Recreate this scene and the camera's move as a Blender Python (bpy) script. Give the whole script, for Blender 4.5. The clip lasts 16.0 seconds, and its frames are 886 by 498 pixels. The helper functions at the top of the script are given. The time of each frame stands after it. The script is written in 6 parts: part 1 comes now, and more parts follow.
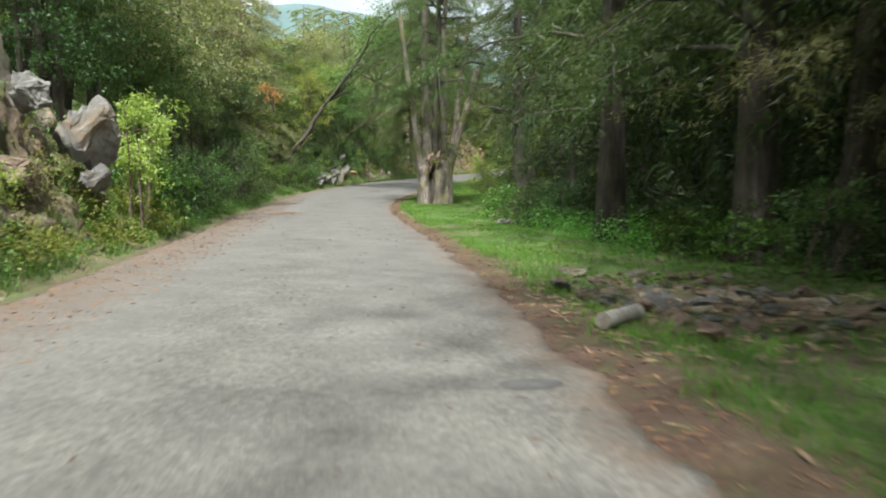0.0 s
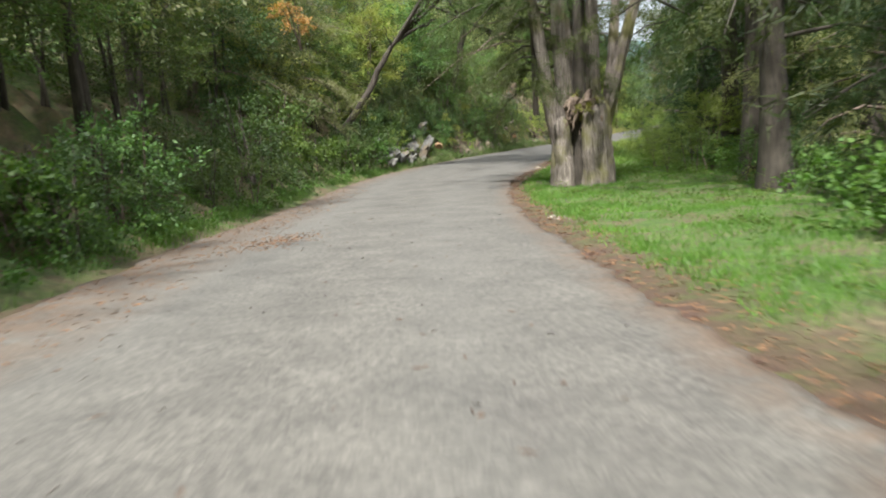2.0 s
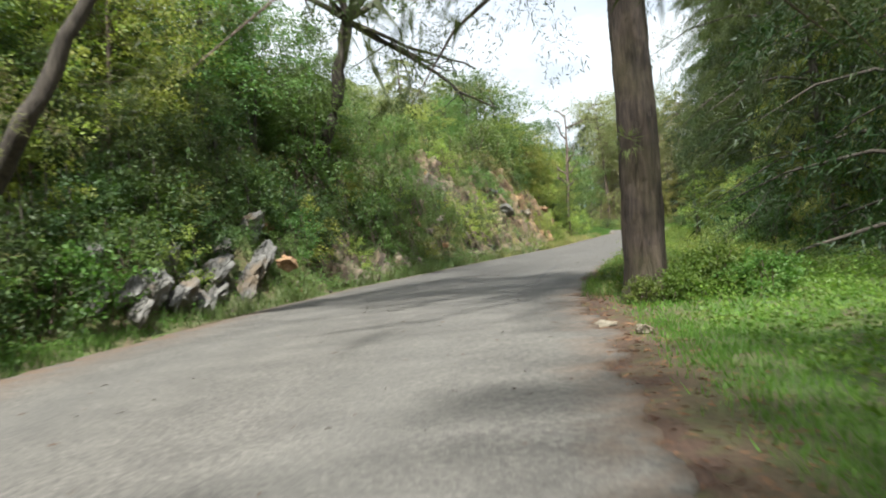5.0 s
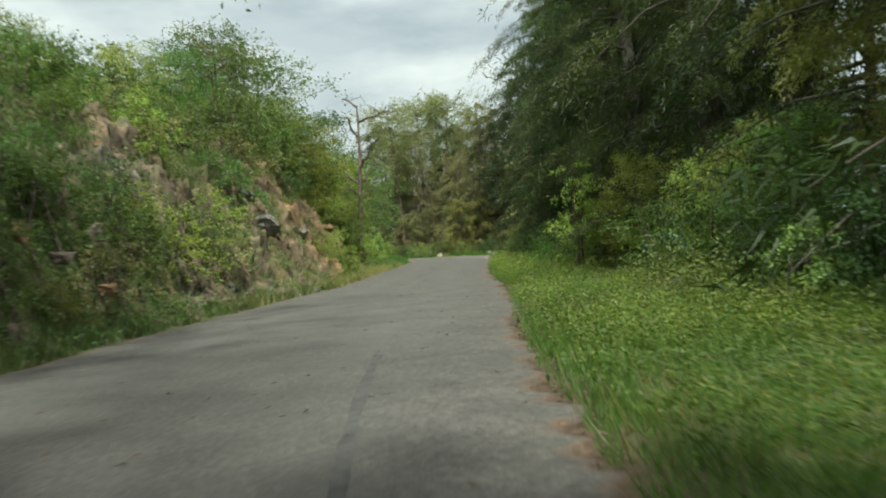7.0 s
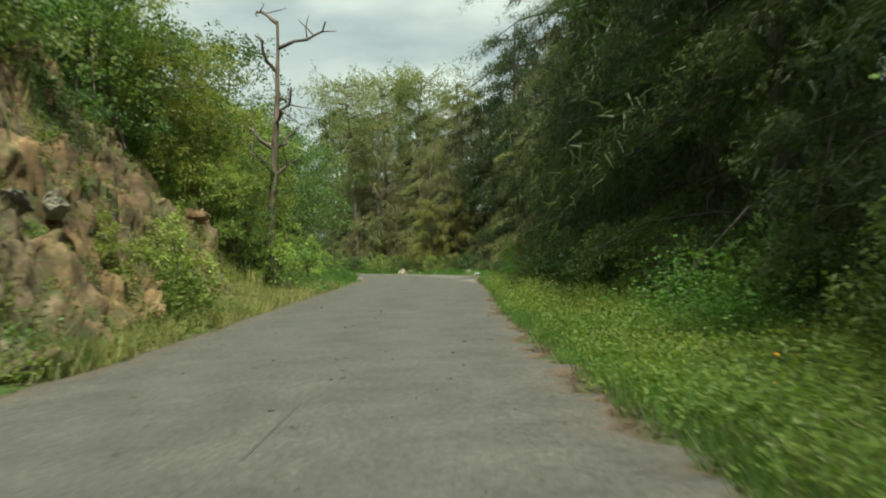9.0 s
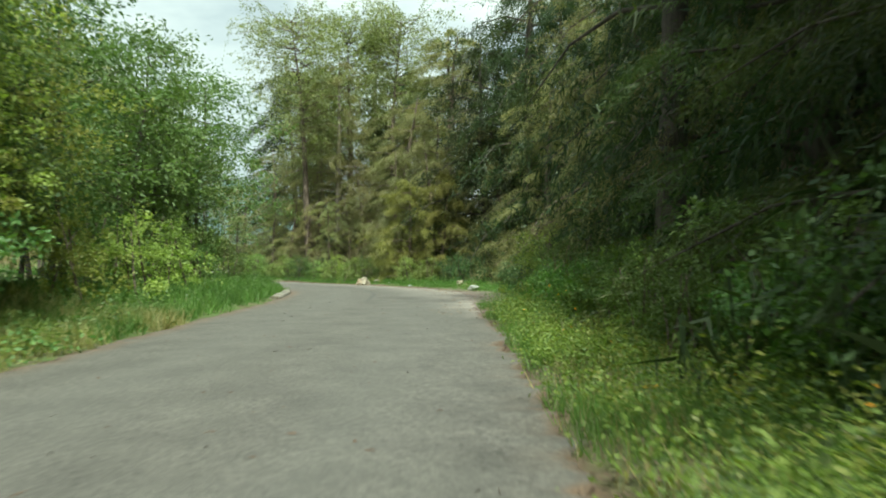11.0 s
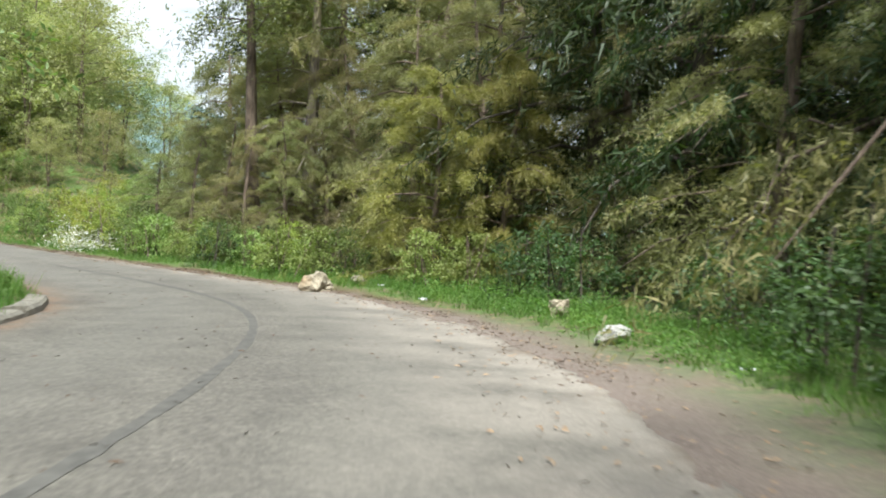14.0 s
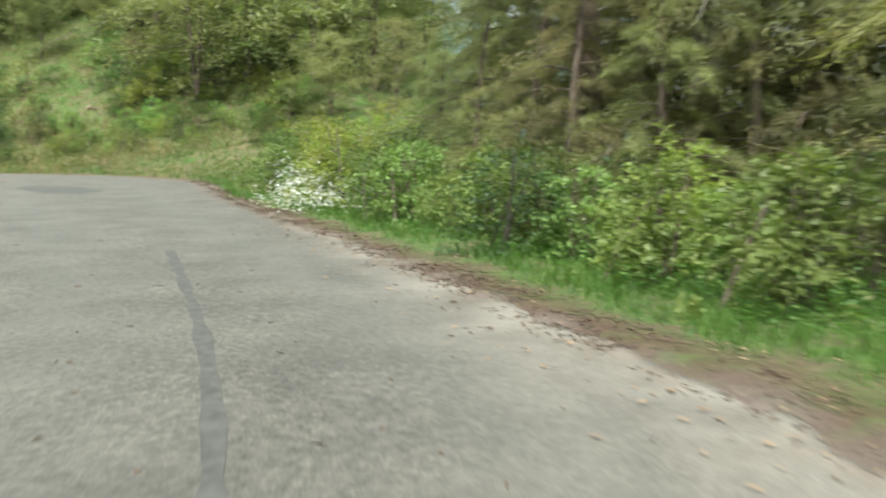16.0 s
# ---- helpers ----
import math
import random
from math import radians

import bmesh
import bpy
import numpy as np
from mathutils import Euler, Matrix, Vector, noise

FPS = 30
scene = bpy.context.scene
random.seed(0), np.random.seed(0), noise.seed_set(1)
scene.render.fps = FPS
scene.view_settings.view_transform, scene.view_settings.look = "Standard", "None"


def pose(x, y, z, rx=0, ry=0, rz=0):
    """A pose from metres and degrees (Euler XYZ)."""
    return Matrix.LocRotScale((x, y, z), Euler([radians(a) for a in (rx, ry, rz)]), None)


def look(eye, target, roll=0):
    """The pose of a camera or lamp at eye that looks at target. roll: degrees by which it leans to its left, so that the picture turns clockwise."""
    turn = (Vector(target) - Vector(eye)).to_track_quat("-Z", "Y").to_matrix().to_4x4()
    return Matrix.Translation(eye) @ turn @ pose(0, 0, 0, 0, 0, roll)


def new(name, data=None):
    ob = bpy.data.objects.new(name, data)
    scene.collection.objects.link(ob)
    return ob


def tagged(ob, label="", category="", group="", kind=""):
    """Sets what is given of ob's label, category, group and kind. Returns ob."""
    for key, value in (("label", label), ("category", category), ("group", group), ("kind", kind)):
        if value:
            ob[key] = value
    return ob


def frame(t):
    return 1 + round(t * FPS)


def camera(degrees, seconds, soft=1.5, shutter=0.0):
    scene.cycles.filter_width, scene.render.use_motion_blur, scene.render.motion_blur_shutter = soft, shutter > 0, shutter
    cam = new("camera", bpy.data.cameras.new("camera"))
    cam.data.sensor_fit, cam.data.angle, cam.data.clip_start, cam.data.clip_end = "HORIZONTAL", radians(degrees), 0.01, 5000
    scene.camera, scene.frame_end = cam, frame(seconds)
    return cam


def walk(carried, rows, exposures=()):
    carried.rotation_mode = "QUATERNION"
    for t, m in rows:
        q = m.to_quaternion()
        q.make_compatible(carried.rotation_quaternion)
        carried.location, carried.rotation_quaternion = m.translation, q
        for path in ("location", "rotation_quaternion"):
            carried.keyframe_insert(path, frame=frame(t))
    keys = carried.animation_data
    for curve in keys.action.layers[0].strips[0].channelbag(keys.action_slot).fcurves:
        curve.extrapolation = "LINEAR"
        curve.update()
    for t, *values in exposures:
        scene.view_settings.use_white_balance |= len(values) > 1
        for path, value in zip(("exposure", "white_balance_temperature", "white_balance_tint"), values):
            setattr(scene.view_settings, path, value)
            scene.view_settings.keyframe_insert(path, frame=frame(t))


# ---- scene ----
cam = camera(59.6, 16.0, soft=1.9, shutter=0.3)
PATH = [
    (0, (0.0, 0.0, 3.635), (0.159, 1.975, 3.363), 0.7),
    (0.5, (-0.011, 4.612, 3.334), (0.069, 6.589, 3.042), -1.5),
    (1, (-0.135, 9.451, 3.022), (-0.119, 11.426, 2.706), -2.3),
    (1.5, (-0.336, 14.293, 2.733), (-0.367, 16.266, 2.403), -2.7),
    (2, (-0.598, 19.218, 2.517), (-0.68, 21.189, 2.189), -3.7),
    (2.5, (-0.825, 24.223, 2.331), (-0.906, 26.221, 2.303), -4.6),
    (3, (-1.002, 29.212, 2.077), (-0.982, 31.212, 2.04), -5.0),
    (5.5, (0.342, 50.211, 1.291), (0.647, 52.187, 1.26), -5.8),
    (6, (1.228, 54.12, 1.336), (1.71, 56.061, 1.311), -6.8),
    (6.5, (2.184, 58.588, 1.288), (2.757, 60.504, 1.288), -6.2),
    (7, (3.46, 63.026, 1.247), (4.194, 64.887, 1.238), -4.8),
    (7.5, (4.956, 67.409, 1.259), (5.723, 69.257, 1.259), -2.6),
    (8, (6.67, 71.955, 1.283), (7.443, 73.799, 1.305), -2.2),
    (8.5, (8.541, 76.445, 1.295), (9.345, 78.276, 1.321), -2.1),
    (9, (10.46, 80.849, 1.286), (11.282, 82.672, 1.308), -1.7),
    (9.5, (12.395, 85.259, 1.262), (13.238, 87.073, 1.287), -1.6),
    (12, (22.781, 105.922, 1.338), (23.581, 107.755, 1.373), 0.6),
    (12.5, (24.409, 109.613, 1.305), (25.134, 111.477, 1.343), 0.9),
    (13, (26.004, 113.282, 1.3), (26.733, 115.144, 1.338), 1.0),
    (13.5, (27.415, 116.694, 1.244), (28.157, 118.551, 1.224), 0.7),
    (14, (28.612, 120.071, 1.276), (29.349, 121.93, 1.254), 1.8),
    (14.5, (29.623, 123.64, 1.262), (30.242, 125.542, 1.233), 2.5),
    (15, (30.325, 127.524, 1.26), (30.741, 129.478, 1.183), 0.9),
    (15.5, (30.608, 131.22, 1.328), (30.903, 133.19, 1.148), 0.8),
    (16, (30.446, 134.722, 1.346), (30.37, 136.71, 1.145), 0.2),
]
EXPOSURES = [(0, 1.1, 5950, 4), (3, 1.1, 6100, 8), (5.5, 1.1, 6050, 4), (6.0, 0.85, 6150, 2), (6.5, 0.75, 6250, 1), (7.2, 0.37, 6200, -7), (9.7, 0.35, 6600, -14), (11.8, 1.1, 5950, -14), (13, 1.2, 6100, -5), (14, 1.05, 6050, 3), (15, 1.0, 6050, 6), (16, 0.9, 6050, -3)]
from mathutils.bvhtree import BVHTree

walk(cam, [(t, look(eye, target, roll)) for t, eye, target, roll in PATH], EXPOSURES)

# ---- world, sun ----
SUN_DIR = Vector((-0.10, -0.60, 1.12)).normalized()
world = bpy.data.worlds.new("sky")
scene.world = world
world.use_nodes = True
wt = world.node_tree
sky = wt.nodes.new("ShaderNodeTexSky")
sky.sky_type, sky.sun_disc = "NISHITA", False
sky.sun_elevation = math.asin(SUN_DIR.z)
sky.sun_rotation = math.atan2(SUN_DIR.x, SUN_DIR.y)
sky.air_density, sky.dust_density = 1.0, 2.0
tc = wt.nodes.new("ShaderNodeTexCoord")
mp = wt.nodes.new("ShaderNodeMapping")
mp.inputs["Scale"].default_value = (1.6, 1.6, 4.5)
cloud = wt.nodes.new("ShaderNodeTexNoise")
cloud.inputs["Scale"].default_value, cloud.inputs["Detail"].default_value = 1.6, 7.0
cloud.inputs["Roughness"].default_value = 0.55
ramp = wt.nodes.new("ShaderNodeValToRGB")
ramp.color_ramp.elements[0].position, ramp.color_ramp.elements[0].color = 0.30, (0.45, 0.45, 0.45, 1)
ramp.color_ramp.elements[1].position, ramp.color_ramp.elements[1].color = 0.56, (1, 1, 1, 1)
cloud2 = wt.nodes.new("ShaderNodeTexNoise")
cloud2.inputs["Scale"].default_value, cloud2.inputs["Detail"].default_value = 2.3, 5.0
shade = wt.nodes.new("ShaderNodeValToRGB")
shade.color_ramp.elements[0].position, shade.color_ramp.elements[0].color = 0.36, (8.8, 9.2, 9.8, 1)
shade.color_ramp.elements[1].position, shade.color_ramp.elements[1].color = 0.62, (13.2, 13.2, 13.0, 1)
mixw = wt.nodes.new("ShaderNodeMixRGB")
wt.links.new(tc.outputs["Generated"], mp.inputs[0])
wt.links.new(mp.outputs[0], cloud.inputs["Vector"])
wt.links.new(mp.outputs[0], cloud2.inputs["Vector"])
wt.links.new(cloud.outputs[0], ramp.inputs[0])
wt.links.new(cloud2.outputs[0], shade.inputs[0])
wt.links.new(ramp.outputs[0], mixw.inputs[0])
wt.links.new(sky.outputs[0], mixw.inputs[1])
wt.links.new(shade.outputs[0], mixw.inputs[2])
toward = wt.nodes.new("ShaderNodeVectorMath")
toward.operation = "DOT_PRODUCT"
toward.inputs[1].default_value = SUN_DIR
side = wt.nodes.new("ShaderNodeMapRange")
side.inputs[1].default_value, side.inputs[2].default_value = -0.6, 1.0
side.inputs[3].default_value, side.inputs[4].default_value = 0.78, 1.12
glow = wt.nodes.new("ShaderNodeMixRGB")
glow.blend_type = "MULTIPLY"
glow.inputs[0].default_value = 1.0
wt.links.new(tc.outputs["Generated"], toward.inputs[0])
wt.links.new(toward.outputs["Value"], side.inputs[0])
wt.links.new(mixw.outputs[0], glow.inputs[1])
wt.links.new(side.outputs[0], glow.inputs[2])
wt.links.new(glow.outputs[0], wt.nodes["Background"].inputs[0])
wt.nodes["Background"].inputs[1].default_value = 0.063

sun_data = bpy.data.lights.new("sun", "SUN")
sun_data.energy, sun_data.angle, sun_data.color = 5.0, radians(3.0), (1.0, 0.95, 0.87)
sun = new("sun", sun_data)
sun.matrix_world = look(SUN_DIR * 100, (0, 0, 0))


# ---- materials ----
def nodes_of(name):
    m = bpy.data.materials.new(name)
    m.use_nodes = True
    nt = m.node_tree
    return m, nt, nt.nodes["Principled BSDF"]


def add(nt, kind, **kw):
    n = nt.nodes.new(kind)
    for k, v in kw.items():
        n.inputs[k].default_value = v
    return n


def ramp_node(nt, stops):
    n = nt.nodes.new("ShaderNodeValToRGB")
    el = n.color_ramp.elements
    while len(el) < len(stops):
        el.new(0.5)
    for e, (p, c) in zip(el, stops):
        e.position, e.color = p, (*c, 1)
    return n


def mix(nt, fac, a, b, mode="MIX"):
    n = nt.nodes.new("ShaderNodeMixRGB")
    n.blend_type = mode
    for i, v in ((0, fac), (1, a), (2, b)):
        if isinstance(v, (int, float)):
            n.inputs[i].default_value = v
        elif isinstance(v, tuple):
            n.inputs[i].default_value = (*v, 1)
        else:
            nt.links.new(v, n.inputs[i])
    return n.outputs[0]


def noise_at(nt, scale, detail=4.0, rough=0.6, vec=None):
    n = add(nt, "ShaderNodeTexNoise", Scale=scale, Detail=detail, Roughness=rough)
    if vec is None:
        g = nt.nodes.new("ShaderNodeNewGeometry")
        vec = g.outputs["Position"]
    nt.links.new(vec, n.inputs["Vector"])
    return n.outputs[0]


def bump(nt, bsdf, height, strength, distance):
    b = add(nt, "ShaderNodeBump", Strength=strength, Distance=distance)
    nt.links.new(height, b.inputs["Height"])
    nt.links.new(b.outputs[0], bsdf.inputs["Normal"])


def leaf_material(name, dark, mid, light, through_light=0.35, rough=0.5):
    m, nt, bsdf = nodes_of(name)
    geo = nt.nodes.new("ShaderNodeNewGeometry")
    obj = nt.nodes.new("ShaderNodeObjectInfo")
    dark, mid, light = ((c[0] * 1.03, c[1] * 0.96, c[2] * 1.3) for c in (dark, mid, light))
    dark = tuple(0.45 * a + 0.55 * b for a, b in zip(dark, mid))
    light = tuple(0.5 * a + 0.5 * b for a, b in zip(light, mid))
    r = ramp_node(nt, [(0.0, dark), (0.55, mid), (1.0, light)])
    nt.links.new(geo.outputs["Random Per Island"], r.inputs[0])
    big = noise_at(nt, 0.55, 3.0)
    rb = ramp_node(nt, [(0.3, (0.85, 0.9, 0.82)), (0.7, (1.5, 1.45, 1.3))])
    nt.links.new(big, rb.inputs[0])
    c = mix(nt, 1.0, r.outputs[0], rb.outputs[0], "MULTIPLY")
    hue = add(nt, "ShaderNodeHueSaturation")
    mr = add(nt, "ShaderNodeMapRange")
    mr.inputs[3].default_value, mr.inputs[4].default_value = 0.47, 0.53
    nt.links.new(obj.outputs["Random"], mr.inputs[0])
    nt.links.new(mr.outputs[0], hue.inputs["Hue"])
    mv = add(nt, "ShaderNodeMapRange")
    mv.inputs[3].default_value, mv.inputs[4].default_value = 0.8, 1.2
    nt.links.new(obj.outputs["Random"], mv.inputs[0])
    nt.links.new(mv.outputs[0], hue.inputs["Value"])
    nt.links.new(c, hue.inputs["Color"])
    nt.links.new(hue.outputs[0], bsdf.inputs["Base Color"])
    bsdf.inputs["Roughness"].default_value = rough
    bsdf.inputs["Specular IOR Level"].default_value = 0.3
    tr = nt.nodes.new("ShaderNodeBsdfTranslucent")
    nt.links.new(mix(nt, 1.0, hue.outputs[0], (1.3, 1.5, 0.6), "MULTIPLY"), tr.inputs["Color"])
    ms = nt.nodes.new("ShaderNodeMixShader")
    ms.inputs[0].default_value = through_light
    nt.links.new(bsdf.outputs[0], ms.inputs[1])
    nt.links.new(tr.outputs[0], ms.inputs[2])
    nt.links.new(ms.outputs[0], nt.nodes["Material Output"].inputs[0])
    return m


CYPRESS = leaf_material("cypress_needles", (0.028, 0.048, 0.013), (0.056, 0.084, 0.020), (0.104, 0.128, 0.036))
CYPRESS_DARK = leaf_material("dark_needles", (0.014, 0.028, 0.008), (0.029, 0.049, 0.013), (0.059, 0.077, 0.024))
CYPRESS_OLIVE = leaf_material("olive_needles", (0.101, 0.112, 0.041), (0.182, 0.186, 0.068), (0.304, 0.290, 0.121))
LEAF_OLD = leaf_material("old_olive_leaves", (0.098, 0.119, 0.042), (0.168, 0.189, 0.070), (0.280, 0.280, 0.126))
LEAF_HILL = leaf_material("hillside_leaves", (0.088, 0.119, 0.037), (0.150, 0.181, 0.062), (0.250, 0.275, 0.112))
LEAF_PALE = leaf_material("pale_hillside_leaves", (0.150, 0.181, 0.060), (0.237, 0.263, 0.098), (0.375, 0.388, 0.175))
CYPRESS_LIME = leaf_material("lime_needles", (0.120, 0.144, 0.034), (0.198, 0.216, 0.050), (0.300, 0.300, 0.090))
LEAF_DARK = leaf_material("dark_leaves", (0.026, 0.050, 0.016), (0.053, 0.088, 0.026), (0.104, 0.144, 0.048))
LEAF_MID = leaf_material("green_leaves", (0.050, 0.088, 0.022), (0.088, 0.143, 0.035), (0.165, 0.226, 0.066))
LEAF_LIGHT = leaf_material("light_leaves", (0.123, 0.166, 0.031), (0.209, 0.251, 0.052), (0.345, 0.363, 0.104), 0.4)
LEAF_GREY = leaf_material("grey_green_leaves", (0.093, 0.153, 0.033), (0.163, 0.235, 0.059), (0.252, 0.316, 0.097), 0.3)
LEAF_RUST = leaf_material("rusty_leaves", (0.20, 0.09, 0.03), (0.30, 0.14, 0.05), (0.38, 0.20, 0.08), 0.3)
GRASS = leaf_material("grass_blades", (0.045, 0.085, 0.015), (0.082, 0.143, 0.024), (0.172, 0.212, 0.060), 0.35)
BANK_GRASS = leaf_material("bank_grass_blades", (0.045, 0.075, 0.022), (0.085, 0.125, 0.035), (0.17, 0.19, 0.07), 0.3)
LAWN = leaf_material("lawn_blades", (0.057, 0.127, 0.017), (0.103, 0.213, 0.029), (0.207, 0.310, 0.063), 0.35)
GRASS_DRY = leaf_material("dry_grass", (0.145, 0.145, 0.043), (0.230, 0.212, 0.076), (0.340, 0.306, 0.136), 0.3)
WEED = leaf_material("weed_leaves", (0.043, 0.085, 0.014), (0.081, 0.140, 0.023), (0.162, 0.221, 0.045), 0.35)
LUSH_WEED = leaf_material("lush_weed_leaves", (0.068, 0.111, 0.018), (0.130, 0.186, 0.032), (0.237, 0.281, 0.062), 0.4)
YELLOW_WEED = leaf_material("yellow_weed_leaves", (0.085, 0.111, 0.017), (0.145, 0.170, 0.030), (0.230, 0.246, 0.068), 0.4)
WHITE_FLOWER = leaf_material("white_flowers", (0.38, 0.41, 0.30), (0.55, 0.57, 0.46), (0.72, 0.72, 0.64), 0.2)
ORANGE_FLOWER = leaf_material("orange_petals", (0.75, 0.22, 0.01), (0.85, 0.30, 0.02), (0.9, 0.4, 0.04), 0.2)


def bark_material(name, dark, light, moss=0.0):
    m, nt, bsdf = nodes_of(name)
    tcn = nt.nodes.new("ShaderNodeTexCoord")
    mpn = nt.nodes.new("ShaderNodeMapping")
    mpn.inputs["Scale"].default_value = (1, 1, 0.12)
    nt.links.new(tcn.outputs["Object"], mpn.inputs[0])
    fib = noise_at(nt, 16.0, 6.0, 0.7, mpn.outputs[0])
    big = noise_at(nt, 1.3, 3.0)
    r = ramp_node(nt, [(0.32, dark), (0.68, light)])
    nt.links.new(fib, r.inputs[0])
    rb = ramp_node(nt, [(0.35, (0.6, 0.58, 0.55)), (0.68, (1.2, 1.2, 1.2))])
    nt.links.new(big, rb.inputs[0])
    c = mix(nt, 1.0, r.outputs[0], rb.outputs[0], "MULTIPLY")
    if moss:
        rm = ramp_node(nt, [(0.5, (0, 0, 0)), (0.66, (moss, moss, moss))])
        nt.links.new(noise_at(nt, 0.9, 4.0), rm.inputs[0])
        c = mix(nt, rm.outputs[0], c, (0.16, 0.15, 0.04))
    nt.links.new(c, bsdf.inputs["Base Color"])
    bsdf.inputs["Roughness"].default_value = 0.9
    bump(nt, bsdf, fib, 0.9, 0.05)
    return m


BARK = bark_material("brown_bark", (0.07, 0.05, 0.038), (0.24, 0.18, 0.14))
BARK_PALE = bark_material("pale_bark", (0.065, 0.05, 0.04), (0.37, 0.315, 0.27), 0.8)
BARK_FLAKY = bark_material("flaky_bark", (0.022, 0.017, 0.014), (0.115, 0.084, 0.066), 0.15)
BARK_RED = bark_material("broken_brown_wood", (0.075, 0.052, 0.04), (0.26, 0.19, 0.14))
BARK_DARK = bark_material("dark_bark", (0.035, 0.028, 0.022), (0.11, 0.09, 0.07))
DEAD_WOOD = bark_material("dead_wood", (0.25, 0.22, 0.19), (0.5, 0.46, 0.41))


def rock_material(name, tones, dirt):
    m, nt, bsdf = nodes_of(name)
    obj = nt.nodes.new("ShaderNodeObjectInfo")
    tcn = nt.nodes.new("ShaderNodeTexCoord")
    n1 = noise_at(nt, 2.2, 8.0, 0.65, tcn.outputs["Object"])
    n2 = noise_at(nt, 14.0, 5.0, 0.7, tcn.outputs["Object"])
    r = ramp_node(nt, [(0.3, tones[0]), (0.5, tones[1]), (0.72, tones[2])])
    nt.links.new(n1, r.inputs[0])
    rs = ramp_node(nt, [(0.3, (0.7, 0.7, 0.7)), (0.7, (1.15, 1.15, 1.15))])
    nt.links.new(n2, rs.inputs[0])
    c = mix(nt, 1.0, r.outputs[0], rs.outputs[0], "MULTIPLY")
    rd = ramp_node(nt, [(0.52, (0, 0, 0)), (0.66, (0.8, 0.8, 0.8))])
    nt.links.new(noise_at(nt, 1.1, 5.0), rd.inputs[0])
    c = mix(nt, rd.outputs[0], c, dirt)
    rv = ramp_node(nt, [(0.0, (0.75, 0.75, 0.75)), (1.0, (1.15, 1.12, 1.08))])
    nt.links.new(obj.outputs["Random"], rv.inputs[0])
    c = mix(nt, 1.0, c, rv.outputs[0], "MULTIPLY")
    nt.links.new(c, bsdf.inputs["Base Color"])
    bsdf.inputs["Roughness"].default_value = 0.9
    bump(nt, bsdf, n2, 0.9, 0.05)
    return m


def face_material():
    """Broken rock of the cut: grey brown, with a rusty stretch given by the mesh."""
    m, nt, bsdf = nodes_of("cut_rock_face")
    at = nt.nodes.new("ShaderNodeAttribute")
    at.attribute_name = "cover"
    sep = nt.nodes.new("ShaderNodeSeparateColor")
    nt.links.new(at.outputs["Color"], sep.inputs[0])
    n1, n2 = noise_at(nt, 1.6, 8.0, 0.7), noise_at(nt, 11.0, 6.0, 0.7)
    grey = ramp_node(nt, [(0.3, (0.045, 0.038, 0.03)), (0.5, (0.115, 0.095, 0.075)), (0.74, (0.27, 0.245, 0.215))])
    nt.links.new(n1, grey.inputs[0])
    rust = ramp_node(nt, [(0.3, (0.07, 0.045, 0.024)), (0.5, (0.17, 0.102, 0.05)), (0.74, (0.33, 0.235, 0.13))])
    nt.links.new(n1, rust.inputs[0])
    c = mix(nt, sep.outputs[0], grey.outputs[0], rust.outputs[0])
    block = ramp_node(nt, [(0.0, (0.45, 0.45, 0.45)), (1.0, (1.35, 1.32, 1.28))])
    nt.links.new(sep.outputs[1], block.inputs[0])
    c = mix(nt, 1.0, c, block.outputs[0], "MULTIPLY")
    chip = ramp_node(nt, [(0.0, (0.5, 0.5, 0.5)), (1.0, (1.45, 1.43, 1.4))])
    nt.links.new(sep.outputs[2], chip.inputs[0])
    c = mix(nt, 1.0, c, chip.outputs[0], "MULTIPLY")
    fine = ramp_node(nt, [(0.3, (0.65, 0.65, 0.65)), (0.7, (1.2, 1.2, 1.2))])
    nt.links.new(n2, fine.inputs[0])
    c = mix(nt, 1.0, c, fine.outputs[0], "MULTIPLY")
    green = ramp_node(nt, [(0.48, (0, 0, 0)), (0.60, (0.85, 0.85, 0.85))])
    nt.links.new(noise_at(nt, 1.3, 6.0, 0.7), green.inputs[0])
    c = mix(nt, green.outputs[0], c, (0.065, 0.075, 0.025))
    nt.links.new(c, bsdf.inputs["Base Color"])
    bsdf.inputs["Roughness"].default_value = 0.95
    bump(nt, bsdf, n2, 0.8, 0.04)
    return m


ROCK_GREY = rock_material("grey_limestone", ((0.07, 0.066, 0.06), (0.18, 0.172, 0.16), (0.33, 0.318, 0.295)), (0.17, 0.12, 0.07))
ROCK_ORANGE = rock_material("orange_rock", ((0.20, 0.12, 0.065), (0.34, 0.205, 0.11), (0.46, 0.33, 0.21)), (0.18, 0.10, 0.05))
ROCK_FACE = face_material()
ROCK_WHITE = rock_material("white_marble", ((0.20, 0.20, 0.19), (0.36, 0.36, 0.35), (0.50, 0.50, 0.49)), (0.27, 0.25, 0.20))
ROCK_PALE = rock_material("pale_limestone", ((0.20, 0.172, 0.128), (0.35, 0.305, 0.232), (0.47, 0.43, 0.35)), (0.30, 0.21, 0.12))
ROCK_BROWN = rock_material("brown_rock", ((0.12, 0.085, 0.06), (0.24, 0.17, 0.12), (0.36, 0.28, 0.21)), (0.10, 0.09, 0.05))
CONCRETE = rock_material("weathered_concrete", ((0.15, 0.135, 0.11), (0.25, 0.23, 0.195), (0.36, 0.335, 0.295)), (0.10, 0.085, 0.055))


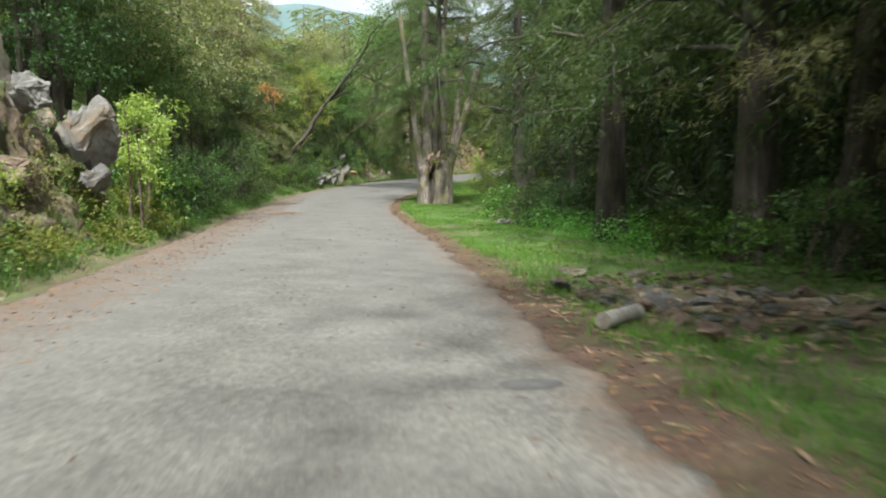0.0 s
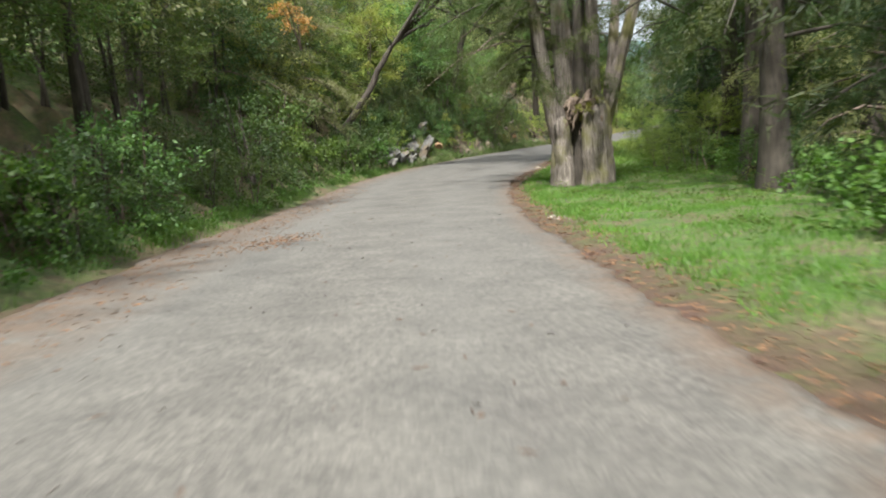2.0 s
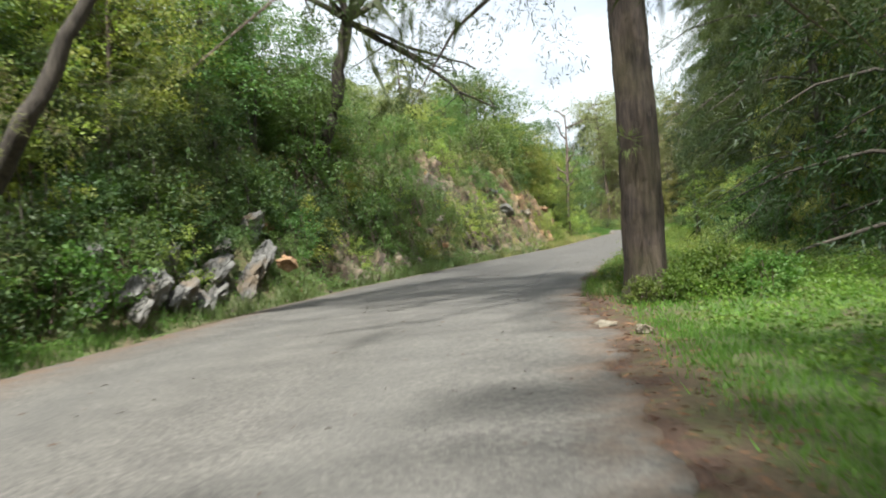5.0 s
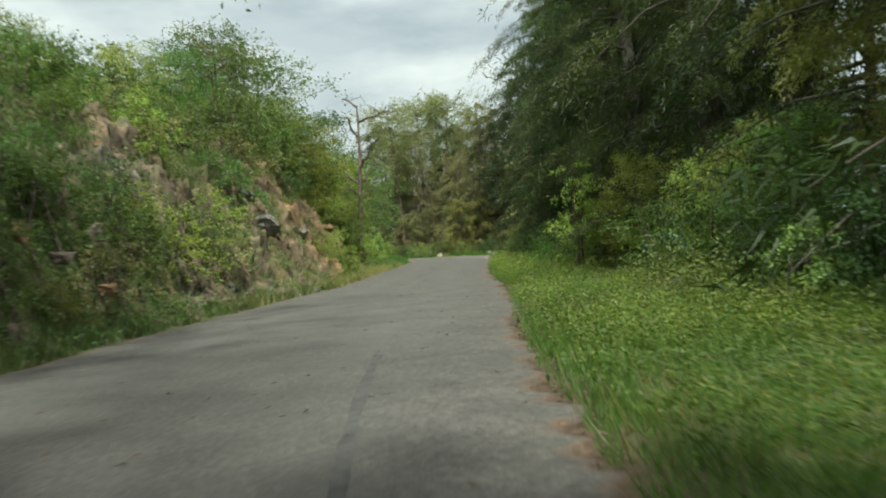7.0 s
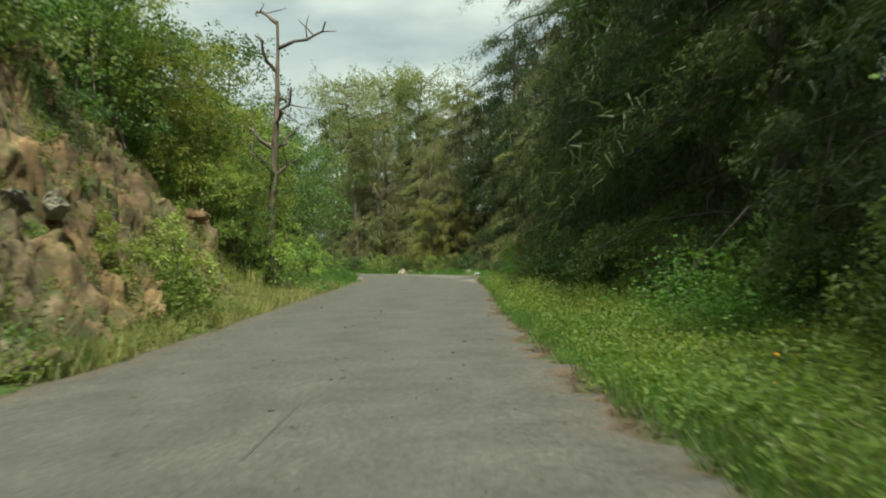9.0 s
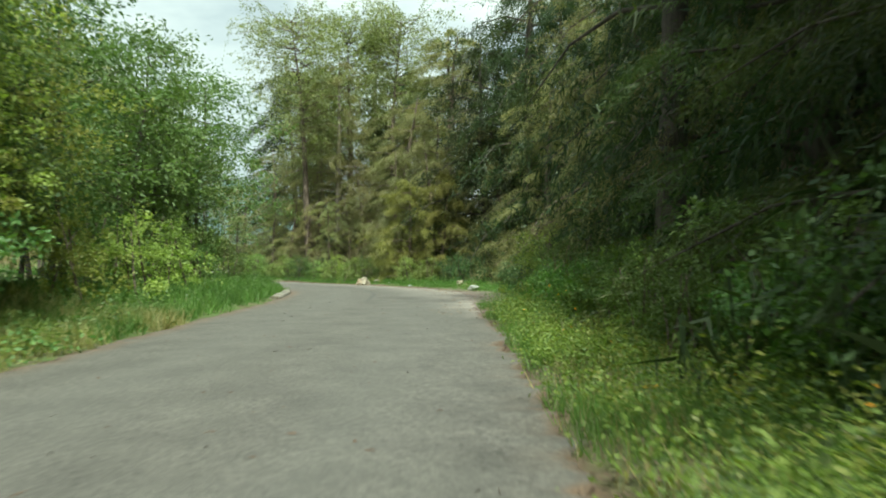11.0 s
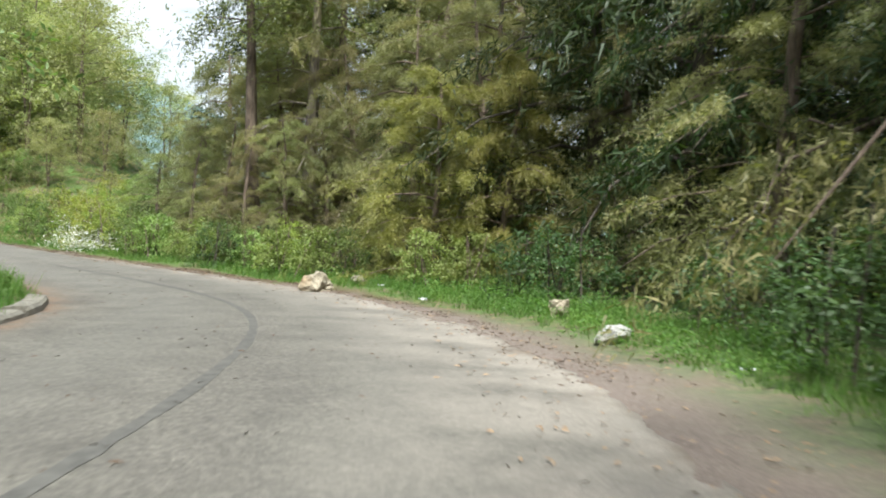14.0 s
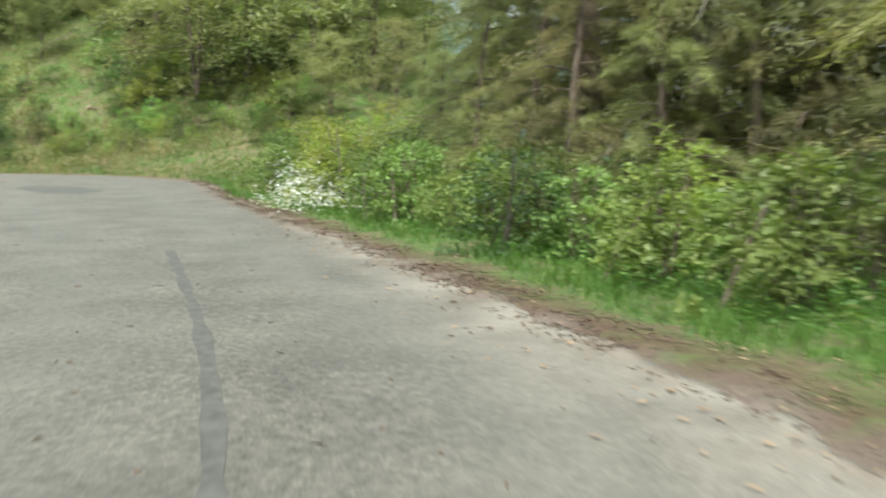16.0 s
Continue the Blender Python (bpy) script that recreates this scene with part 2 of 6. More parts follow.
def ground_material():
    m, nt, bsdf = nodes_of("ground_soil")
    at = nt.nodes.new("ShaderNodeAttribute")
    at.attribute_name = "cover"
    sep = nt.nodes.new("ShaderNodeSeparateColor")
    nt.links.new(at.outputs["Color"], sep.inputs[0])
    fine = noise_at(nt, 9.0, 6.0, 0.7)
    mid = noise_at(nt, 1.4, 5.0)
    soil = ramp_node(nt, [(0.3, (0.06, 0.042, 0.026)), (0.52, (0.13, 0.09, 0.056)), (0.75, (0.22, 0.16, 0.10))])
    nt.links.new(fine, soil.inputs[0])
    green = ramp_node(nt, [(0.3, (0.03, 0.055, 0.012)), (0.55, (0.07, 0.12, 0.02)), (0.78, (0.14, 0.18, 0.045))])
    nt.links.new(fine, green.inputs[0])
    gm = ramp_node(nt, [(0.36, (0.15, 0.15, 0.15)), (0.56, (1, 1, 1))])
    nt.links.new(mid, gm.inputs[0])
    c = mix(nt, gm.outputs[0], soil.outputs[0], green.outputs[0])
    rock = ramp_node(nt, [(0.3, (0.06, 0.042, 0.028)), (0.46, (0.13, 0.09, 0.06)), (0.6, (0.23, 0.14, 0.08)), (0.8, (0.33, 0.26, 0.19))])
    nt.links.new(noise_at(nt, 2.6, 8.0, 0.7), rock.inputs[0])
    rm = add(nt, "ShaderNodeMath")
    rm.operation = "MULTIPLY"
    rr = ramp_node(nt, [(0.38, (0, 0, 0)), (0.54, (1, 1, 1))])
    nt.links.new(noise_at(nt, 0.55, 5.0), rr.inputs[0])
    nt.links.new(rr.outputs[0], rm.inputs[0])
    nt.links.new(sep.outputs[0], rm.inputs[1])
    c = mix(nt, rm.outputs[0], c, rock.outputs[0])
    lit = ramp_node(nt, [(0.3, (0.04, 0.021, 0.014)), (0.5, (0.078, 0.042, 0.028)), (0.75, (0.15, 0.092, 0.06))])
    nt.links.new(noise_at(nt, 22.0, 5.0, 0.75), lit.inputs[0])
    lm = add(nt, "ShaderNodeMath")
    lm.operation = "MULTIPLY"
    lr = ramp_node(nt, [(0.25, (0.35, 0.35, 0.35)), (0.5, (1, 1, 1))])
    nt.links.new(noise_at(nt, 3.5, 5.0), lr.inputs[0])
    nt.links.new(lr.outputs[0], lm.inputs[0])
    nt.links.new(sep.outputs[1], lm.inputs[1])
    c = mix(nt, lm.outputs[0], c, lit.outputs[0])
    grav = ramp_node(nt, [(0.3, (0.085, 0.066, 0.056)), (0.5, (0.16, 0.128, 0.112)), (0.75, (0.26, 0.22, 0.195))])
    nt.links.new(noise_at(nt, 30.0, 4.0, 0.8), grav.inputs[0])
    c = mix(nt, sep.outputs[2], c, grav.outputs[0])
    nt.links.new(c, bsdf.inputs["Base Color"])
    bsdf.inputs["Roughness"].default_value = 0.95
    bump(nt, bsdf, fine, 0.8, 0.06)
    return m


def road_material():
    m, nt, bsdf = nodes_of("worn_road_surface")
    at = nt.nodes.new("ShaderNodeAttribute")
    at.attribute_name = "cover"
    sep = nt.nodes.new("ShaderNodeSeparateColor")
    nt.links.new(at.outputs["Color"], sep.inputs[0])
    grit = noise_at(nt, 55.0, 3.0, 0.8)
    mid = noise_at(nt, 1.1, 6.0, 0.65)
    r = ramp_node(nt, [(0.3, (0.112, 0.102, 0.091)), (0.5, (0.18, 0.166, 0.15)), (0.72, (0.265, 0.246, 0.224))])
    nt.links.new(grit, r.inputs[0])
    rb = ramp_node(nt, [(0.32, (0.72, 0.71, 0.70)), (0.68, (1.18, 1.17, 1.14))])
    nt.links.new(mid, rb.inputs[0])
    c = mix(nt, 1.0, r.outputs[0], rb.outputs[0], "MULTIPLY")
    chip = ramp_node(nt, [(0.36, (0.68, 0.68, 0.67)), (0.64, (1.32, 1.31, 1.29))])
    nt.links.new(noise_at(nt, 17.0, 3.0, 0.7), chip.inputs[0])
    c = mix(nt, 1.0, c, chip.outputs[0], "MULTIPLY")
    sp = ramp_node(nt, [(0.70, (0, 0, 0)), (0.76, (0.55, 0.55, 0.55))])
    nt.links.new(noise_at(nt, 5.5, 3.0, 0.5), sp.inputs[0])
    c = mix(nt, sp.outputs[0], c, (0.13, 0.115, 0.10))
    # wheel tracks, then the alpha tone that carries painted shade along the road
    shaded_track = mix(nt, 1.0, mix(nt, sep.outputs[0], c, (0.215, 0.202, 0.182)), at.outputs["Alpha"], "MULTIPLY")
    lm = add(nt, "ShaderNodeMath")
    lm.operation = "MULTIPLY"
    lr = ramp_node(nt, [(0.36, (0, 0, 0)), (0.56, (1, 1, 1))])
    nt.links.new(noise_at(nt, 2.4, 7.0, 0.75), lr.inputs[0])
    nt.links.new(lr.outputs[0], lm.inputs[0])
    nt.links.new(sep.outputs[1], lm.inputs[1])
    lit = ramp_node(nt, [(0.3, (0.07, 0.042, 0.027)), (0.7, (0.175, 0.118, 0.078))])
    nt.links.new(noise_at(nt, 26.0, 4.0, 0.7), lit.inputs[0])
    c = mix(nt, lm.outputs[0], shaded_track, lit.outputs[0])
    gm = add(nt, "ShaderNodeMath")
    gm.operation = "MULTIPLY"
    gr = ramp_node(nt, [(0.35, (0.2, 0.2, 0.2)), (0.6, (1, 1, 1))])
    nt.links.new(noise_at(nt, 0.9, 5.0), gr.inputs[0])
    nt.links.new(gr.outputs[0], gm.inputs[0])
    nt.links.new(sep.outputs[2], gm.inputs[1])
    grav = ramp_node(nt, [(0.3, (0.15, 0.13, 0.112)), (0.7, (0.32, 0.285, 0.25))])
    nt.links.new(noise_at(nt, 38.0, 4.0, 0.8), grav.inputs[0])
    c = mix(nt, gm.outputs[0], c, grav.outputs[0])
    nt.links.new(c, bsdf.inputs["Base Color"])
    bsdf.inputs["Roughness"].default_value = 0.85
    bump(nt, bsdf, grit, 0.5, 0.012)
    return m


def plain_material(name, a, b, scale, rough=0.9):
    m, nt, bsdf = nodes_of(name)
    r = ramp_node(nt, [(0.3, a), (0.7, b)])
    nt.links.new(noise_at(nt, scale, 5.0), r.inputs[0])
    nt.links.new(r.outputs[0], bsdf.inputs["Base Color"])
    bsdf.inputs["Roughness"].default_value = rough
    return m


SOIL, ROAD = ground_material(), road_material()
DARK_ASPHALT = plain_material("dark_asphalt", (0.048, 0.045, 0.042), (0.092, 0.087, 0.08), 9.0)
# bluish green: the haze of distance is mixed into the wood's colour
HAZY_HILL = plain_material("hazy_wooded_hill", (0.06, 0.10, 0.10), (0.10, 0.15, 0.145), 0.02)
TWIG = plain_material("dry_twigs", (0.12, 0.07, 0.04), (0.34, 0.24, 0.15), 20.0)
LITTER_BROWN = plain_material("brown_leaf_litter", (0.045, 0.028, 0.019), (0.13, 0.083, 0.055), 14.0)
NEEDLES = plain_material("fallen_needles", (0.10, 0.045, 0.02), (0.26, 0.14, 0.07), 16.0)
LITTER_PALE = plain_material("pale_scraps", (0.22, 0.185, 0.145), (0.42, 0.37, 0.31), 12.0)


# ---- mesh helpers ----
def mesh_of(name, verts, faces, material, smooth=False):
    me = bpy.data.meshes.new(name)
    verts = np.asarray(verts, np.float32)
    faces = np.asarray(faces, np.int32)
    n, k = faces.shape
    me.vertices.add(len(verts))
    me.vertices.foreach_set("co", verts.ravel())
    me.loops.add(n * k)
    me.loops.foreach_set("vertex_index", faces.ravel())
    me.polygons.add(n)
    me.polygons.foreach_set("loop_start", np.arange(0, n * k, k, dtype=np.int32))
    if smooth:
        me.polygons.foreach_set("use_smooth", np.ones(n, bool))
    me.update(calc_edges=True)
    me.materials.append(material)
    return me


def part(name, me, parent, label=""):
    ob = new(name, me)
    ob.parent = parent
    return tagged(ob, label)


def thing(name, label, category, group="", kind="", data=None):
    return tagged(new(name, data), label, category, group, kind)


def unit(v):
    return v / np.maximum(np.linalg.norm(v, axis=-1, keepdims=True), 1e-9)


def leaves(rng, centres, ways, length, width, jitter=0.6, flat=0.0):
    """Four-cornered pointed leaves at the centres, roughly along the ways."""
    n = len(centres)
    d = unit(ways + rng.normal(0, jitter, (n, 3)))
    side = rng.normal(0, 1, (n, 3))
    side[:, 2] *= 1 - flat
    side = unit(side - (side * d).sum(1, keepdims=True) * d)
    ln = (length * rng.uniform(0.6, 1.3, (n, 1)))
    wd = (width * rng.uniform(0.6, 1.3, (n, 1)))
    up = np.cross(d, side)
    a = centres
    b = centres + d * ln * 0.45 + side * wd * 0.5 + up * ln * 0.06
    c = centres + d * ln - up * ln * 0.08
    e = centres + d * ln * 0.45 - side * wd * 0.5 + up * ln * 0.06
    v = np.stack([a, b, c, e], 1).reshape(-1, 3)
    f = np.arange(4 * n).reshape(n, 4)
    return v, f


def blades(rng, bases, height, width, lean=0.35):
    """Grass blades: one thin triangle each."""
    n = len(bases)
    ang = rng.uniform(0, 2 * np.pi, n)
    side = np.stack([np.cos(ang), np.sin(ang), 0 * ang], 1)
    h = (height * rng.uniform(0.5, 1.35, n))[:, None]
    tip = np.concatenate([rng.normal(0, lean, (n, 2)) * h, h], 1)
    w = width * rng.uniform(0.7, 1.4, (n, 1))
    v = np.stack([bases - side * w / 2, bases + side * w / 2, bases + tip], 1).reshape(-1, 3)
    return v, np.arange(3 * n).reshape(n, 3)


def tubes(paths, sides=6):
    """Joined tapered tubes; each path is (points, radii)."""
    vs, fs, base = [], [], 0
    for pts, rad in paths:
        pts, rad = np.asarray(pts, float), np.asarray(rad, float)
        k = len(pts)
        tan = np.gradient(pts, axis=0)
        tan = unit(tan)
        ref = np.where(np.abs(tan[:, 2:3]) > 0.9, np.array([[1.0, 0, 0]]), np.array([[0, 0, 1.0]]))
        u = unit(np.cross(ref, tan))
        w = np.cross(tan, u)
        a = np.arange(sides) * 2 * np.pi / sides
        ring = pts[:, None] + rad[:, None, None] * (np.cos(a)[None, :, None] * u[:, None] + np.sin(a)[None, :, None] * w[:, None])
        vs.append(ring.reshape(-1, 3))
        i = np.arange(k - 1)[:, None] * sides
        j = np.arange(sides)[None]
        q = np.stack([i + j, i + (j + 1) % sides, i + sides + (j + 1) % sides, i + sides + j], -1).reshape(-1, 4)
        fs.append(q + base)
        base += k * sides
    return np.concatenate(vs), np.concatenate(fs)


def lattice(ix, iy, seed):
    v = np.sin(ix * 127.1 + iy * 311.7 + seed * 74.7) * 43758.5453
    return v - np.floor(v)


def vnoise(x, y, seed=0):
    """Smooth noise from 0 to 1 on the plane."""
    x, y = np.asarray(x, float), np.asarray(y, float)
    ix, iy = np.floor(x), np.floor(y)
    fx, fy = x - ix, y - iy
    fx, fy = fx * fx * (3 - 2 * fx), fy * fy * (3 - 2 * fy)
    a, b = lattice(ix, iy, seed), lattice(ix + 1, iy, seed)
    c, d = lattice(ix, iy + 1, seed), lattice(ix + 1, iy + 1, seed)
    return (a + (b - a) * fx) * (1 - fy) + (c + (d - c) * fx) * fy


def fnoise(x, y, seed=0):
    return 0.55 * vnoise(x, y, seed) + 0.28 * vnoise(x * 2.1, y * 2.1, seed + 1) + 0.17 * vnoise(x * 4.3, y * 4.3, seed + 2)


# ---- plan of the road ----
LEFT_EDGE = [(-4.0, -60), (-4.0, 0), (-4.1, 8.6), (-4.5, 14), (-4.8, 18.5), (-5.2, 27), (-5.8, 33), (-6.1, 42), (-5.95, 52), (-4.75, 58.5),
             (-3.0, 64), (-0.8, 70), (3.8, 79.2), (7.4, 86.1), (10.3, 91), (13.7, 99), (17.8, 108.6), (21.6, 117.3), (25.0, 125), (27.1, 131.3),
             (27.5, 134.2), (26.4, 139), (23.6, 144), (19.5, 150), (14.5, 155.5), (8, 160), (0, 163), (-12, 165), (-60, 168)]
RIGHT_EDGE = [(1.6, -60), (1.5, 4), (1.5, 10), (1.3, 19), (0.7, 28), (0.45, 35), (0.5, 42), (0.85, 48.6), (1.9, 54), (2.8, 57), (3.3, 60.3),
              (5.2, 65.3), (7.6, 71.3), (9.8, 75.8), (12.1, 80.8), (15.3, 88.4), (18.5, 95.7), (21.6, 102), (25.3, 109.6), (27.8, 115.3), (30.4, 120.5),
              (32.6, 125.8), (33.3, 131), (33.1, 136), (31.9, 139.6), (29.4, 144.8), (26.6, 150.6), (23.6, 156), (21.8, 160.5), (19.2, 165.3),
              (14.0, 168.8), (6, 171), (-10, 173), (-60, 176)]
PROFILE_Y = [-60, 0, 15, 30, 40, 48, 56, 138, 150, 161, 175, 200]
PROFILE_Z = [6.2, 2.32, 1.41, 0.73, 0.23, 0.02, 0.0, 0.0, 0.3, 0.78, 1.3, 1.6]


def level(y):
    """Height of the road over its length."""
    return sum(np.interp(np.asarray(y, float) + o, PROFILE_Y, PROFILE_Z) for o in (-3, 0, 3)) / 3


def smooth_line(pts, step):
    p = np.array(pts, float)
    s = np.r_[0, np.cumsum(np.hypot(*np.diff(p, axis=0).T))]
    t = np.arange(0, s[-1], step)
    q = np.c_[np.interp(t, s, p[:, 0]), np.interp(t, s, p[:, 1])]
    k = max(3, int(5 / step) | 1)
    pad = np.concatenate([np.repeat(q[:1], k // 2, 0), q, np.repeat(q[-1:], k // 2, 0)])
    return np.c_[np.convolve(pad[:, 0], np.ones(k) / k, "valid"), np.convolve(pad[:, 1], np.ones(k) / k, "valid")]


EL, ER = smooth_line(LEFT_EDGE, 0.4), smooth_line(RIGHT_EDGE, 0.4)
RING = np.concatenate([EL, ER[::-1]])


def inside_road(x, y):
    r = RING[::3]
    x0, y0 = r[:, 0], r[:, 1]
    x1, y1 = np.roll(x0, -1), np.roll(y0, -1)
    cross = (y0[None] > y[:, None]) != (y1[None] > y[:, None])
    with np.errstate(divide="ignore", invalid="ignore"):
        xi = x0 + (y[:, None] - y0) * (x1 - x0) / (y1 - y0)
    return (np.sum(cross & (x[:, None] < xi), 1) % 2) == 1


def nearest(x, y):
    """Distance past the road's edge (negative on it), the side (-1 left, 1 right) and the edge's y."""
    out_d, out_s, out_y = np.empty(len(x)), np.empty(len(x)), np.empty(len(x))
    for a in range(0, len(x), 4000):
        b = slice(a, a + 4000)
        l2 = (x[b, None] - EL[::2, 0]) ** 2 + (y[b, None] - EL[::2, 1]) ** 2
        r2 = (x[b, None] - ER[::2, 0]) ** 2 + (y[b, None] - ER[::2, 1]) ** 2
        il, ir = l2.argmin(1), r2.argmin(1)
        dl, dr = np.sqrt(l2.min(1)), np.sqrt(r2.min(1))
        left = dl < dr
        d = np.where(left, dl, dr)
        out_d[b] = np.where(inside_road(x[b], y[b]), -d, d)
        out_s[b] = np.where(left, -1, 1)
        out_y[b] = np.where(left, EL[::2, 1][il], ER[::2, 1][ir])
    return out_d, out_s, out_y


BANK_Y = [-60, 12, 16, 24, 34, 60, 66, 72, 78, 98, 104, 109, 114, 119, 200]
BANK_START = [1.6, 1.4, 1.3, 1.4, 1.4, 1.2, 0.7, 0.6, 0.6, 0.6, 0.8, 1.2, 1.5, 0.3, 0.3]
BANK_RISE = [4.2, 4.2, 4.6, 4.0, 3.6, 3.6, 4.6, 5.3, 5.3, 5.1, 4.2, 2.6, 1.0, 0.45, 0.45]
BANK_WIDE = [3.0, 2.6, 2.4, 4.5, 5.0, 5.0, 4.0, 3.8, 3.6, 3.5, 4.3, 5.0, 5.0, 1.2, 1.2]
HILL_SLOPE = [0.5, 0.5, 0.5, 0.5, 0.5, 0.5, 0.55, 0.45, 0.15, 0.15, 0.3, 0.3, 0.2, 0.04, 0.04]
FAR_Y = [-60, 100, 146, 158, 164, 168, 200]
FAR_RISE = [-0.1, -0.1, -0.1, 0.3, 1.6, 3.0, 3.6]


def ground_z(x, y, known=None):
    x, y = np.atleast_1d(np.asarray(x, float)), np.atleast_1d(np.asarray(y, float))
    d, side, ey = known if known is not None else nearest(x, y)
    base = level(ey)
    out = np.maximum(d, 0)
    # left: ditch, cut bank, hill behind
    st, ri, wi, hs = (np.interp(ey, BANK_Y, v) for v in (BANK_START, BANK_RISE, BANK_WIDE, HILL_SLOPE))
    k = np.clip((out - st) / wi, 0, 1)
    k = k * k * (3 - 2 * k) * 0.5 + k * 0.5
    ditch = np.where(ey < 62, -0.22 * np.exp(-((out - 0.65) / 0.35) ** 2), 0)
    hill = hs * np.maximum(out - st - wi, 0)
    hill = 26 * (1 - np.exp(-hill / 26))
    rough = (fnoise(x * 0.9, y * 0.9, 3) - 0.5) * 1.9 * np.clip(ri / 4, 0, 1) * np.clip((out - st) / 1.0, 0, 1) * np.clip(2 - out / 9, 0, 1)
    ledge = (np.abs(vnoise(x * 1.5, y * 1.5, 9) - 0.5) - 0.25) * 1.9 * np.clip(ri / 4, 0, 1) * np.clip((out - st) / 0.8, 0, 1) * np.clip(2 - out / 5, 0, 1)
    zl = base + ri * k + ditch + hill + rough + ledge
    # right: level verge; past the bend a bank and a hillside
    fr = np.interp(ey, FAR_Y, FAR_RISE)
    k2 = np.clip((out - 0.6) / 7, 0, 1)
    hill2 = np.maximum(out - 7, 0) * np.interp(ey, FAR_Y, [0.0, 0.0, 0.06, 0.2, 0.5, 0.7, 0.7])
    hill2 = 44 * (1 - np.exp(-hill2 / 44)) * np.clip((33 - x) / 16, 0, 1)
    bumpy = (fnoise(x * 0.5, y * 0.5, 5) - 0.5) * 0.3 * np.clip(out / 1.5, 0, 1)
    zr = base + fr * k2 + hill2 + bumpy
    z = np.where(side < 0, zl, zr)
    lip = np.where((side > 0) & (ey > 114), 0.035, -0.02)
    return np.where(d < -0.3, base - 0.10, np.where(d < 0.3, base + lip, z))


def gz(x, y):
    return float(ground_z([x], [y])[0])


def spaced(lo, a, b, hi, step, grow):
    mid = list(np.arange(a, b + 1e-6, step))
    left, right, s = [], [], step
    p = a
    while p > lo:
        s *= grow
        p -= s
        left.append(p)
    s, p = step, b
    while p < hi:
        s *= grow
        p += s
        right.append(p)
    return np.array(left[::-1] + mid + right)


def build_ground():
    gx, gy = spaced(-2500, -20, 56, 2500, 0.5, 1.22), spaced(-1500, -8, 186, 3000, 0.55, 1.22)
    xx, yy = np.meshgrid(gx, gy)
    x, y = xx.ravel(), yy.ravel()
    known = nearest(x, y)
    z = ground_z(x, y, known)
    d, side, ey = known
    far = np.hypot(x - 15, y - 80)
    z = np.where(far > 250, np.minimum(z, 34), z)
    w, h = len(gx), len(gy)
    i = (np.arange(h - 1)[:, None] * w + np.arange(w - 1)[None]).ravel()
    faces = np.stack([i, i + 1, i + w + 1, i + w], 1)
    me = mesh_of("ground", np.c_[x, y, z], faces, SOIL, True)
    at = me.attributes.new("cover", "FLOAT_COLOR", "POINT")
    cut = np.where(side < 0, np.clip((d - 0.6) / 0.6, 0, 1) * np.clip((8 - d) / 3, 0, 1), np.clip((ey - 162) / 4, 0, 1) * np.clip((9 - d) / 5, 0, 1) * 0.7)
    cut *= np.where(side < 0, np.interp(ey, [-60, 62, 67, 84, 89, 101, 106, 120], [0.9, 0.45, 0.4, 0.45, 0.95, 1, 0.5, 0]), 1)
    wide = np.where(side > 0, np.interp(ey, [-60, 6, 20, 50, 62, 64, 80, 110, 130, 150, 170], [1.6, 1.2, 0.9, 0.9, 1.4, 0.6, 0.3, 0.35, 1.1, 0.7, 0.3]), np.interp(ey, [-60, 60, 70, 200], [0.7, 0.7, 0.3, 0.2]))
    litter = np.clip(1.3 - d / np.maximum(wide, 0.05), 0, 1)
    rub = np.clip(1.4 - np.hypot((x - 4.6) / 3.2, (y - 8.0) / 3.6), 0, 1)
    litter = np.maximum(litter, rub * 0.8)
    gravel = np.where(side > 0, np.clip(1.2 - d / np.interp(ey, [-60, 110, 117, 122, 130, 136, 142, 150], [0.01, 0.01, 1.0, 2.0, 1.7, 0.5, 0.05, 0.01]), 0, 1) * 0.85 * np.clip((ey - 113) / 3, 0, 1), 0)
    col = np.c_[cut, litter, gravel, np.ones(len(x))].astype(np.float32)
    at.data.foreach_set("color", col.ravel())
    ob = thing("ground", "rough soil with patchy grass, leaf litter and a rocky cut bank", "ground", kind="structure", data=me)
    return ob


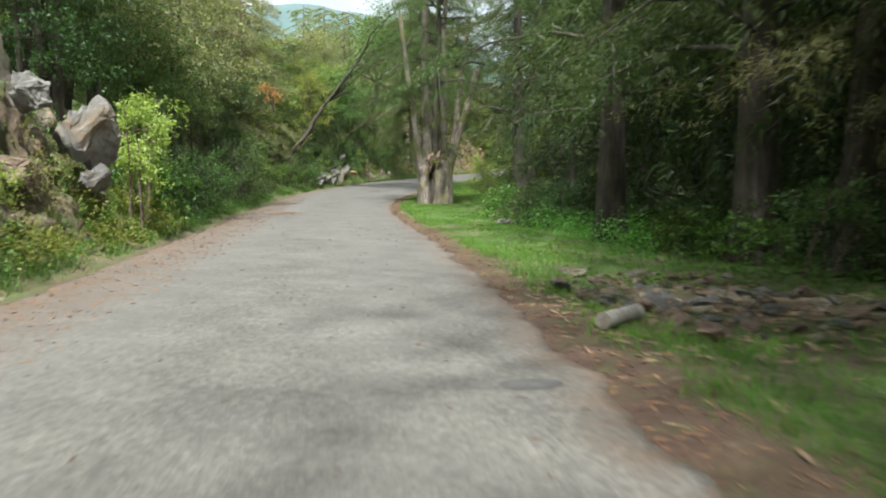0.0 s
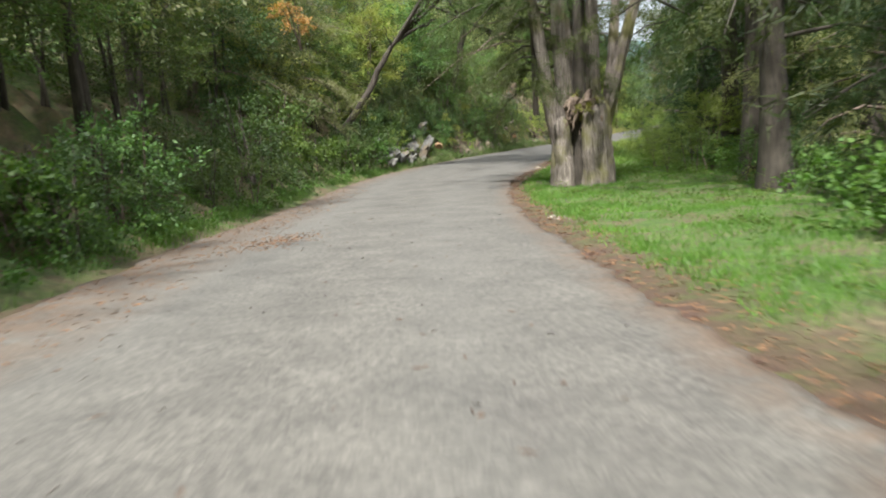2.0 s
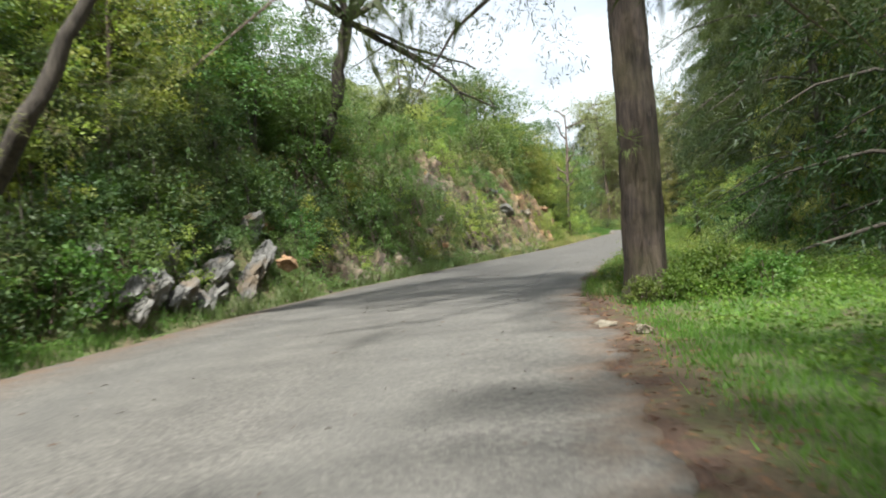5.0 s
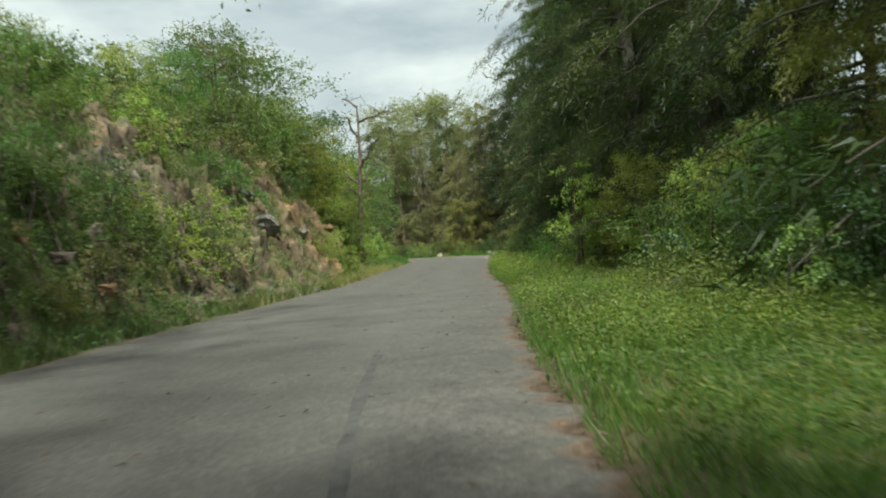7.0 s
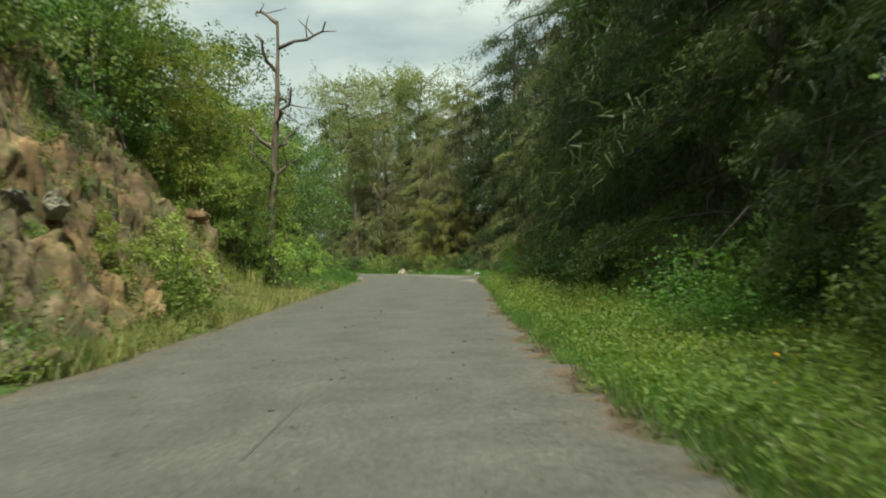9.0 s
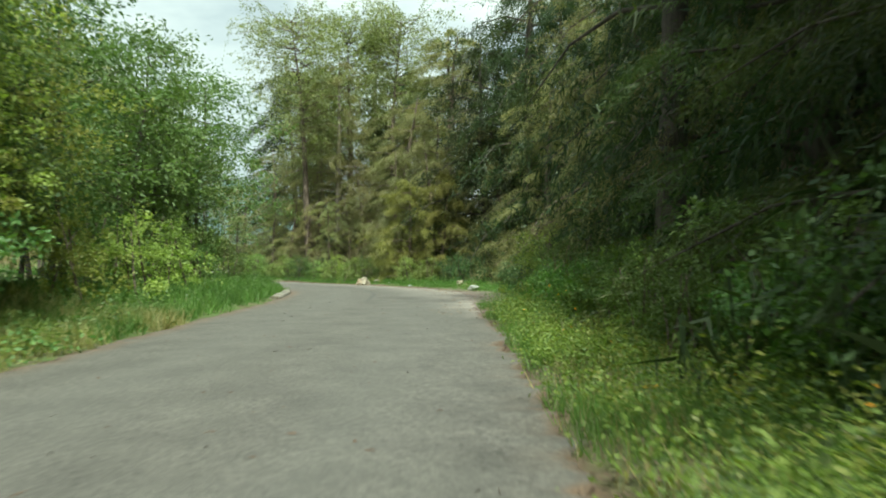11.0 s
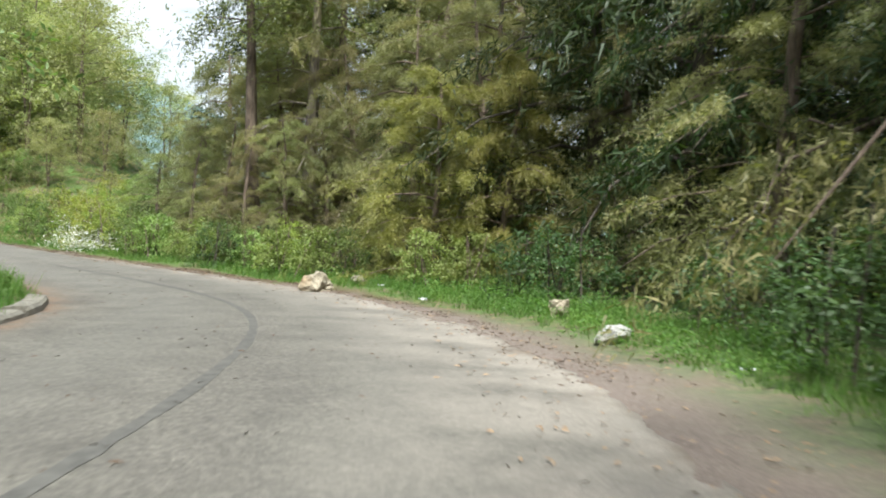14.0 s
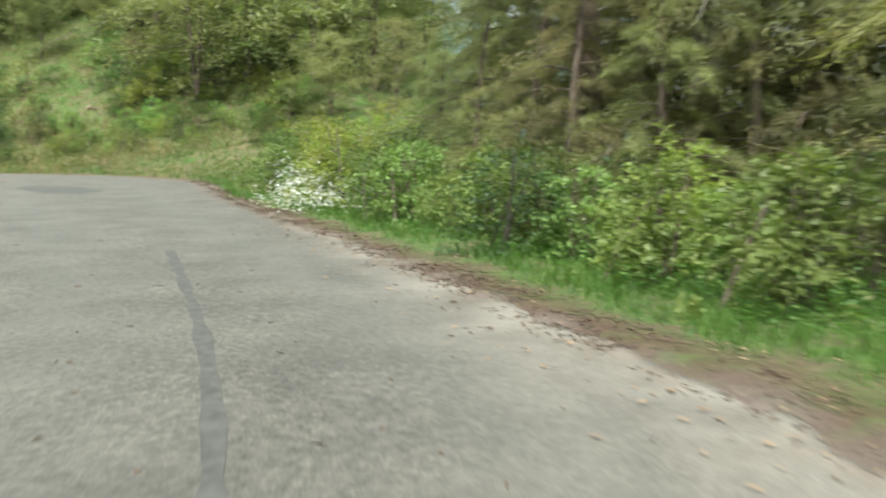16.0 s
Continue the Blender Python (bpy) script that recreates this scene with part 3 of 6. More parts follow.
def build_road():
    # pair the two edges by their nearest points
    yl, yr = EL, ER
    mid_i = [int(np.argmin((yr[:, 0] - p[0]) ** 2 + (yr[:, 1] - p[1]) ** 2)) for p in yl]
    mid_i = np.maximum.accumulate(np.array(mid_i))
    k = 15
    sm = np.convolve(np.pad(mid_i.astype(float), k, "edge"), np.ones(2 * k + 1) / (2 * k + 1), "valid")
    R = np.c_[np.interp(sm, np.arange(len(yr)), yr[:, 0]), np.interp(sm, np.arange(len(yr)), yr[:, 1])]
    L = yl.copy()
    keep = np.where((L[:, 1] > -25) & (np.arange(len(L)) < len(L) - 40))[0]
    L, R = L[keep], R[keep]
    fine = np.linspace(0, len(L) - 1, len(L) * 4)
    idx = np.arange(len(L))
    L = np.c_[np.interp(fine, idx, L[:, 0]), np.interp(fine, idx, L[:, 1])]
    R = np.c_[np.interp(fine, idx, R[:, 0]), np.interp(fine, idx, R[:, 1])]
    across = unit(R - L)
    t = np.arange(len(L)) * 0.1
    wob = np.interp(R[:, 1], [-30, 50, 56, 100, 112, 200], [0.25, 0.35, 0.75, 0.6, 0.35, 0.35])
    R = R + across * (((fnoise(t * 0.8, t * 0 + 3.3, 11) - 0.55) + 0.75 * (fnoise(t * 4.1, t * 0 + 9.1, 13) - 0.5)) * wob)[:, None]
    L = L - across * ((fnoise(t * 1.3, t * 0 + 7.7, 21) - 0.5) * 0.3)[:, None]
    cols = np.array([0, 0.02, 0.08, 0.18, 0.28, 0.38, 0.5, 0.62, 0.72, 0.82, 0.92, 0.98, 1.0])
    vs, cov = [], []
    for c in cols:
        p = L + (R - L) * c
        z = level(p[:, 1]) + 0.02 + 0.035 * (1 - (2 * c - 1) ** 2)
        vs.append(np.c_[p, z])
        width = np.hypot(*(R - L).T)
        dl, dr = c * width, (1 - c) * width
        y = p[:, 1]
        lit = np.clip(1.1 - dl / np.interp(y, [-30, 0, 20, 45, 60, 66, 104, 120], [1.3, 1.3, 1.6, 1.3, 0.8, 0.2, 0.2, 0.5]), 0, 1)
        lit = np.maximum(lit, np.clip(1.0 - dr / np.interp(y, [-30, 60, 64, 110, 120, 140, 160], [0.35, 0.35, 0.15, 0.15, 0.15, 0.6, 0.4]), 0, 1))
        wheel = np.exp(-((c - 0.30) / 0.09) ** 2) + np.exp(-((c - 0.74) / 0.09) ** 2)
        grav = np.clip(1.15 - dr / np.interp(y, [-30, 112, 118, 124, 132, 142, 150], [0.02, 0.02, 1.0, 2.2, 2.2, 1.0, 0.05]), 0, 1) * np.clip((y - 113) / 3, 0, 1) * np.clip((152 - y) / 3, 0, 1)
        # alpha: asphalt tone by y, darkened at 70 to 105 for the shade there
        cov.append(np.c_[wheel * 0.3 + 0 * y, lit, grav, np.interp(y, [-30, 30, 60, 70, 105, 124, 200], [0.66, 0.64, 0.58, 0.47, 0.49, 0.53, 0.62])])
    edge = [vs[0] - [0, 0, 0.14], *vs, vs[-1] - [0, 0, 0.14]]
    cov = [cov[0], *cov, cov[-1]]
    m, k = len(L), len(edge)
    v = np.stack(edge, 1).reshape(-1, 3)
    i = (np.arange(m - 1)[:, None] * k + np.arange(k - 1)[None]).ravel()
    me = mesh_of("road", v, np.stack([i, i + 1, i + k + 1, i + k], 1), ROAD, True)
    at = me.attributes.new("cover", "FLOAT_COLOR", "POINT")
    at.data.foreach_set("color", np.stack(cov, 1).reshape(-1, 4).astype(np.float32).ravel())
    return thing("road", "narrow worn grey asphalt road with ragged edges and needle litter", "road", kind="structure", data=me)


ground = build_ground()
road = build_road()
ROAD_TREE = BVHTree.FromPolygons([v.co for v in road.data.vertices], [tuple(q.vertices) for q in road.data.polygons])


def road_z(p):
    """Height of the asphalt under each point."""
    out = []
    for x, y in p:
        hit = ROAD_TREE.ray_cast(Vector((x, y, 30)), Vector((0, 0, -1)))[0]
        out.append(hit.z if hit else float(level(y)))
    return np.array(out)

# ---- plant prototypes: (wood mesh, leaf mesh) ----
def wavy(rng, start, end, n, amount):
    t = np.linspace(0, 1, n)[:, None]
    p = np.array(start) * (1 - t) + np.array(end) * t
    w = np.cumsum(rng.normal(0, amount, (n, 3)), 0) * t
    w[:, 2] *= 0.3
    return p + w


def slivers(rng, centres, ways, length, width, jitter):
    """Feathery sprays: one narrow drooping triangle each."""
    n = len(centres)
    d = unit(ways + rng.normal(0, jitter, (n, 3)))
    side = rng.normal(0, 1, (n, 3))
    side = unit(side - (side * d).sum(1, keepdims=True) * d)
    ln, wd = length * rng.uniform(0.6, 1.4, (n, 1)), width * rng.uniform(0.6, 1.4, (n, 1))
    v = np.stack([centres + side * wd / 2, centres - side * wd / 2, centres + d * ln], 1).reshape(-1, 3)
    return v, np.arange(3 * n).reshape(n, 3)


def cypress_meshes(seed, height, spread, bare, needle, bark, limbs=34, per=7, trunk=0.021, droop=0.55, stems=None, size=1.0, column=False, loose=False):
    rng = np.random.default_rng(seed)
    wood, cen, way = [], [], []
    axis = wavy(rng, (0, 0, -0.3), (rng.normal(0, 0.3), rng.normal(0, 0.3), height), 14, 0.06)
    zt = np.linspace(0, 1, 14)
    rad = height * trunk * (1 - zt) ** 0.8 + 0.03
    rad[:2] *= (1.5, 1.15)
    if stems:
        wood += stems
    else:
        wood.append((axis, rad))
    for i in range(limbs):
        f = (i + rng.uniform()) / limbs
        z = height * (bare + (0.98 - bare) * f)
        base = np.array([np.interp(z / height, zt, axis[:, k]) for k in range(3)])
        base[2] = z
        az = i * 2.399 + rng.normal(0, 0.4)
        ln = spread * (0.30 + 0.85 * (1 - f) ** 0.6) * rng.uniform(0.62, 1.2)
        if column:
            ln = spread * (0.62 + 0.5 * (1 - f)) * rng.uniform(0.6, 1.15)
        out = np.array([np.cos(az), np.sin(az), 0])
        t = np.linspace(0, 1, 7)[:, None]
        lift = rng.uniform(0.15, 0.5)
        path = base + out * ln * t + np.array([0, 0, 1.0]) * ln * (lift * t - droop * t * t)
        path += np.cumsum(rng.normal(0, 0.04 * ln / 3, (7, 3)), 0) * t
        r0 = 0.010 * ln + 0.02
        wood.append((path[::2], np.linspace(r0, 0.008, 4)))
        for j in range(10):
            tj = rng.uniform(0.10, 1.0)
            p0 = np.array([np.interp(tj, t[:, 0], path[:, k]) for k in range(3)])
            a2 = az + rng.choice([-1, 1]) * rng.uniform(0.4, 1.3) * (1.1 - 0.6 * tj)
            l2 = ln * rng.uniform(0.16, 0.34) + 0.25
            d2 = np.array([np.cos(a2), np.sin(a2), rng.uniform(-0.45, 0.25)])
            m = 6
            tt = np.linspace(0.1, 1, m)[:, None]
            q = p0 + d2 * l2 * tt - np.array([0, 0, 0.45]) * l2 * tt * tt
            for qq in q:
                k = per
                cen.append(qq + rng.normal(0, 0.10 * size + 0.03 * l2, (k, 3)))
                way.append(np.tile(d2 * 0.55 + np.array([0, 0, -0.55]), (k, 1)))
    if loose:
        w = [mesh_of("limb", *tubes([limb], 6), bark, True) for limb in wood]
    else:
        w = mesh_of("trunk", *tubes(wood, 6), bark, True)
    v, f = slivers(rng, np.concatenate(cen), np.concatenate(way), 0.25 * size, 0.036 * size, 0.7)
    return w, mesh_of("crown", v, f, needle)


def broad_meshes(seed, height, spread, needle, bark, clumps=60, twigs=6, per=16, leaf=0.13, bare=0.3, stems=1, flat=False):
    rng = np.random.default_rng(seed)
    wood, cen, way = [], [], []
    for s in range(stems):
        top = np.array([rng.normal(0, 0.2 * spread), rng.normal(0, 0.2 * spread), height * rng.uniform(0.75, 1.0)])
        axis = wavy(rng, (rng.normal(0, 0.06) * stems, rng.normal(0, 0.06) * stems, -0.2), top, 9, 0.05 * height / 4)
        wood.append((axis[::2], np.linspace(0.016 * height / stems ** 0.4 + 0.012, 0.01, 5)))
        for i in range(clumps // stems):
            f = bare + (1 - bare) * (rng.uniform() ** 0.55 if flat else rng.uniform())
            base = np.array([np.interp(f, np.linspace(0, 1, 9), axis[:, k]) for k in range(3)])
            az = rng.uniform(0, 2 * np.pi)
            shape = np.sin(np.pi * min(0.97, (f - bare) / (1 - bare) * 0.8 + 0.18)) ** 0.6
            if flat:
                shape = np.interp((f - bare) / (1 - bare), [0, 0.6, 0.88, 1], [0.4, 0.75, 1.0, 0.8])
            ln = spread * shape * rng.uniform(0.35, 1.1)
            out = np.array([np.cos(az), np.sin(az), rng.uniform(-0.1, 0.5)])
            end = base + out * ln
            limb = wavy(rng, base, end, 5, 0.03 * ln)
            if height > 3 and i % 2 == 0:
                wood.append((limb[[0, 2, 4]], np.linspace(0.005 * height / 3 + 0.005, 0.004, 3)))
            tl = spread * rng.uniform(0.22, 0.38)
            for k in range(twigs):
                p0 = limb[rng.integers(2, 5)]
                td = unit(out * 0.6 + rng.normal(0, 0.75, 3) * np.array([1, 1, 0.6]))
                t = rng.uniform(0.1, 1, (per, 1))
                pts = p0 + td * tl * t - np.array([0, 0, 0.25]) * tl * t * t + rng.normal(0, 0.045 * spread ** 0.5, (per, 3))
                cen.append(pts)
                way.append(np.tile(td * 0.7 + np.array([0, 0, -0.2]), (per, 1)))
    v, f = tubes(wood, 5)
    w = mesh_of("trunk", v, f, bark, True)
    v, f = leaves(rng, np.concatenate(cen), np.concatenate(way), leaf, leaf * 0.5, 0.5, 0.4)
    return w, mesh_of("crown", v, f, needle)


PROTO = {
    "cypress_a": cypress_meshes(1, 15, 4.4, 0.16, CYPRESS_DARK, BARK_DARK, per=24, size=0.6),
    "cypress_b": cypress_meshes(2, 17, 4.8, 0.22, CYPRESS, BARK_DARK, per=24, size=0.60),
    "cypress_c": cypress_meshes(3, 13, 4.0, 0.05, CYPRESS_OLIVE, BARK, 38, per=23, size=0.6),
    "cypress_d": cypress_meshes(4, 16, 4.2, 0.12, CYPRESS_OLIVE, BARK_PALE, per=22, size=0.65),
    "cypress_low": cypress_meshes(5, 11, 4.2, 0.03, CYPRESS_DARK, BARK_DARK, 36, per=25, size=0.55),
    "cypress_lime": cypress_meshes(6, 6.5, 2.6, 0.04, CYPRESS_LIME, BARK, 30, 22, 0.016, 0.35, size=0.55, loose=True),
    "cypress_wall": cypress_meshes(8, 19, 3.9, 0.06, CYPRESS, BARK_DARK, 64, per=20, size=0.62, column=True),
    "bare_sapling": broad_meshes(29, 3.6, 1.0, LEAF_LIGHT, BARK, 34, 4, 13, 0.11, 0.5, 2),
    "tree_a": broad_meshes(11, 7.0, 2.9, LEAF_MID, BARK_DARK, 84, 7, 22, 0.115, 0.22, 2),
    "tree_b": broad_meshes(12, 8.0, 3.1, LEAF_DARK, BARK_DARK, 88, 7, 22, 0.115, 0.18, 2),
    "tree_c": broad_meshes(13, 6.0, 2.6, LEAF_LIGHT, BARK, 76, 7, 20, 0.11, 0.22, 2),
    "canopy": broad_meshes(16, 13.0, 4.6, LEAF_OLD, BARK_DARK, 130, 6, 14, 0.19, 0.42, 2),
    "far_a": broad_meshes(31, 7.0, 2.9, LEAF_HILL, BARK_DARK, 96, 7, 18, 0.11, 0.12, 2),
    "far_b": broad_meshes(32, 8.0, 3.1, LEAF_DARK, BARK_DARK, 90, 6, 13, 0.15, 0.12, 2),
    "far_c": broad_meshes(33, 6.0, 2.7, LEAF_PALE, BARK, 100, 7, 22, 0.095, 0.12, 2),
    "cypress_e": cypress_meshes(7, 17, 4.6, 0.31, CYPRESS, BARK_DARK, 44, per=24, size=0.55),
    "old_crown_a": cypress_meshes(17, 17, 4.6, 0.10, CYPRESS_OLIVE, BARK, 52, per=22, size=0.62),
    "old_crown_b": cypress_meshes(18, 12, 4.2, 0.05, LEAF_OLD, BARK, 46, per=24, size=0.6),
    "flat_top": broad_meshes(14, 9.5, 3.4, CYPRESS_OLIVE, BARK, 70, 6, 13, 0.16, 0.62, 1, True),
    "tall_top": broad_meshes(15, 19.0, 4.2, LEAF_OLD, BARK, 170, 7, 16, 0.16, 0.36, 1, True),
    "shrub_a": broad_meshes(21, 1.7, 1.0, LEAF_MID, BARK, 44, 5, 13, 0.075, 0.08, 5),
    "shrub_b": broad_meshes(22, 1.6, 1.05, LEAF_DARK, BARK_DARK, 44, 5, 13, 0.075, 0.08, 5),
    "shrub_c": broad_meshes(23, 1.8, 0.95, LEAF_LIGHT, BARK, 44, 5, 12, 0.08, 0.1, 4),
    "shrub_grey": broad_meshes(24, 1.6, 0.9, LEAF_GREY, BARK, 46, 5, 12, 0.09, 0.08, 6),
    "shrub_olive": broad_meshes(25, 1.5, 1.0, CYPRESS_OLIVE, BARK, 38, 4, 9, 0.09, 0.08, 5),
    "shrub_rust": broad_meshes(26, 1.5, 0.8, LEAF_RUST, BARK, 24, 4, 7, 0.11, 0.3, 3),
    "sapling": broad_meshes(27, 3.9, 0.85, LEAF_LIGHT, BARK, 58, 4, 15, 0.11, 0.16, 3),
    "creeper": broad_meshes(28, 1.2, 1.1, WEED, BARK, 48, 5, 10, 0.11, 0.05, 5),
}
BACK = {
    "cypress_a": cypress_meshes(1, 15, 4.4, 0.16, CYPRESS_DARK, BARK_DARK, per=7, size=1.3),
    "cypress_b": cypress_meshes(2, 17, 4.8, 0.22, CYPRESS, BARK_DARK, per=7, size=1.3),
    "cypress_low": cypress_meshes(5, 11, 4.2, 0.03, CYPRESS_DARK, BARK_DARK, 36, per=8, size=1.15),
    "canopy": broad_meshes(16, 13.0, 4.6, LEAF_OLD, BARK_DARK, 110, 5, 8, 0.28, 0.42, 2),
}
LABELS = {
    "cypress_a": ("cypress_tree", "tall dark green cypress with drooping feathery branches", "tree"),
    "cypress_b": ("cypress_tree", "tall dark green cypress with a bare dark trunk", "tree"),
    "cypress_c": ("cypress_tree", "olive brown cypress with drooping feathery branches", "tree"),
    "cypress_d": ("cypress_tree", "tall olive cypress with a pale trunk", "tree"),
    "cypress_low": ("cypress_tree", "dark cypress with branches hanging to the ground", "tree"),
    "cypress_wall": ("cypress_tree", "tall broad dark cypress leafy from the ground to its top", "tree"),
    "bare_sapling": ("sapling", "thin sapling with bare stems and a light green crown", "tree"),
    "cypress_lime": ("young_cypress", "young yellow green cypress with soft foliage", "tree"),
    "cypress_e": ("cypress_tree", "very tall dark green cypress beside the asphalt", "tree"),
    "old_crown_a": ("old_cypress_tree", "tall old cypress with drooping olive brown sprays", "tree"),
    "old_crown_b": ("old_cypress_tree", "old cypress with olive brown sprays hanging to the ground", "tree"),
    "tree_a": ("broadleaf_tree", "leafy green broadleaf tree with thin dark stems", "tree"),
    "tree_b": ("broadleaf_tree", "dense dark green broadleaf tree on the bank", "tree"),
    "tree_c": ("broadleaf_tree", "light green broadleaf tree with thin stems", "tree"),
    "canopy": ("broadleaf_tree", "tall olive broadleaf tree with a high canopy", "tree"),
    "far_a": ("broadleaf_tree", "leafy green broadleaf tree on the hillside", "tree"),
    "far_b": ("broadleaf_tree", "dense dark green broadleaf tree on the hillside", "tree"),
    "far_c": ("broadleaf_tree", "sunlit light green broadleaf tree on the hillside", "tree"),
    "tall_top": ("flat_topped_tree", "very tall tree with a bare trunk and flat olive crown", "tree"),
    "flat_top": ("flat_topped_tree", "flat topped tree with a bare trunk and olive crown", "tree"),
    "shrub_a": ("green_shrub", "green leafy shrub with many thin stems", "shrub"),
    "shrub_b": ("dark_shrub", "dark green dense shrub with small leaves", "shrub"),
    "shrub_c": ("light_shrub", "bright light green shrub in the sun", "shrub"),
    "shrub_grey": ("grey_shrub", "grey green shrub with long pale leaf tips", "shrub"),
    "shrub_olive": ("olive_shrub", "olive brown half dry shrub", "shrub"),
    "shrub_rust": ("rusty_shrub", "shrub with rusty orange withered leaves", "shrub"),
    "sapling": ("sapling", "slender sapling with large bright green leaves", "tree"),
    "creeper": ("creeper_clump", "low clump of broad leaved green creepers", "plant"),
}


def plant(kind, x, y, scale=1.0, turn=None, tall=1.0, lean=(0.0, 0.0), sink=0.05, z=None, group=""):
    name, label, cat = LABELS[kind]
    wood, crown = PROTO[kind]
    if kind in BACK and nearest(np.array([x]), np.array([y]))[0][0] > 7.5:
        wood, crown = BACK[kind]
    ob = thing(name, label, cat, group)
    ob.location = (x, y, (gz(x, y) if z is None else z) - sink * scale)
    ob.rotation_euler = (lean[0], lean[1], random.uniform(0, 6.28) if turn is None else turn)
    ob.scale = (scale, scale, scale * tall)
    if isinstance(wood, list):
        part("trunk", wood[0], ob)
        for limb in wood[1:]:
            part("branch", limb, ob)
    else:
        part("trunk" if cat == "tree" else "stem_base", wood, ob)
    part("crown" if cat == "tree" else "foliage", crown, ob)
    return ob


def beside(side, y, d):
    """The point d metres out from the road's edge at that y."""
    e = EL if side < 0 else ER
    i = int(np.clip(np.argmin(np.abs(e[:, 1] - y)), 3, len(e) - 4))
    t = e[i + 3] - e[i - 3]
    t = t / np.hypot(*t)
    n = np.array([-t[1], t[0]]) * (1 if side < 0 else -1)
    return float(e[i, 0] + n[0] * d), float(e[i, 1] + n[1] * d)


# ---- the hollow old cypress beside the road ----
def build_old_cypress():
    rng = np.random.default_rng(77)
    x, y = 3.1, 45.1
    ob = thing("old_cypress", "huge old cypress with a hollow split trunk and several pale stems", "tree")
    ob.location = (x, y, gz(x, y) - 0.15)
    ob.scale = (0.9, 0.95, 1.0)
    stems = []
    ring = [(-0.80, -0.28, 0.25, 2.5, 0.0), (-0.58, -0.40, 0.24, 2.4, 0.0), (0.06, -0.52, 0.13, 2.7, 0.0), (0.27, -0.48, 0.21, 2.7, 0.0), (0.50, -0.42, 0.22, 2.8, 0.0), (0.70, -0.34, 0.22, 3.0, 0.0), (0.90, -0.12, 0.24, 2.9, 0.0),
            (-0.42, 0.38, 0.44, 13.0, -0.03), (0.62, 0.05, 0.32, 13.5, 0.0), (-0.82, 0.15, 0.26, 11.0, -0.15), (0.15, 0.62, 0.38, 14.0, 0.02), (0.92, 0.25, 0.26, 8.0, 0.30), (0.95, 0.55, 0.22, 11.0, 0.12)]
    for px, py, r, h, splay in ring:
        n = 18
        zz = np.r_[np.linspace(-0.1, 2.2, 8), np.linspace(2.5, max(h, 2.9), 10)] if h > 3.5 else np.linspace(-0.1, h, n)
        px2 = px * (1 - 0.12 * np.clip(zz / 2.4, 0, 1)) + splay * np.maximum(zz - 1.6, 0) + np.cumsum(rng.normal(0, 0.022, n))
        py2 = py * (1 - 0.12 * np.clip(zz / 2.4, 0, 1)) + np.cumsum(rng.normal(0, 0.022, n))
        if h > 3.5:
            rr = r * np.interp(zz, [0, 0.4, 1.4, 2.4, 3.0, 4.0, 14], [1.3, 1.05, 0.92, 0.95, 0.85, 0.76, 0.25])
        else:
            rr = r * np.interp(zz / h, [0, 0.2, 0.8, 0.94, 1.0], [1.35, 1.08, 1.0, 0.86, 0.3])
        if h < 3.5:
            px2, py2 = px2 + 0.12 * (fnoise(zz * 0.7, zz * 0 + px * 11, 15) - 0.5), py2 + 0.12 * (fnoise(zz * 0.7, zz * 0 + px * 17, 16) - 0.5)
        stems.append((np.c_[px2, py2, zz], rr * (0.9 + 0.2 * fnoise(zz * 0.8 + px * 9, zz * 0 + py * 7, 14))))
    for pts, rr in stems:
        v, f = tubes([(pts, rr)], 28)
        axis = np.repeat(pts, 28, 0)
        turn = np.arctan2(v[:, 1] - axis[:, 1], v[:, 0] - axis[:, 0])
        ridge = fnoise(np.cos(turn) * 3.2 + pts[0, 0] * 5, np.sin(turn) * 3.2 + v[:, 2] * 0.22, 4) - 0.5
        ridge += 0.5 * (fnoise(np.cos(turn) * 8, np.sin(turn) * 8 + v[:, 2] * 0.5, 7) - 0.5)
        v[:, :2] += (v[:, :2] - axis[:, :2]) * ridge[:, None] * 0.75
        part("stem", mesh_of("stem", v, f, BARK_PALE, True), ob, "pale fibrous bark with moss")
    # dark rotten heart inside the split, and the knotted burr above it
    heart = [(np.c_[np.zeros(5), np.full(5, 0.1), np.linspace(0, 2.5, 5)], np.array([0.5, 0.46, 0.44, 0.42, 0.3]))]
    v, f = tubes(heart, 10)
    part("rotten_heart", mesh_of("heart", v, f, BARK_DARK, True), ob, "dark rotten wood in the hollow")
    for i in range(64):
        a = rng.uniform(0, 6.28)
        p = np.array([rng.uniform(-0.5, 0.7), rng.uniform(-0.6, -0.15), rng.uniform(2.45, 3.05)])
        q = p + np.array([np.cos(a) * 0.2 + 0.03, np.sin(a) * 0.16 - 0.08, rng.uniform(-0.7, 0.1)])
        v, f = tubes([(wavy(rng, p, q, 6, 0.05), np.linspace(0.10, 0.015, 6))], 6)
        part("broken_root", mesh_of("broken_root", v, f, BARK_RED, True), ob)
    u, w = np.meshgrid(np.linspace(0, 2 * np.pi, 40, endpoint=False), np.linspace(0.02, np.pi - 0.02, 22), indexing="ij")
    ball = np.stack([np.sin(w) * np.cos(u) * 0.56 + 0.08, np.sin(w) * np.sin(u) * 0.45 - 0.10, np.cos(w) * 0.42 + 2.8], -1).reshape(-1, 3)
    lump = (fnoise(ball[:, 0] * 4 + 7, ball[:, 2] * 4 + ball[:, 1] * 3, 33) - 0.5) * 0.55 + (fnoise(ball[:, 0] * 11, ball[:, 2] * 11 + ball[:, 1] * 7, 35) - 0.5) * 0.25
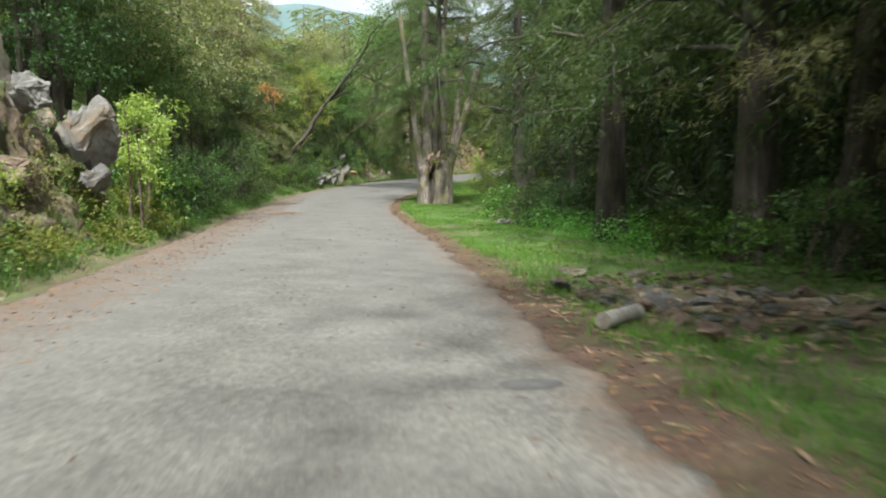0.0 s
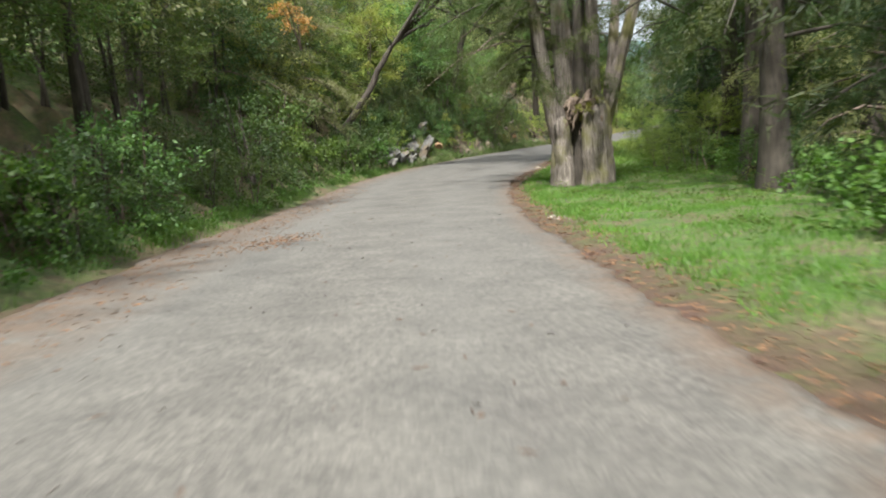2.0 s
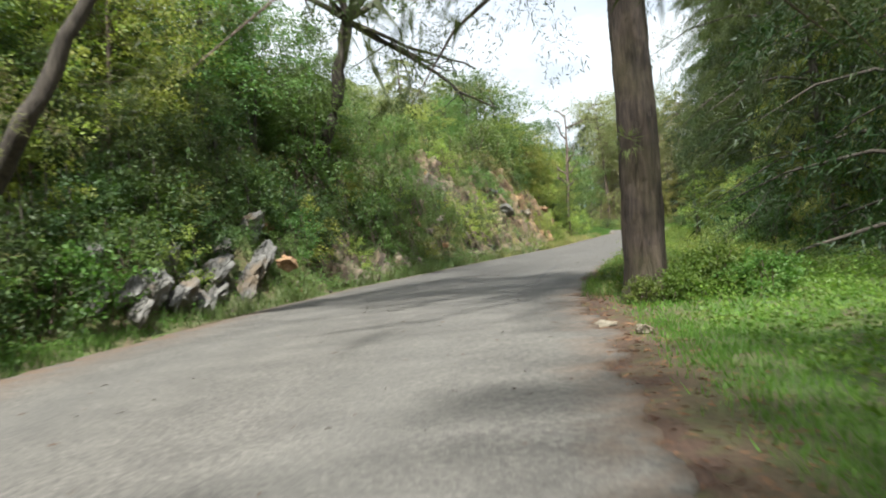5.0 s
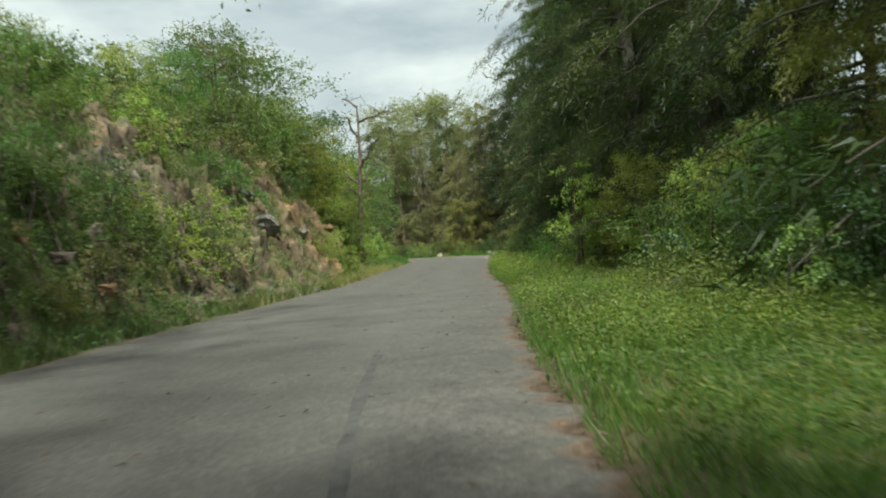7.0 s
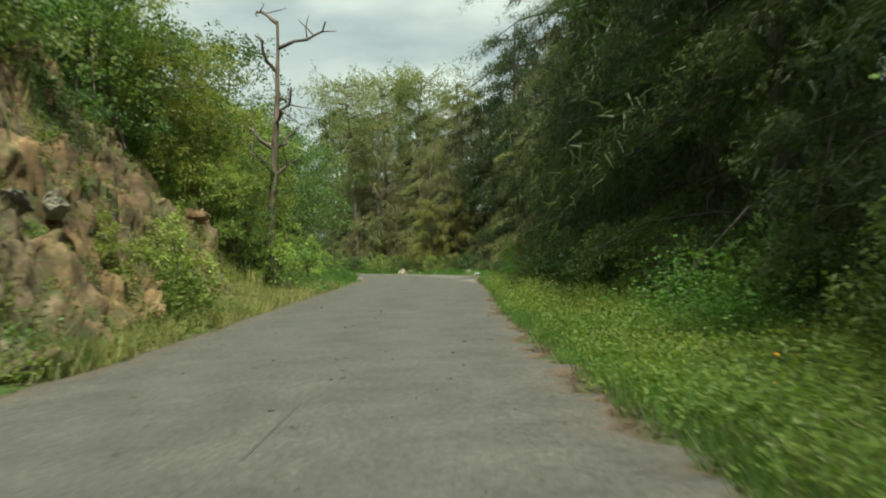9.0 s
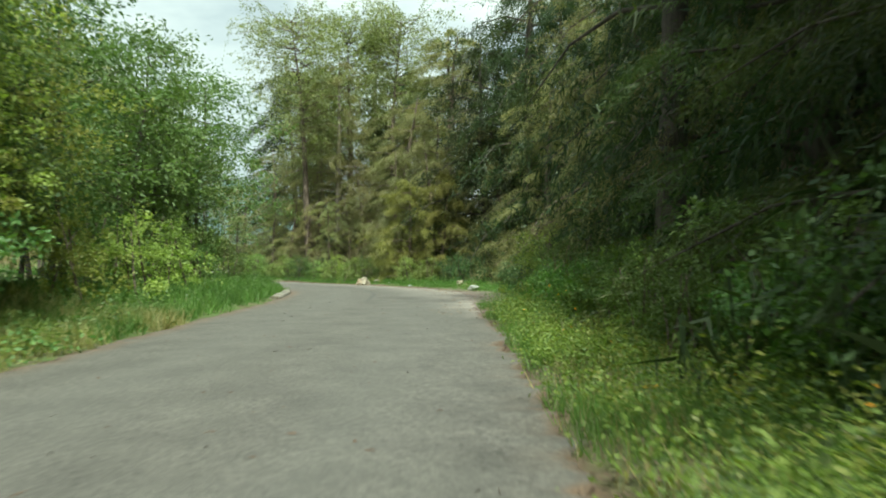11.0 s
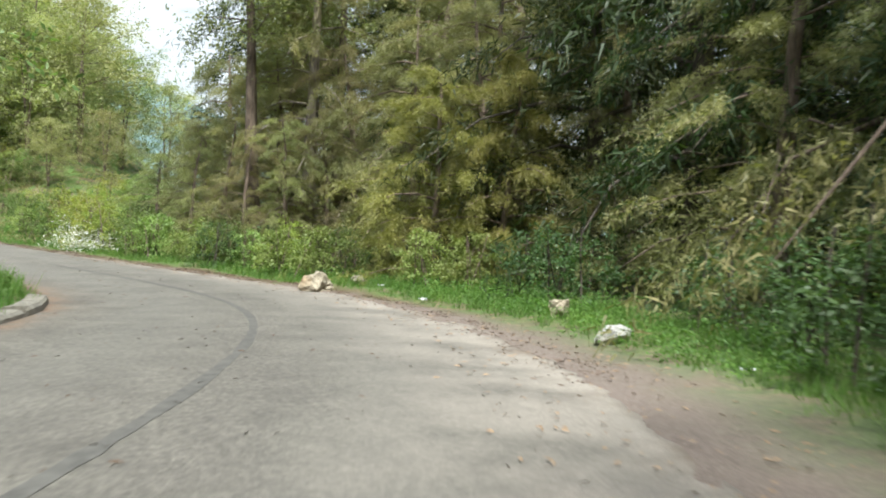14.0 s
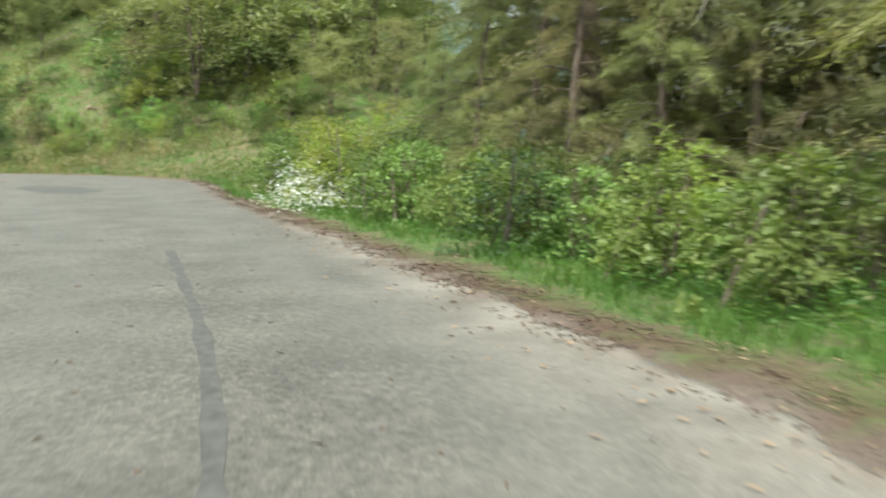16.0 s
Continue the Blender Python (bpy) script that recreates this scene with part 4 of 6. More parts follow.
    ball += unit(ball - [0.08, -0.12, 2.75]) * lump[:, None]
    i, j = np.arange(40)[:, None], np.arange(21)[None]
    bf = np.stack([i * 22 + j, i * 22 + j + 1, (i + 1) % 40 * 22 + j + 1, (i + 1) % 40 * 22 + j], -1).reshape(-1, 4)
    part("burr", mesh_of("burr", ball, bf, BARK_RED, True), ob, "knotted brown burr above the hollow")
    w, c = cypress_meshes(78, 15, 5.4, 0.42, CYPRESS, BARK_DARK, 50, 30, size=0.55, loose=True, stems=[(np.array([[0, 0, 2.6], [0.1, 0, 8], [0.2, 0.1, 14.5]]), np.array([0.25, 0.2, 0.05]))])
    for limb in w:
        part("branch", limb, ob)
    part("crown", c, ob)
    w, c = cypress_meshes(80, 7.5, 2.7, 0.42, CYPRESS, BARK_DARK, 22, 26, size=0.5, loose=True, stems=[(np.array([[0, 0, 2.6], [0, 0, 5], [0, 0, 7]]), np.array([0.12, 0.1, 0.04]))])
    for limb in w:
        part("branch", limb, ob).location = (-1.5, 1.0, 0)
    part("side_foliage", c, ob).location = (-1.5, 1.0, 0)
    low = broad_meshes(79, 3.2, 0.6, CYPRESS_LIME, BARK_PALE, 12, 5, 14, 0.13, 0.75, 1)
    part("foliage", low[1], ob, "green shoots sprouting from the trunk")


build_old_cypress()


def build_roadside_cypress():
    """The single straight trunk close to the asphalt."""
    rng = np.random.default_rng(91)
    x, y = 4.02, 58.35
    ob = thing("roadside_cypress", "thick brown cypress trunk close to the asphalt", "tree")
    ob.location = (x, y, gz(x, y) - 0.1)
    zz, m = np.r_[np.linspace(-0.1, 5, 210), np.linspace(5.2, 14, 40)], 96
    a = np.arange(m) * 2 * np.pi / m
    rr = np.interp(zz, [0, 0.35, 1.2, 4, 14], [0.41, 0.345, 0.315, 0.30, 0.10])
    flute = 1 + 0.10 * np.cos(a[None] * 5 + zz[:, None] * 0.25) * np.interp(zz, [0, 1, 5], [1.3, 0.7, 0.3])[:, None]
    flat = 0 * zz[:, None] + 0 * a[None]
    for wide, high, deep, seed in ((1.2, 0.9, 0.16, 8), (2.4, 1.6, 0.20, 18), (6.5, 3.2, 0.15, 28), (13.0, 9.0, 0.075, 38)):
        flute += (fnoise(np.cos(a)[None] * wide + flat, np.sin(a)[None] * wide + zz[:, None] * high, seed) - 0.5) * deep
    ring = rr[:, None] * flute
    cx = 0.012 * zz + 0.03 * np.sin(zz * 0.6)
    v = np.stack([cx[:, None] + ring * np.cos(a), ring * np.sin(a), np.repeat(zz[:, None], m, 1)], -1).reshape(-1, 3)
    i, j = np.arange(len(zz) - 1)[:, None] * m, np.arange(m)[None]
    f = np.stack([i + j, i + (j + 1) % m, i + m + (j + 1) % m, i + m + j], -1).reshape(-1, 4)
    part("trunk", mesh_of("trunk", v, f, BARK_FLAKY, True), ob)
    w, c = cypress_meshes(92, 15, 5.0, 0.36, CYPRESS, BARK, 60, 30, size=0.55, loose=True, stems=[(np.array([[0, 0, 9], [0, 0, 12], [0.1, 0, 14.5]]), np.array([0.1, 0.08, 0.03]))])
    for limb in w:
        part("branch", limb, ob)
    part("crown", c, ob)
    turn = rng.uniform(0, 2 * np.pi, 70)
    reach = np.c_[-0.42 + 0.8 * np.cos(turn), -0.57 - 0.6 * np.cos(turn), 0.9 * np.sin(turn) - 0.15]
    tuft = leaves(rng, np.array([-0.19, -0.27, 2.62]) + reach * 0.11, reach, 0.22, 0.012, 0.5)
    part("air_plant", mesh_of("air_plant", *tuft, LEAF_GREY), ob, "tuft of thin grey air plant leaves")


build_roadside_cypress()
for x, y, s in ((4.35, 57.75, 0.5), (4.7, 58.2, 0.6), (3.75, 57.8, 0.35), (5.3, 58.6, 0.7), (5.6, 57.6, 0.6)):
    plant("creeper", x, y, s)

# ---- trees on the level side ----
rng0 = np.random.default_rng(61)
# trees at y below 9 are unseen, added to shade the woods and road
for kind, x, y, s, tl in [
    ("cypress_b", 6.9, 13.7, 1.0, 1.0), ("cypress_b", 8.3, 13.0, 0.9, 1.0), ("cypress_d", 9.9, 14.6, 0.95, 1.0), ("cypress_a", 11.8, 10.5, 1.0, 1.0),
    ("cypress_b", 5.9, 19.4, 0.95, 1.0), ("cypress_b", 9.5, 21.5, 1.05, 1.0), ("cypress_a", 13.5, 19.0, 1.1, 1.0), ("cypress_a", 8.6, 28.5, 0.95, 1.0),
    ("cypress_b", 7.0, 38.8, 0.95, 1.0), ("cypress_a", 11.8, 34.0, 1.1, 1.0), ("cypress_c", 12.5, 43.5, 1.1, 1.0), ("cypress_b", 9.8, 50.5, 1.0, 1.0),
    # the cypress_e pair at y 45 to 49 is added to shade woods beyond
    ("cypress_a", 14.5, 54.0, 1.15, 1.0), ("cypress_low", 11.5, 60.5, 1.0, 1.0), ("cypress_a", 15.5, 66.0, 1.1, 1.0), ("cypress_b", 8.6, 4.5, 1.0, 1.0), ("cypress_a", 7.5, -5.0, 1.0, 1.0), ("cypress_b", 4.6, -7.5, 1.0, 1.0), ("cypress_b", 5.6, -2.2, 1.0, 1.05), ("cypress_wall", 10.5, -4.5, 1.1, 1.0), ("cypress_wall", 7.8, -11.0, 1.1, 1.0), ("cypress_wall", 12.8, 1.5, 1.1, 1.05), ("cypress_b", 3.8, -14.0, 1.0, 1.0), ("cypress_e", 8.8, 45.5, 1.0, 1.0), ("cypress_e", 11.2, 48.8, 1.0, 1.05), ("cypress_wall", 15.0, 50.0, 1.0, 1.0), ("cypress_wall", 16.5, 57.5, 1.0, 1.0),
    ("cypress_e", 17.6, 76.0, 1.0, 1.05), ("tree_c", 15.2, 76.4, 0.42, 1.1), ("tree_a", 13.9, 72.9, 0.46, 1.0), ("tree_c", 14.6, 71.6, 0.5, 1.1), ("cypress_lime", 17.2, 74.6, 1.15, 1.25), ("cypress_wall", 18.8, 80.2, 0.95, 1.0), ("tree_c", 16.4, 80.6, 0.5, 1.15), ("cypress_lime", 17.0, 70.8, 1.3, 1.15), ("cypress_low", 16.2, 64.5, 1.0, 1.5), ("cypress_a", 19.0, 72.0, 1.2, 1.2), ("cypress_low", 11.2, 5.0, 1.1, 1.5), ("cypress_a", 12.8, 8.6, 1.1, 1.2), ("cypress_b", 9.0, 0.0, 1.1, 1.1), ("cypress_low", 12.6, 15.5, 1.2, 1.4), ("cypress_low", 9.2, 17.2, 0.9, 1.3), ("cypress_low", 10.9, 12.4, 0.9, 1.4), ("cypress_low", 8.6, 24.6, 0.9, 1.3), ("cypress_low", 7.8, 31.5, 0.8, 1.2), ("cypress_low", 11.0, 26.0, 1.1, 1.3), ("cypress_a", 21.5, 79.5, 1.15, 1.1), ("cypress_low", 24.4, 85.6, 1.05, 1.5), ("cypress_low", 23.0, 81.0, 1.0, 1.6), ("cypress_c", 33.8, 150.4, 0.6, 1.0), ("cypress_c", 36.2, 147.6, 0.65, 1.0), ("cypress_c", 38.8, 142.0, 0.7, 1.0), ("cypress_c", 41.8, 138.6, 0.75, 1.0), ("cypress_c", 40.4, 132.0, 0.8, 1.0), ("cypress_c", 31.4, 149.6, 0.42, 1.0), ("cypress_a", 26.4, 87.8, 1.1, 1.2),
    ("cypress_low", 24.4, 91.4, 1.1, 1.4), ("cypress_b", 26.5, 93.5, 1.15, 1.1), ("cypress_low", 26.3, 97.0, 1.0, 1.3), ("cypress_a", 29.5, 99.5, 1.15, 1.15),
    ("cypress_a", 29.8, 102.0, 1.0, 1.5), ("cypress_low", 32.6, 106.5, 1.0, 1.6), ("cypress_c", 35.2, 112.0, 1.1, 1.5), ("cypress_a", 37.8, 116.6, 1.15, 1.5),
    ("cypress_c", 39.0, 123.0, 1.15, 1.5), ("cypress_c", 42.8, 130.0, 1.1, 1.3), ("cypress_a", 42.0, 136.5, 1.1, 1.25), ("cypress_lime", 36.6, 141.2, 1.0, 0.95), ("cypress_lime", 38.2, 140.2, 0.95, 1.1),
    ("cypress_d", 34.4, 148.6, 0.85, 1.1), ("cypress_c", 37.8, 146.2, 1.0, 0.95), ("old_crown_a", 41.5, 147.0, 1.0, 1.0), ("old_crown_a", 35.5, 156.0, 0.85, 1.0), ("old_crown_b", 38.5, 148.5, 1.0, 1.0), ("old_crown_b", 34.5, 152.5, 0.95, 1.0), ("old_crown_b", 39.6, 143.2, 0.85, 1.0), ("old_crown_b", 37.2, 144.6, 0.7, 1.0), ("old_crown_a", 44.0, 150.0, 1.1, 1.0), ("cypress_wall", 31.0, 107.8, 1.0, 1.05), ("cypress_wall", 28.8, 102.8, 1.0, 1.05), ("cypress_wall", 26.6, 97.8, 1.0, 1.0), ("cypress_wall", 24.4, 93.0, 1.0, 1.05), ("cypress_wall", 22.4, 88.2, 0.95, 1.0), ("cypress_low", 33.2, 107.2, 1.0, 2.0), ("cypress_low", 29.6, 98.4, 1.0, 1.9), ("cypress_e", 31.6, 112.6, 1.15, 1.2), ("cypress_low", 34.0, 110.5, 1.1, 1.6), ("cypress_low", 39.5, 120.5, 1.1, 1.5), ("cypress_low", 38.2, 114.5, 1.2, 1.5), ("cypress_low", 44.0, 128.5, 1.2, 1.4), ("cypress_low", 45.5, 137.0, 1.2, 1.4), ("old_crown_b", 42.2, 134.8, 0.85, 1.1), ("old_crown_b", 42.0, 128.0, 0.8, 1.1), ("old_crown_b", 31.2, 153.0, 0.5, 0.9),
    ("old_crown_b", 29.4, 158.0, 0.45, 0.8), ("old_crown_b", 33.0, 160.0, 0.8, 1.0), ("cypress_d", 41.0, 159.5, 1.2, 1.1), ("cypress_a", 46.0, 142.0, 1.2, 1.1), ("cypress_c", 46.5, 132.0, 1.1, 1.1),
    ("cypress_c", 31.5, 166.0, 0.6, 0.8), ("cypress_a", 38.0, 171.0, 1.1, 1.1), ("cypress_c", 43.5, 124.5, 1.1, 1.1), ("cypress_low", 43.6, 126.8, 1.1, 1.3), ("cypress_low", 42.5, 133.0, 1.1, 1.3), ("cypress_low", 41.0, 139.5, 1.1, 1.2), ("cypress_low", 38.0, 150.0, 0.9, 1.1), ("cypress_c", 45.0, 153.0, 1.2, 1.1), ("cypress_low", 37.5, 118.0, 1.0, 1.2), ("cypress_low", 36.5, 104.5, 1.1, 1.5),
    ("cypress_low", 14.8, 70.5, 0.9, 1.1), ("cypress_low", 17.0, 46.0, 1.2, 1.2), ("cypress_low", 15.5, 27.0, 1.2, 1.2), ("cypress_low", 15.0, 9.0, 1.2, 1.2), ("cypress_low", 17.5, 36.5, 1.2, 1.2),
]:
    plant(kind, x, y, s, None, tl, (random.gauss(0, 0.03), random.gauss(0, 0.03)))
plant("tall_top", 32.6, 148.6, 1.0, 0.4)
plant("tall_top", 39.3, 151.5, 1.1, 1.9)
plant("tall_top", 36.0, 150.0, 1.05, 4.4)
plant("tall_top", 35.8, 160.0, 0.9, 2.9)
for x, y in ((48, 121), (47, 126), (50, 131), (49, 137), (51, 142), (47, 147), (45, 116), (42, 112), (50, 152), (43, 158), (46, 163), (36, 165)):
    plant("cypress_low", x, y, 1.2, None, 1.3)
for i in range(20):
    y = rng0.uniform(-12, 130)
    px, py = beside(1, y, rng0.uniform(17, 27))
    plant(("cypress_low", "cypress_a", "far_b")[rng0.integers(3)], px, py, rng0.uniform(1.1, 1.5), None, 1.2)
for x, y, s in ((7.4, 53.0, 0.45), (8.9, 50.2, 0.5), (7.0, 49.3, 0.32), (10.2, 54.5, 0.55)):
    plant("tree_c", x, y, s)
# added canopies, crowns out of view, that keep sun off the right woods
for x, y, s in ((4.6, 3.2, 1.2), (7.2, 7.6, 1.2), (3.8, -3.0, 1.2), (9.4, 11.8, 1.3), (10.4, 16.4, 1.3), (6.6, -8.0, 1.2)):
    plant("canopy", x, y, s)
plant("sapling", 16.2, 83.7, 1.0, 0.7)
plant("sapling", 17.0, 82.9, 0.8, 2.7)

# ---- trees and shrubs on the bank ----
rng = np.random.default_rng(5)
for y in np.arange(-6, 66, 3.1):
    for d, kinds, lo, hi in ((5.0, ("tree_a", "tree_b", "tree_b"), 0.75, 1.1), (10.0, ("far_a", "far_b", "far_c"), 0.9, 1.3)):
        if 12 < y < 20 and d < 6:
            continue
        px, py = beside(-1, y + rng.uniform(-1.2, 1.2), d + rng.uniform(-1.0, 1.2))
        plant(kinds[rng.integers(3)], px, py, rng.uniform(lo, hi))
for y in np.arange(22, 66, 1.7):
    px, py = beside(-1, y + rng.uniform(-0.8, 0.8), rng.uniform(1.7, 3.2))
    plant(("shrub_b", "shrub_b", "shrub_a", "creeper")[rng.integers(4)], px, py, rng.uniform(1.0, 1.9))
for y in np.arange(-4, 22, 1.9):
    px, py = beside(-1, y + rng.uniform(-0.8, 0.8), rng.uniform(1.5, 2.6))
    plant(("shrub_c", "shrub_a", "creeper", "shrub_olive")[rng.integers(4)], px, py, rng.uniform(0.45, 0.9))
for y, d in ((24, 4.5), (31, 5.4), (38, 4.0), (46, 6.0)):
    plant("canopy", *beside(-1, y, d), rng.uniform(0.9, 1.15))
for y, d, k, s in ((56, 4.6, "tree_c", 1.15), (51, 6.0, "old_crown_b", 0.9), (63.5, 6.5, "tree_c", 1.1), (60, 8.5, "old_crown_b", 0.9), (62, 8.0, "old_crown_a", 0.95), (67, 12.0, "old_crown_a", 1.0), (54, 8.5, "old_crown_a", 0.9), (57.5, 5.4, "old_crown_b", 0.95)):
    plant(k, *beside(-1, y, d), s)
plant("bare_sapling", -6.1, 20.4, 1.0, 0.3, 1.0)
plant("bare_sapling", -6.7, 22.6, 1.15, 2.3, 1.0)
plant("shrub_rust", -6.6, 47.5, 1.05, 0.3, 1.0, z=5.6)
for y, d, s in ((58.6, 2.6, 1.5), (59.6, 2.5, 1.6), (60.6, 2.5, 1.5), (61.6, 2.6, 1.4), (69.4, 2.0, 1.3), (70.4, 2.1, 1.3), (71.4, 2.0, 1.3), (72.6, 2.2, 1.2), (64.2, 2.6, 1.3), (65.2, 2.4, 1.3), (66.2, 2.3, 1.3), (67.2, 2.3, 1.2), (63.4, 3.0, 1.5), (68.4, 2.2, 1.1)):
    plant("shrub_b", *beside(-1, y, d), s)
for y, d, s in ((64.6, 2.9, 0.42), (65.9, 2.7, 0.45), (67.3, 2.8, 0.42), (63.2, 3.4, 0.5)):
    plant("tree_b", *beside(-1, y, d), s)
for y, d, s in ((72.4, 3.0, 1.7), (71.4, 2.7, 1.5), (73.2, 2.5, 1.4), (74.4, 2.6, 1.3)):
    plant("shrub_a", *beside(-1, y, d), s)
for x, y, s in ((-2.4, 74.0, 0.8), (-3.7, 71.6, 0.85), (-4.6, 69.2, 0.9), (-1.6, 76.4, 0.62)):
    plant("tree_a", x, y, s)
plant("tree_c", *beside(-1, 69.0, 4.6), 0.95, 0.3)
plant("tree_c", *beside(-1, 66.0, 5.2), 0.95, 1.3)
plant("tree_c", *beside(-1, 64.4, 3.8), 1.0, 2.3)
plant("tree_c", *beside(-1, 61.6, 4.0), 0.95, 4.3)
# the rock cut
for i in range(250):
    y, d = rng.uniform(61, 106), rng.uniform(0.9, 9.0)
    if y < 68 and d < 1.9 or 86 < y < 106 and d < 4.6 and i % 4:
        continue
    px, py = beside(-1, y, d)
    big = d > 4.5
    kind = ("shrub_a", "shrub_b", "shrub_a", "shrub_olive", "shrub_a", "shrub_c")[rng.integers(6)]
    plant(kind, px, py, (rng.uniform(1.1, 2.2) * (0.8 if 74 < y < 90 else 1.0)) if big else rng.uniform(0.55, 1.25))
for y in np.arange(66, 128, 3.6):
    for d in (8.5, 13.5):
        px, py = beside(-1, min(y, 116) + rng.uniform(-1.3, 1.3), d + rng.uniform(-1.5, 1.5) - (3.0 if y > 104 else 0))
        plant(("tree_a", "tree_c", "tree_b", "tree_a")[rng.integers(4)] if d < 10 else ("far_a", "far_c", "far_b", "far_a")[rng.integers(4)], px, py, rng.uniform(0.6, 0.95) * (0.6 if 74 < y < 90 else 1.0))
plant("flat_top", *beside(-1, 103, 9.0), 0.85, 0.4)
plant("flat_top", *beside(-1, 68, 6.0), 0.8, 1.4)
for y, d, k, s in [(111.5, 3.4, "tree_c", 0.9), (113, 3.6, "tree_a", 0.9), (103.5, 6.4, "tree_c", 0.9), (106, 6.2, "tree_a", 1.0), (106.5, 5.2, "tree_c", 1.1), (109, 5.6, "tree_a", 1.15), (112, 5.0, "tree_c", 1.2), (114.5, 5.0, "tree_b", 1.25), (117.5, 6.5, "tree_a", 1.25), (104.5, 6.5, "tree_a", 1.35), (108, 7.0, "tree_c", 1.35), (101, 7.5, "tree_a", 1.15), (111.5, 6.8, "tree_a", 1.3)]:
    plant(k, *beside(-1, y, d), s)
plant("shrub_c", 12.5, 100.9, 0.75, 1.0)
plant("creeper", 11.9, 97.0, 0.75, 1.0)
for x, y, k, s in ((13.6, 107.6, "tree_c", 0.6), (15.0, 108.6, "tree_a", 0.62), (15.9, 109.0, "shrub_c", 1.5), (16.9, 110.9, "shrub_a", 1.5)):
    plant(k, x, y, s)
# inside the bend
for x, y, k, s in [(22.9, 131.2, "tree_a", 1.25), (21.2, 129.4, "tree_a", 1.15), (22.0, 134.4, "tree_a", 1.05), (20.3, 127.0, "tree_a", 1.3), (18.0, 123.0, "tree_a", 1.3), (16.0, 119.5, "tree_c", 1.2), (17.0, 131.0, "tree_a", 1.1), (20.5, 136.0, "tree_c", 1.0), (14.0, 128.0, "tree_a", 1.1), (12.5, 137.0, "tree_a", 1.1), (17.0, 141.0, "tree_a", 0.9),
                   (21.3, 122.0, "shrub_c", 1.2), (20.0, 119.5, "shrub_c", 1.3), (22.6, 126.5, "shrub_a", 1.0), (24.0, 130.0, "shrub_a", 1.0), (21.0, 131.5, "shrub_a", 1.4), (23.8, 134.0, "shrub_a", 1.1), (22.2, 137.5, "shrub_a", 1.2), (18.6, 118.0, "shrub_c", 1.2), (22.6, 129.2, "shrub_a", 1.4), (21.8, 127.6, "shrub_a", 1.5), (20.8, 125.2, "shrub_a", 1.5), (19.4, 124.6, "shrub_a", 1.6), (23.4, 132.4, "shrub_a", 1.3), (19.0, 121.4, "shrub_a", 1.4)]:
    plant(k, x, y, s)

# ---- shrubs on the level side ----
for y in np.arange(9, 34, 1.5):
    px, py = beside(1, y + rng.uniform(-0.6, 0.6), rng.uniform(3.6, 7.0) + (1.5 if y < 13 else 0))
    plant(("shrub_b", "shrub_a", "creeper")[rng.integers(3)], px, py, rng.uniform(0.6, 1.15))
for y in np.arange(34, 70, 1.9):
    px, py = beside(1, y, rng.uniform(6.5, 9.5))
    plant(("shrub_b", "shrub_a", "creeper")[rng.integers(3)], px, py, rng.uniform(0.7, 1.3))
for y in np.arange(72, 120, 1.3):
    px, py = beside(1, y + rng.uniform(-0.5, 0.5), rng.uniform(2.8, 4.6) if y > 98 else rng.uniform(3.8, 6.5))
    plant(("shrub_a", "shrub_b", "shrub_a", "shrub_grey", "creeper")[rng.integers(5)], px, py, rng.uniform(0.8, 1.5))
for y in np.arange(104, 121, 0.8):
    px, py = beside(1, y, rng.uniform(2.0, 3.0))
    plant(("creeper", "shrub_a", "creeper")[rng.integers(3)], px, py, rng.uniform(0.6, 1.0))
for x, y, k, s in [(33.6, 121.2, "shrub_c", 1.35), (34.4, 122.6, "shrub_a", 1.4), (32.4, 118.6, "shrub_a", 1.3), (35.4, 125.2, "shrub_b", 1.2), (35.5, 138.6, "shrub_grey", 1.0), (36.3, 137.3, "shrub_grey", 0.95), (33.4, 142.2, "shrub_grey", 1.0),
                   (32.6, 143.8, "shrub_grey", 0.95), (34.3, 142.4, "shrub_a", 1.0), (31.6, 146.3, "shrub_a", 0.95), (30.6, 147.9, "shrub_grey", 1.0), (29.6, 150.2, "shrub_grey", 1.05), (28.6, 152.0, "shrub_a", 1.05), (27.5, 153.0, "shrub_c", 1.1),
                   (26.9, 155.0, "shrub_c", 1.25), (36.6, 133.5, "shrub_b", 1.1), (37.0, 129.5, "shrub_b", 1.0), (36.2, 127.0, "shrub_b", 1.1), (37.2, 136.6, "shrub_b", 1.0), (31.2, 148.8, "shrub_b", 1.1), (33.0, 146.0, "shrub_b", 1.0), (29.0, 155.0, "shrub_b", 1.3),
                   (26.0, 159.0, "shrub_c", 1.2), (25.0, 162.0, "shrub_a", 1.2), (35.2, 144.6, "shrub_b", 1.1), (31.9, 147.4, "cypress_c", 0.36), (33.4, 146.8, "cypress_c", 0.4), (35.0, 147.2, "cypress_c", 0.45), (30.4, 150.6, "cypress_c", 0.36), (36.5, 148.6, "shrub_a", 1.3), (39.5, 145.5, "shrub_b", 1.5)]:
    plant(k, x, y, s)
for y in np.arange(142.5, 160, 0.7):
    px, py = beside(1, y, rng.uniform(1.7, 3.6))
    plant(("shrub_grey", "shrub_a", "shrub_b", "shrub_c", "shrub_grey")[rng.integers(5)], px, py, rng.uniform(0.6, 1.05))
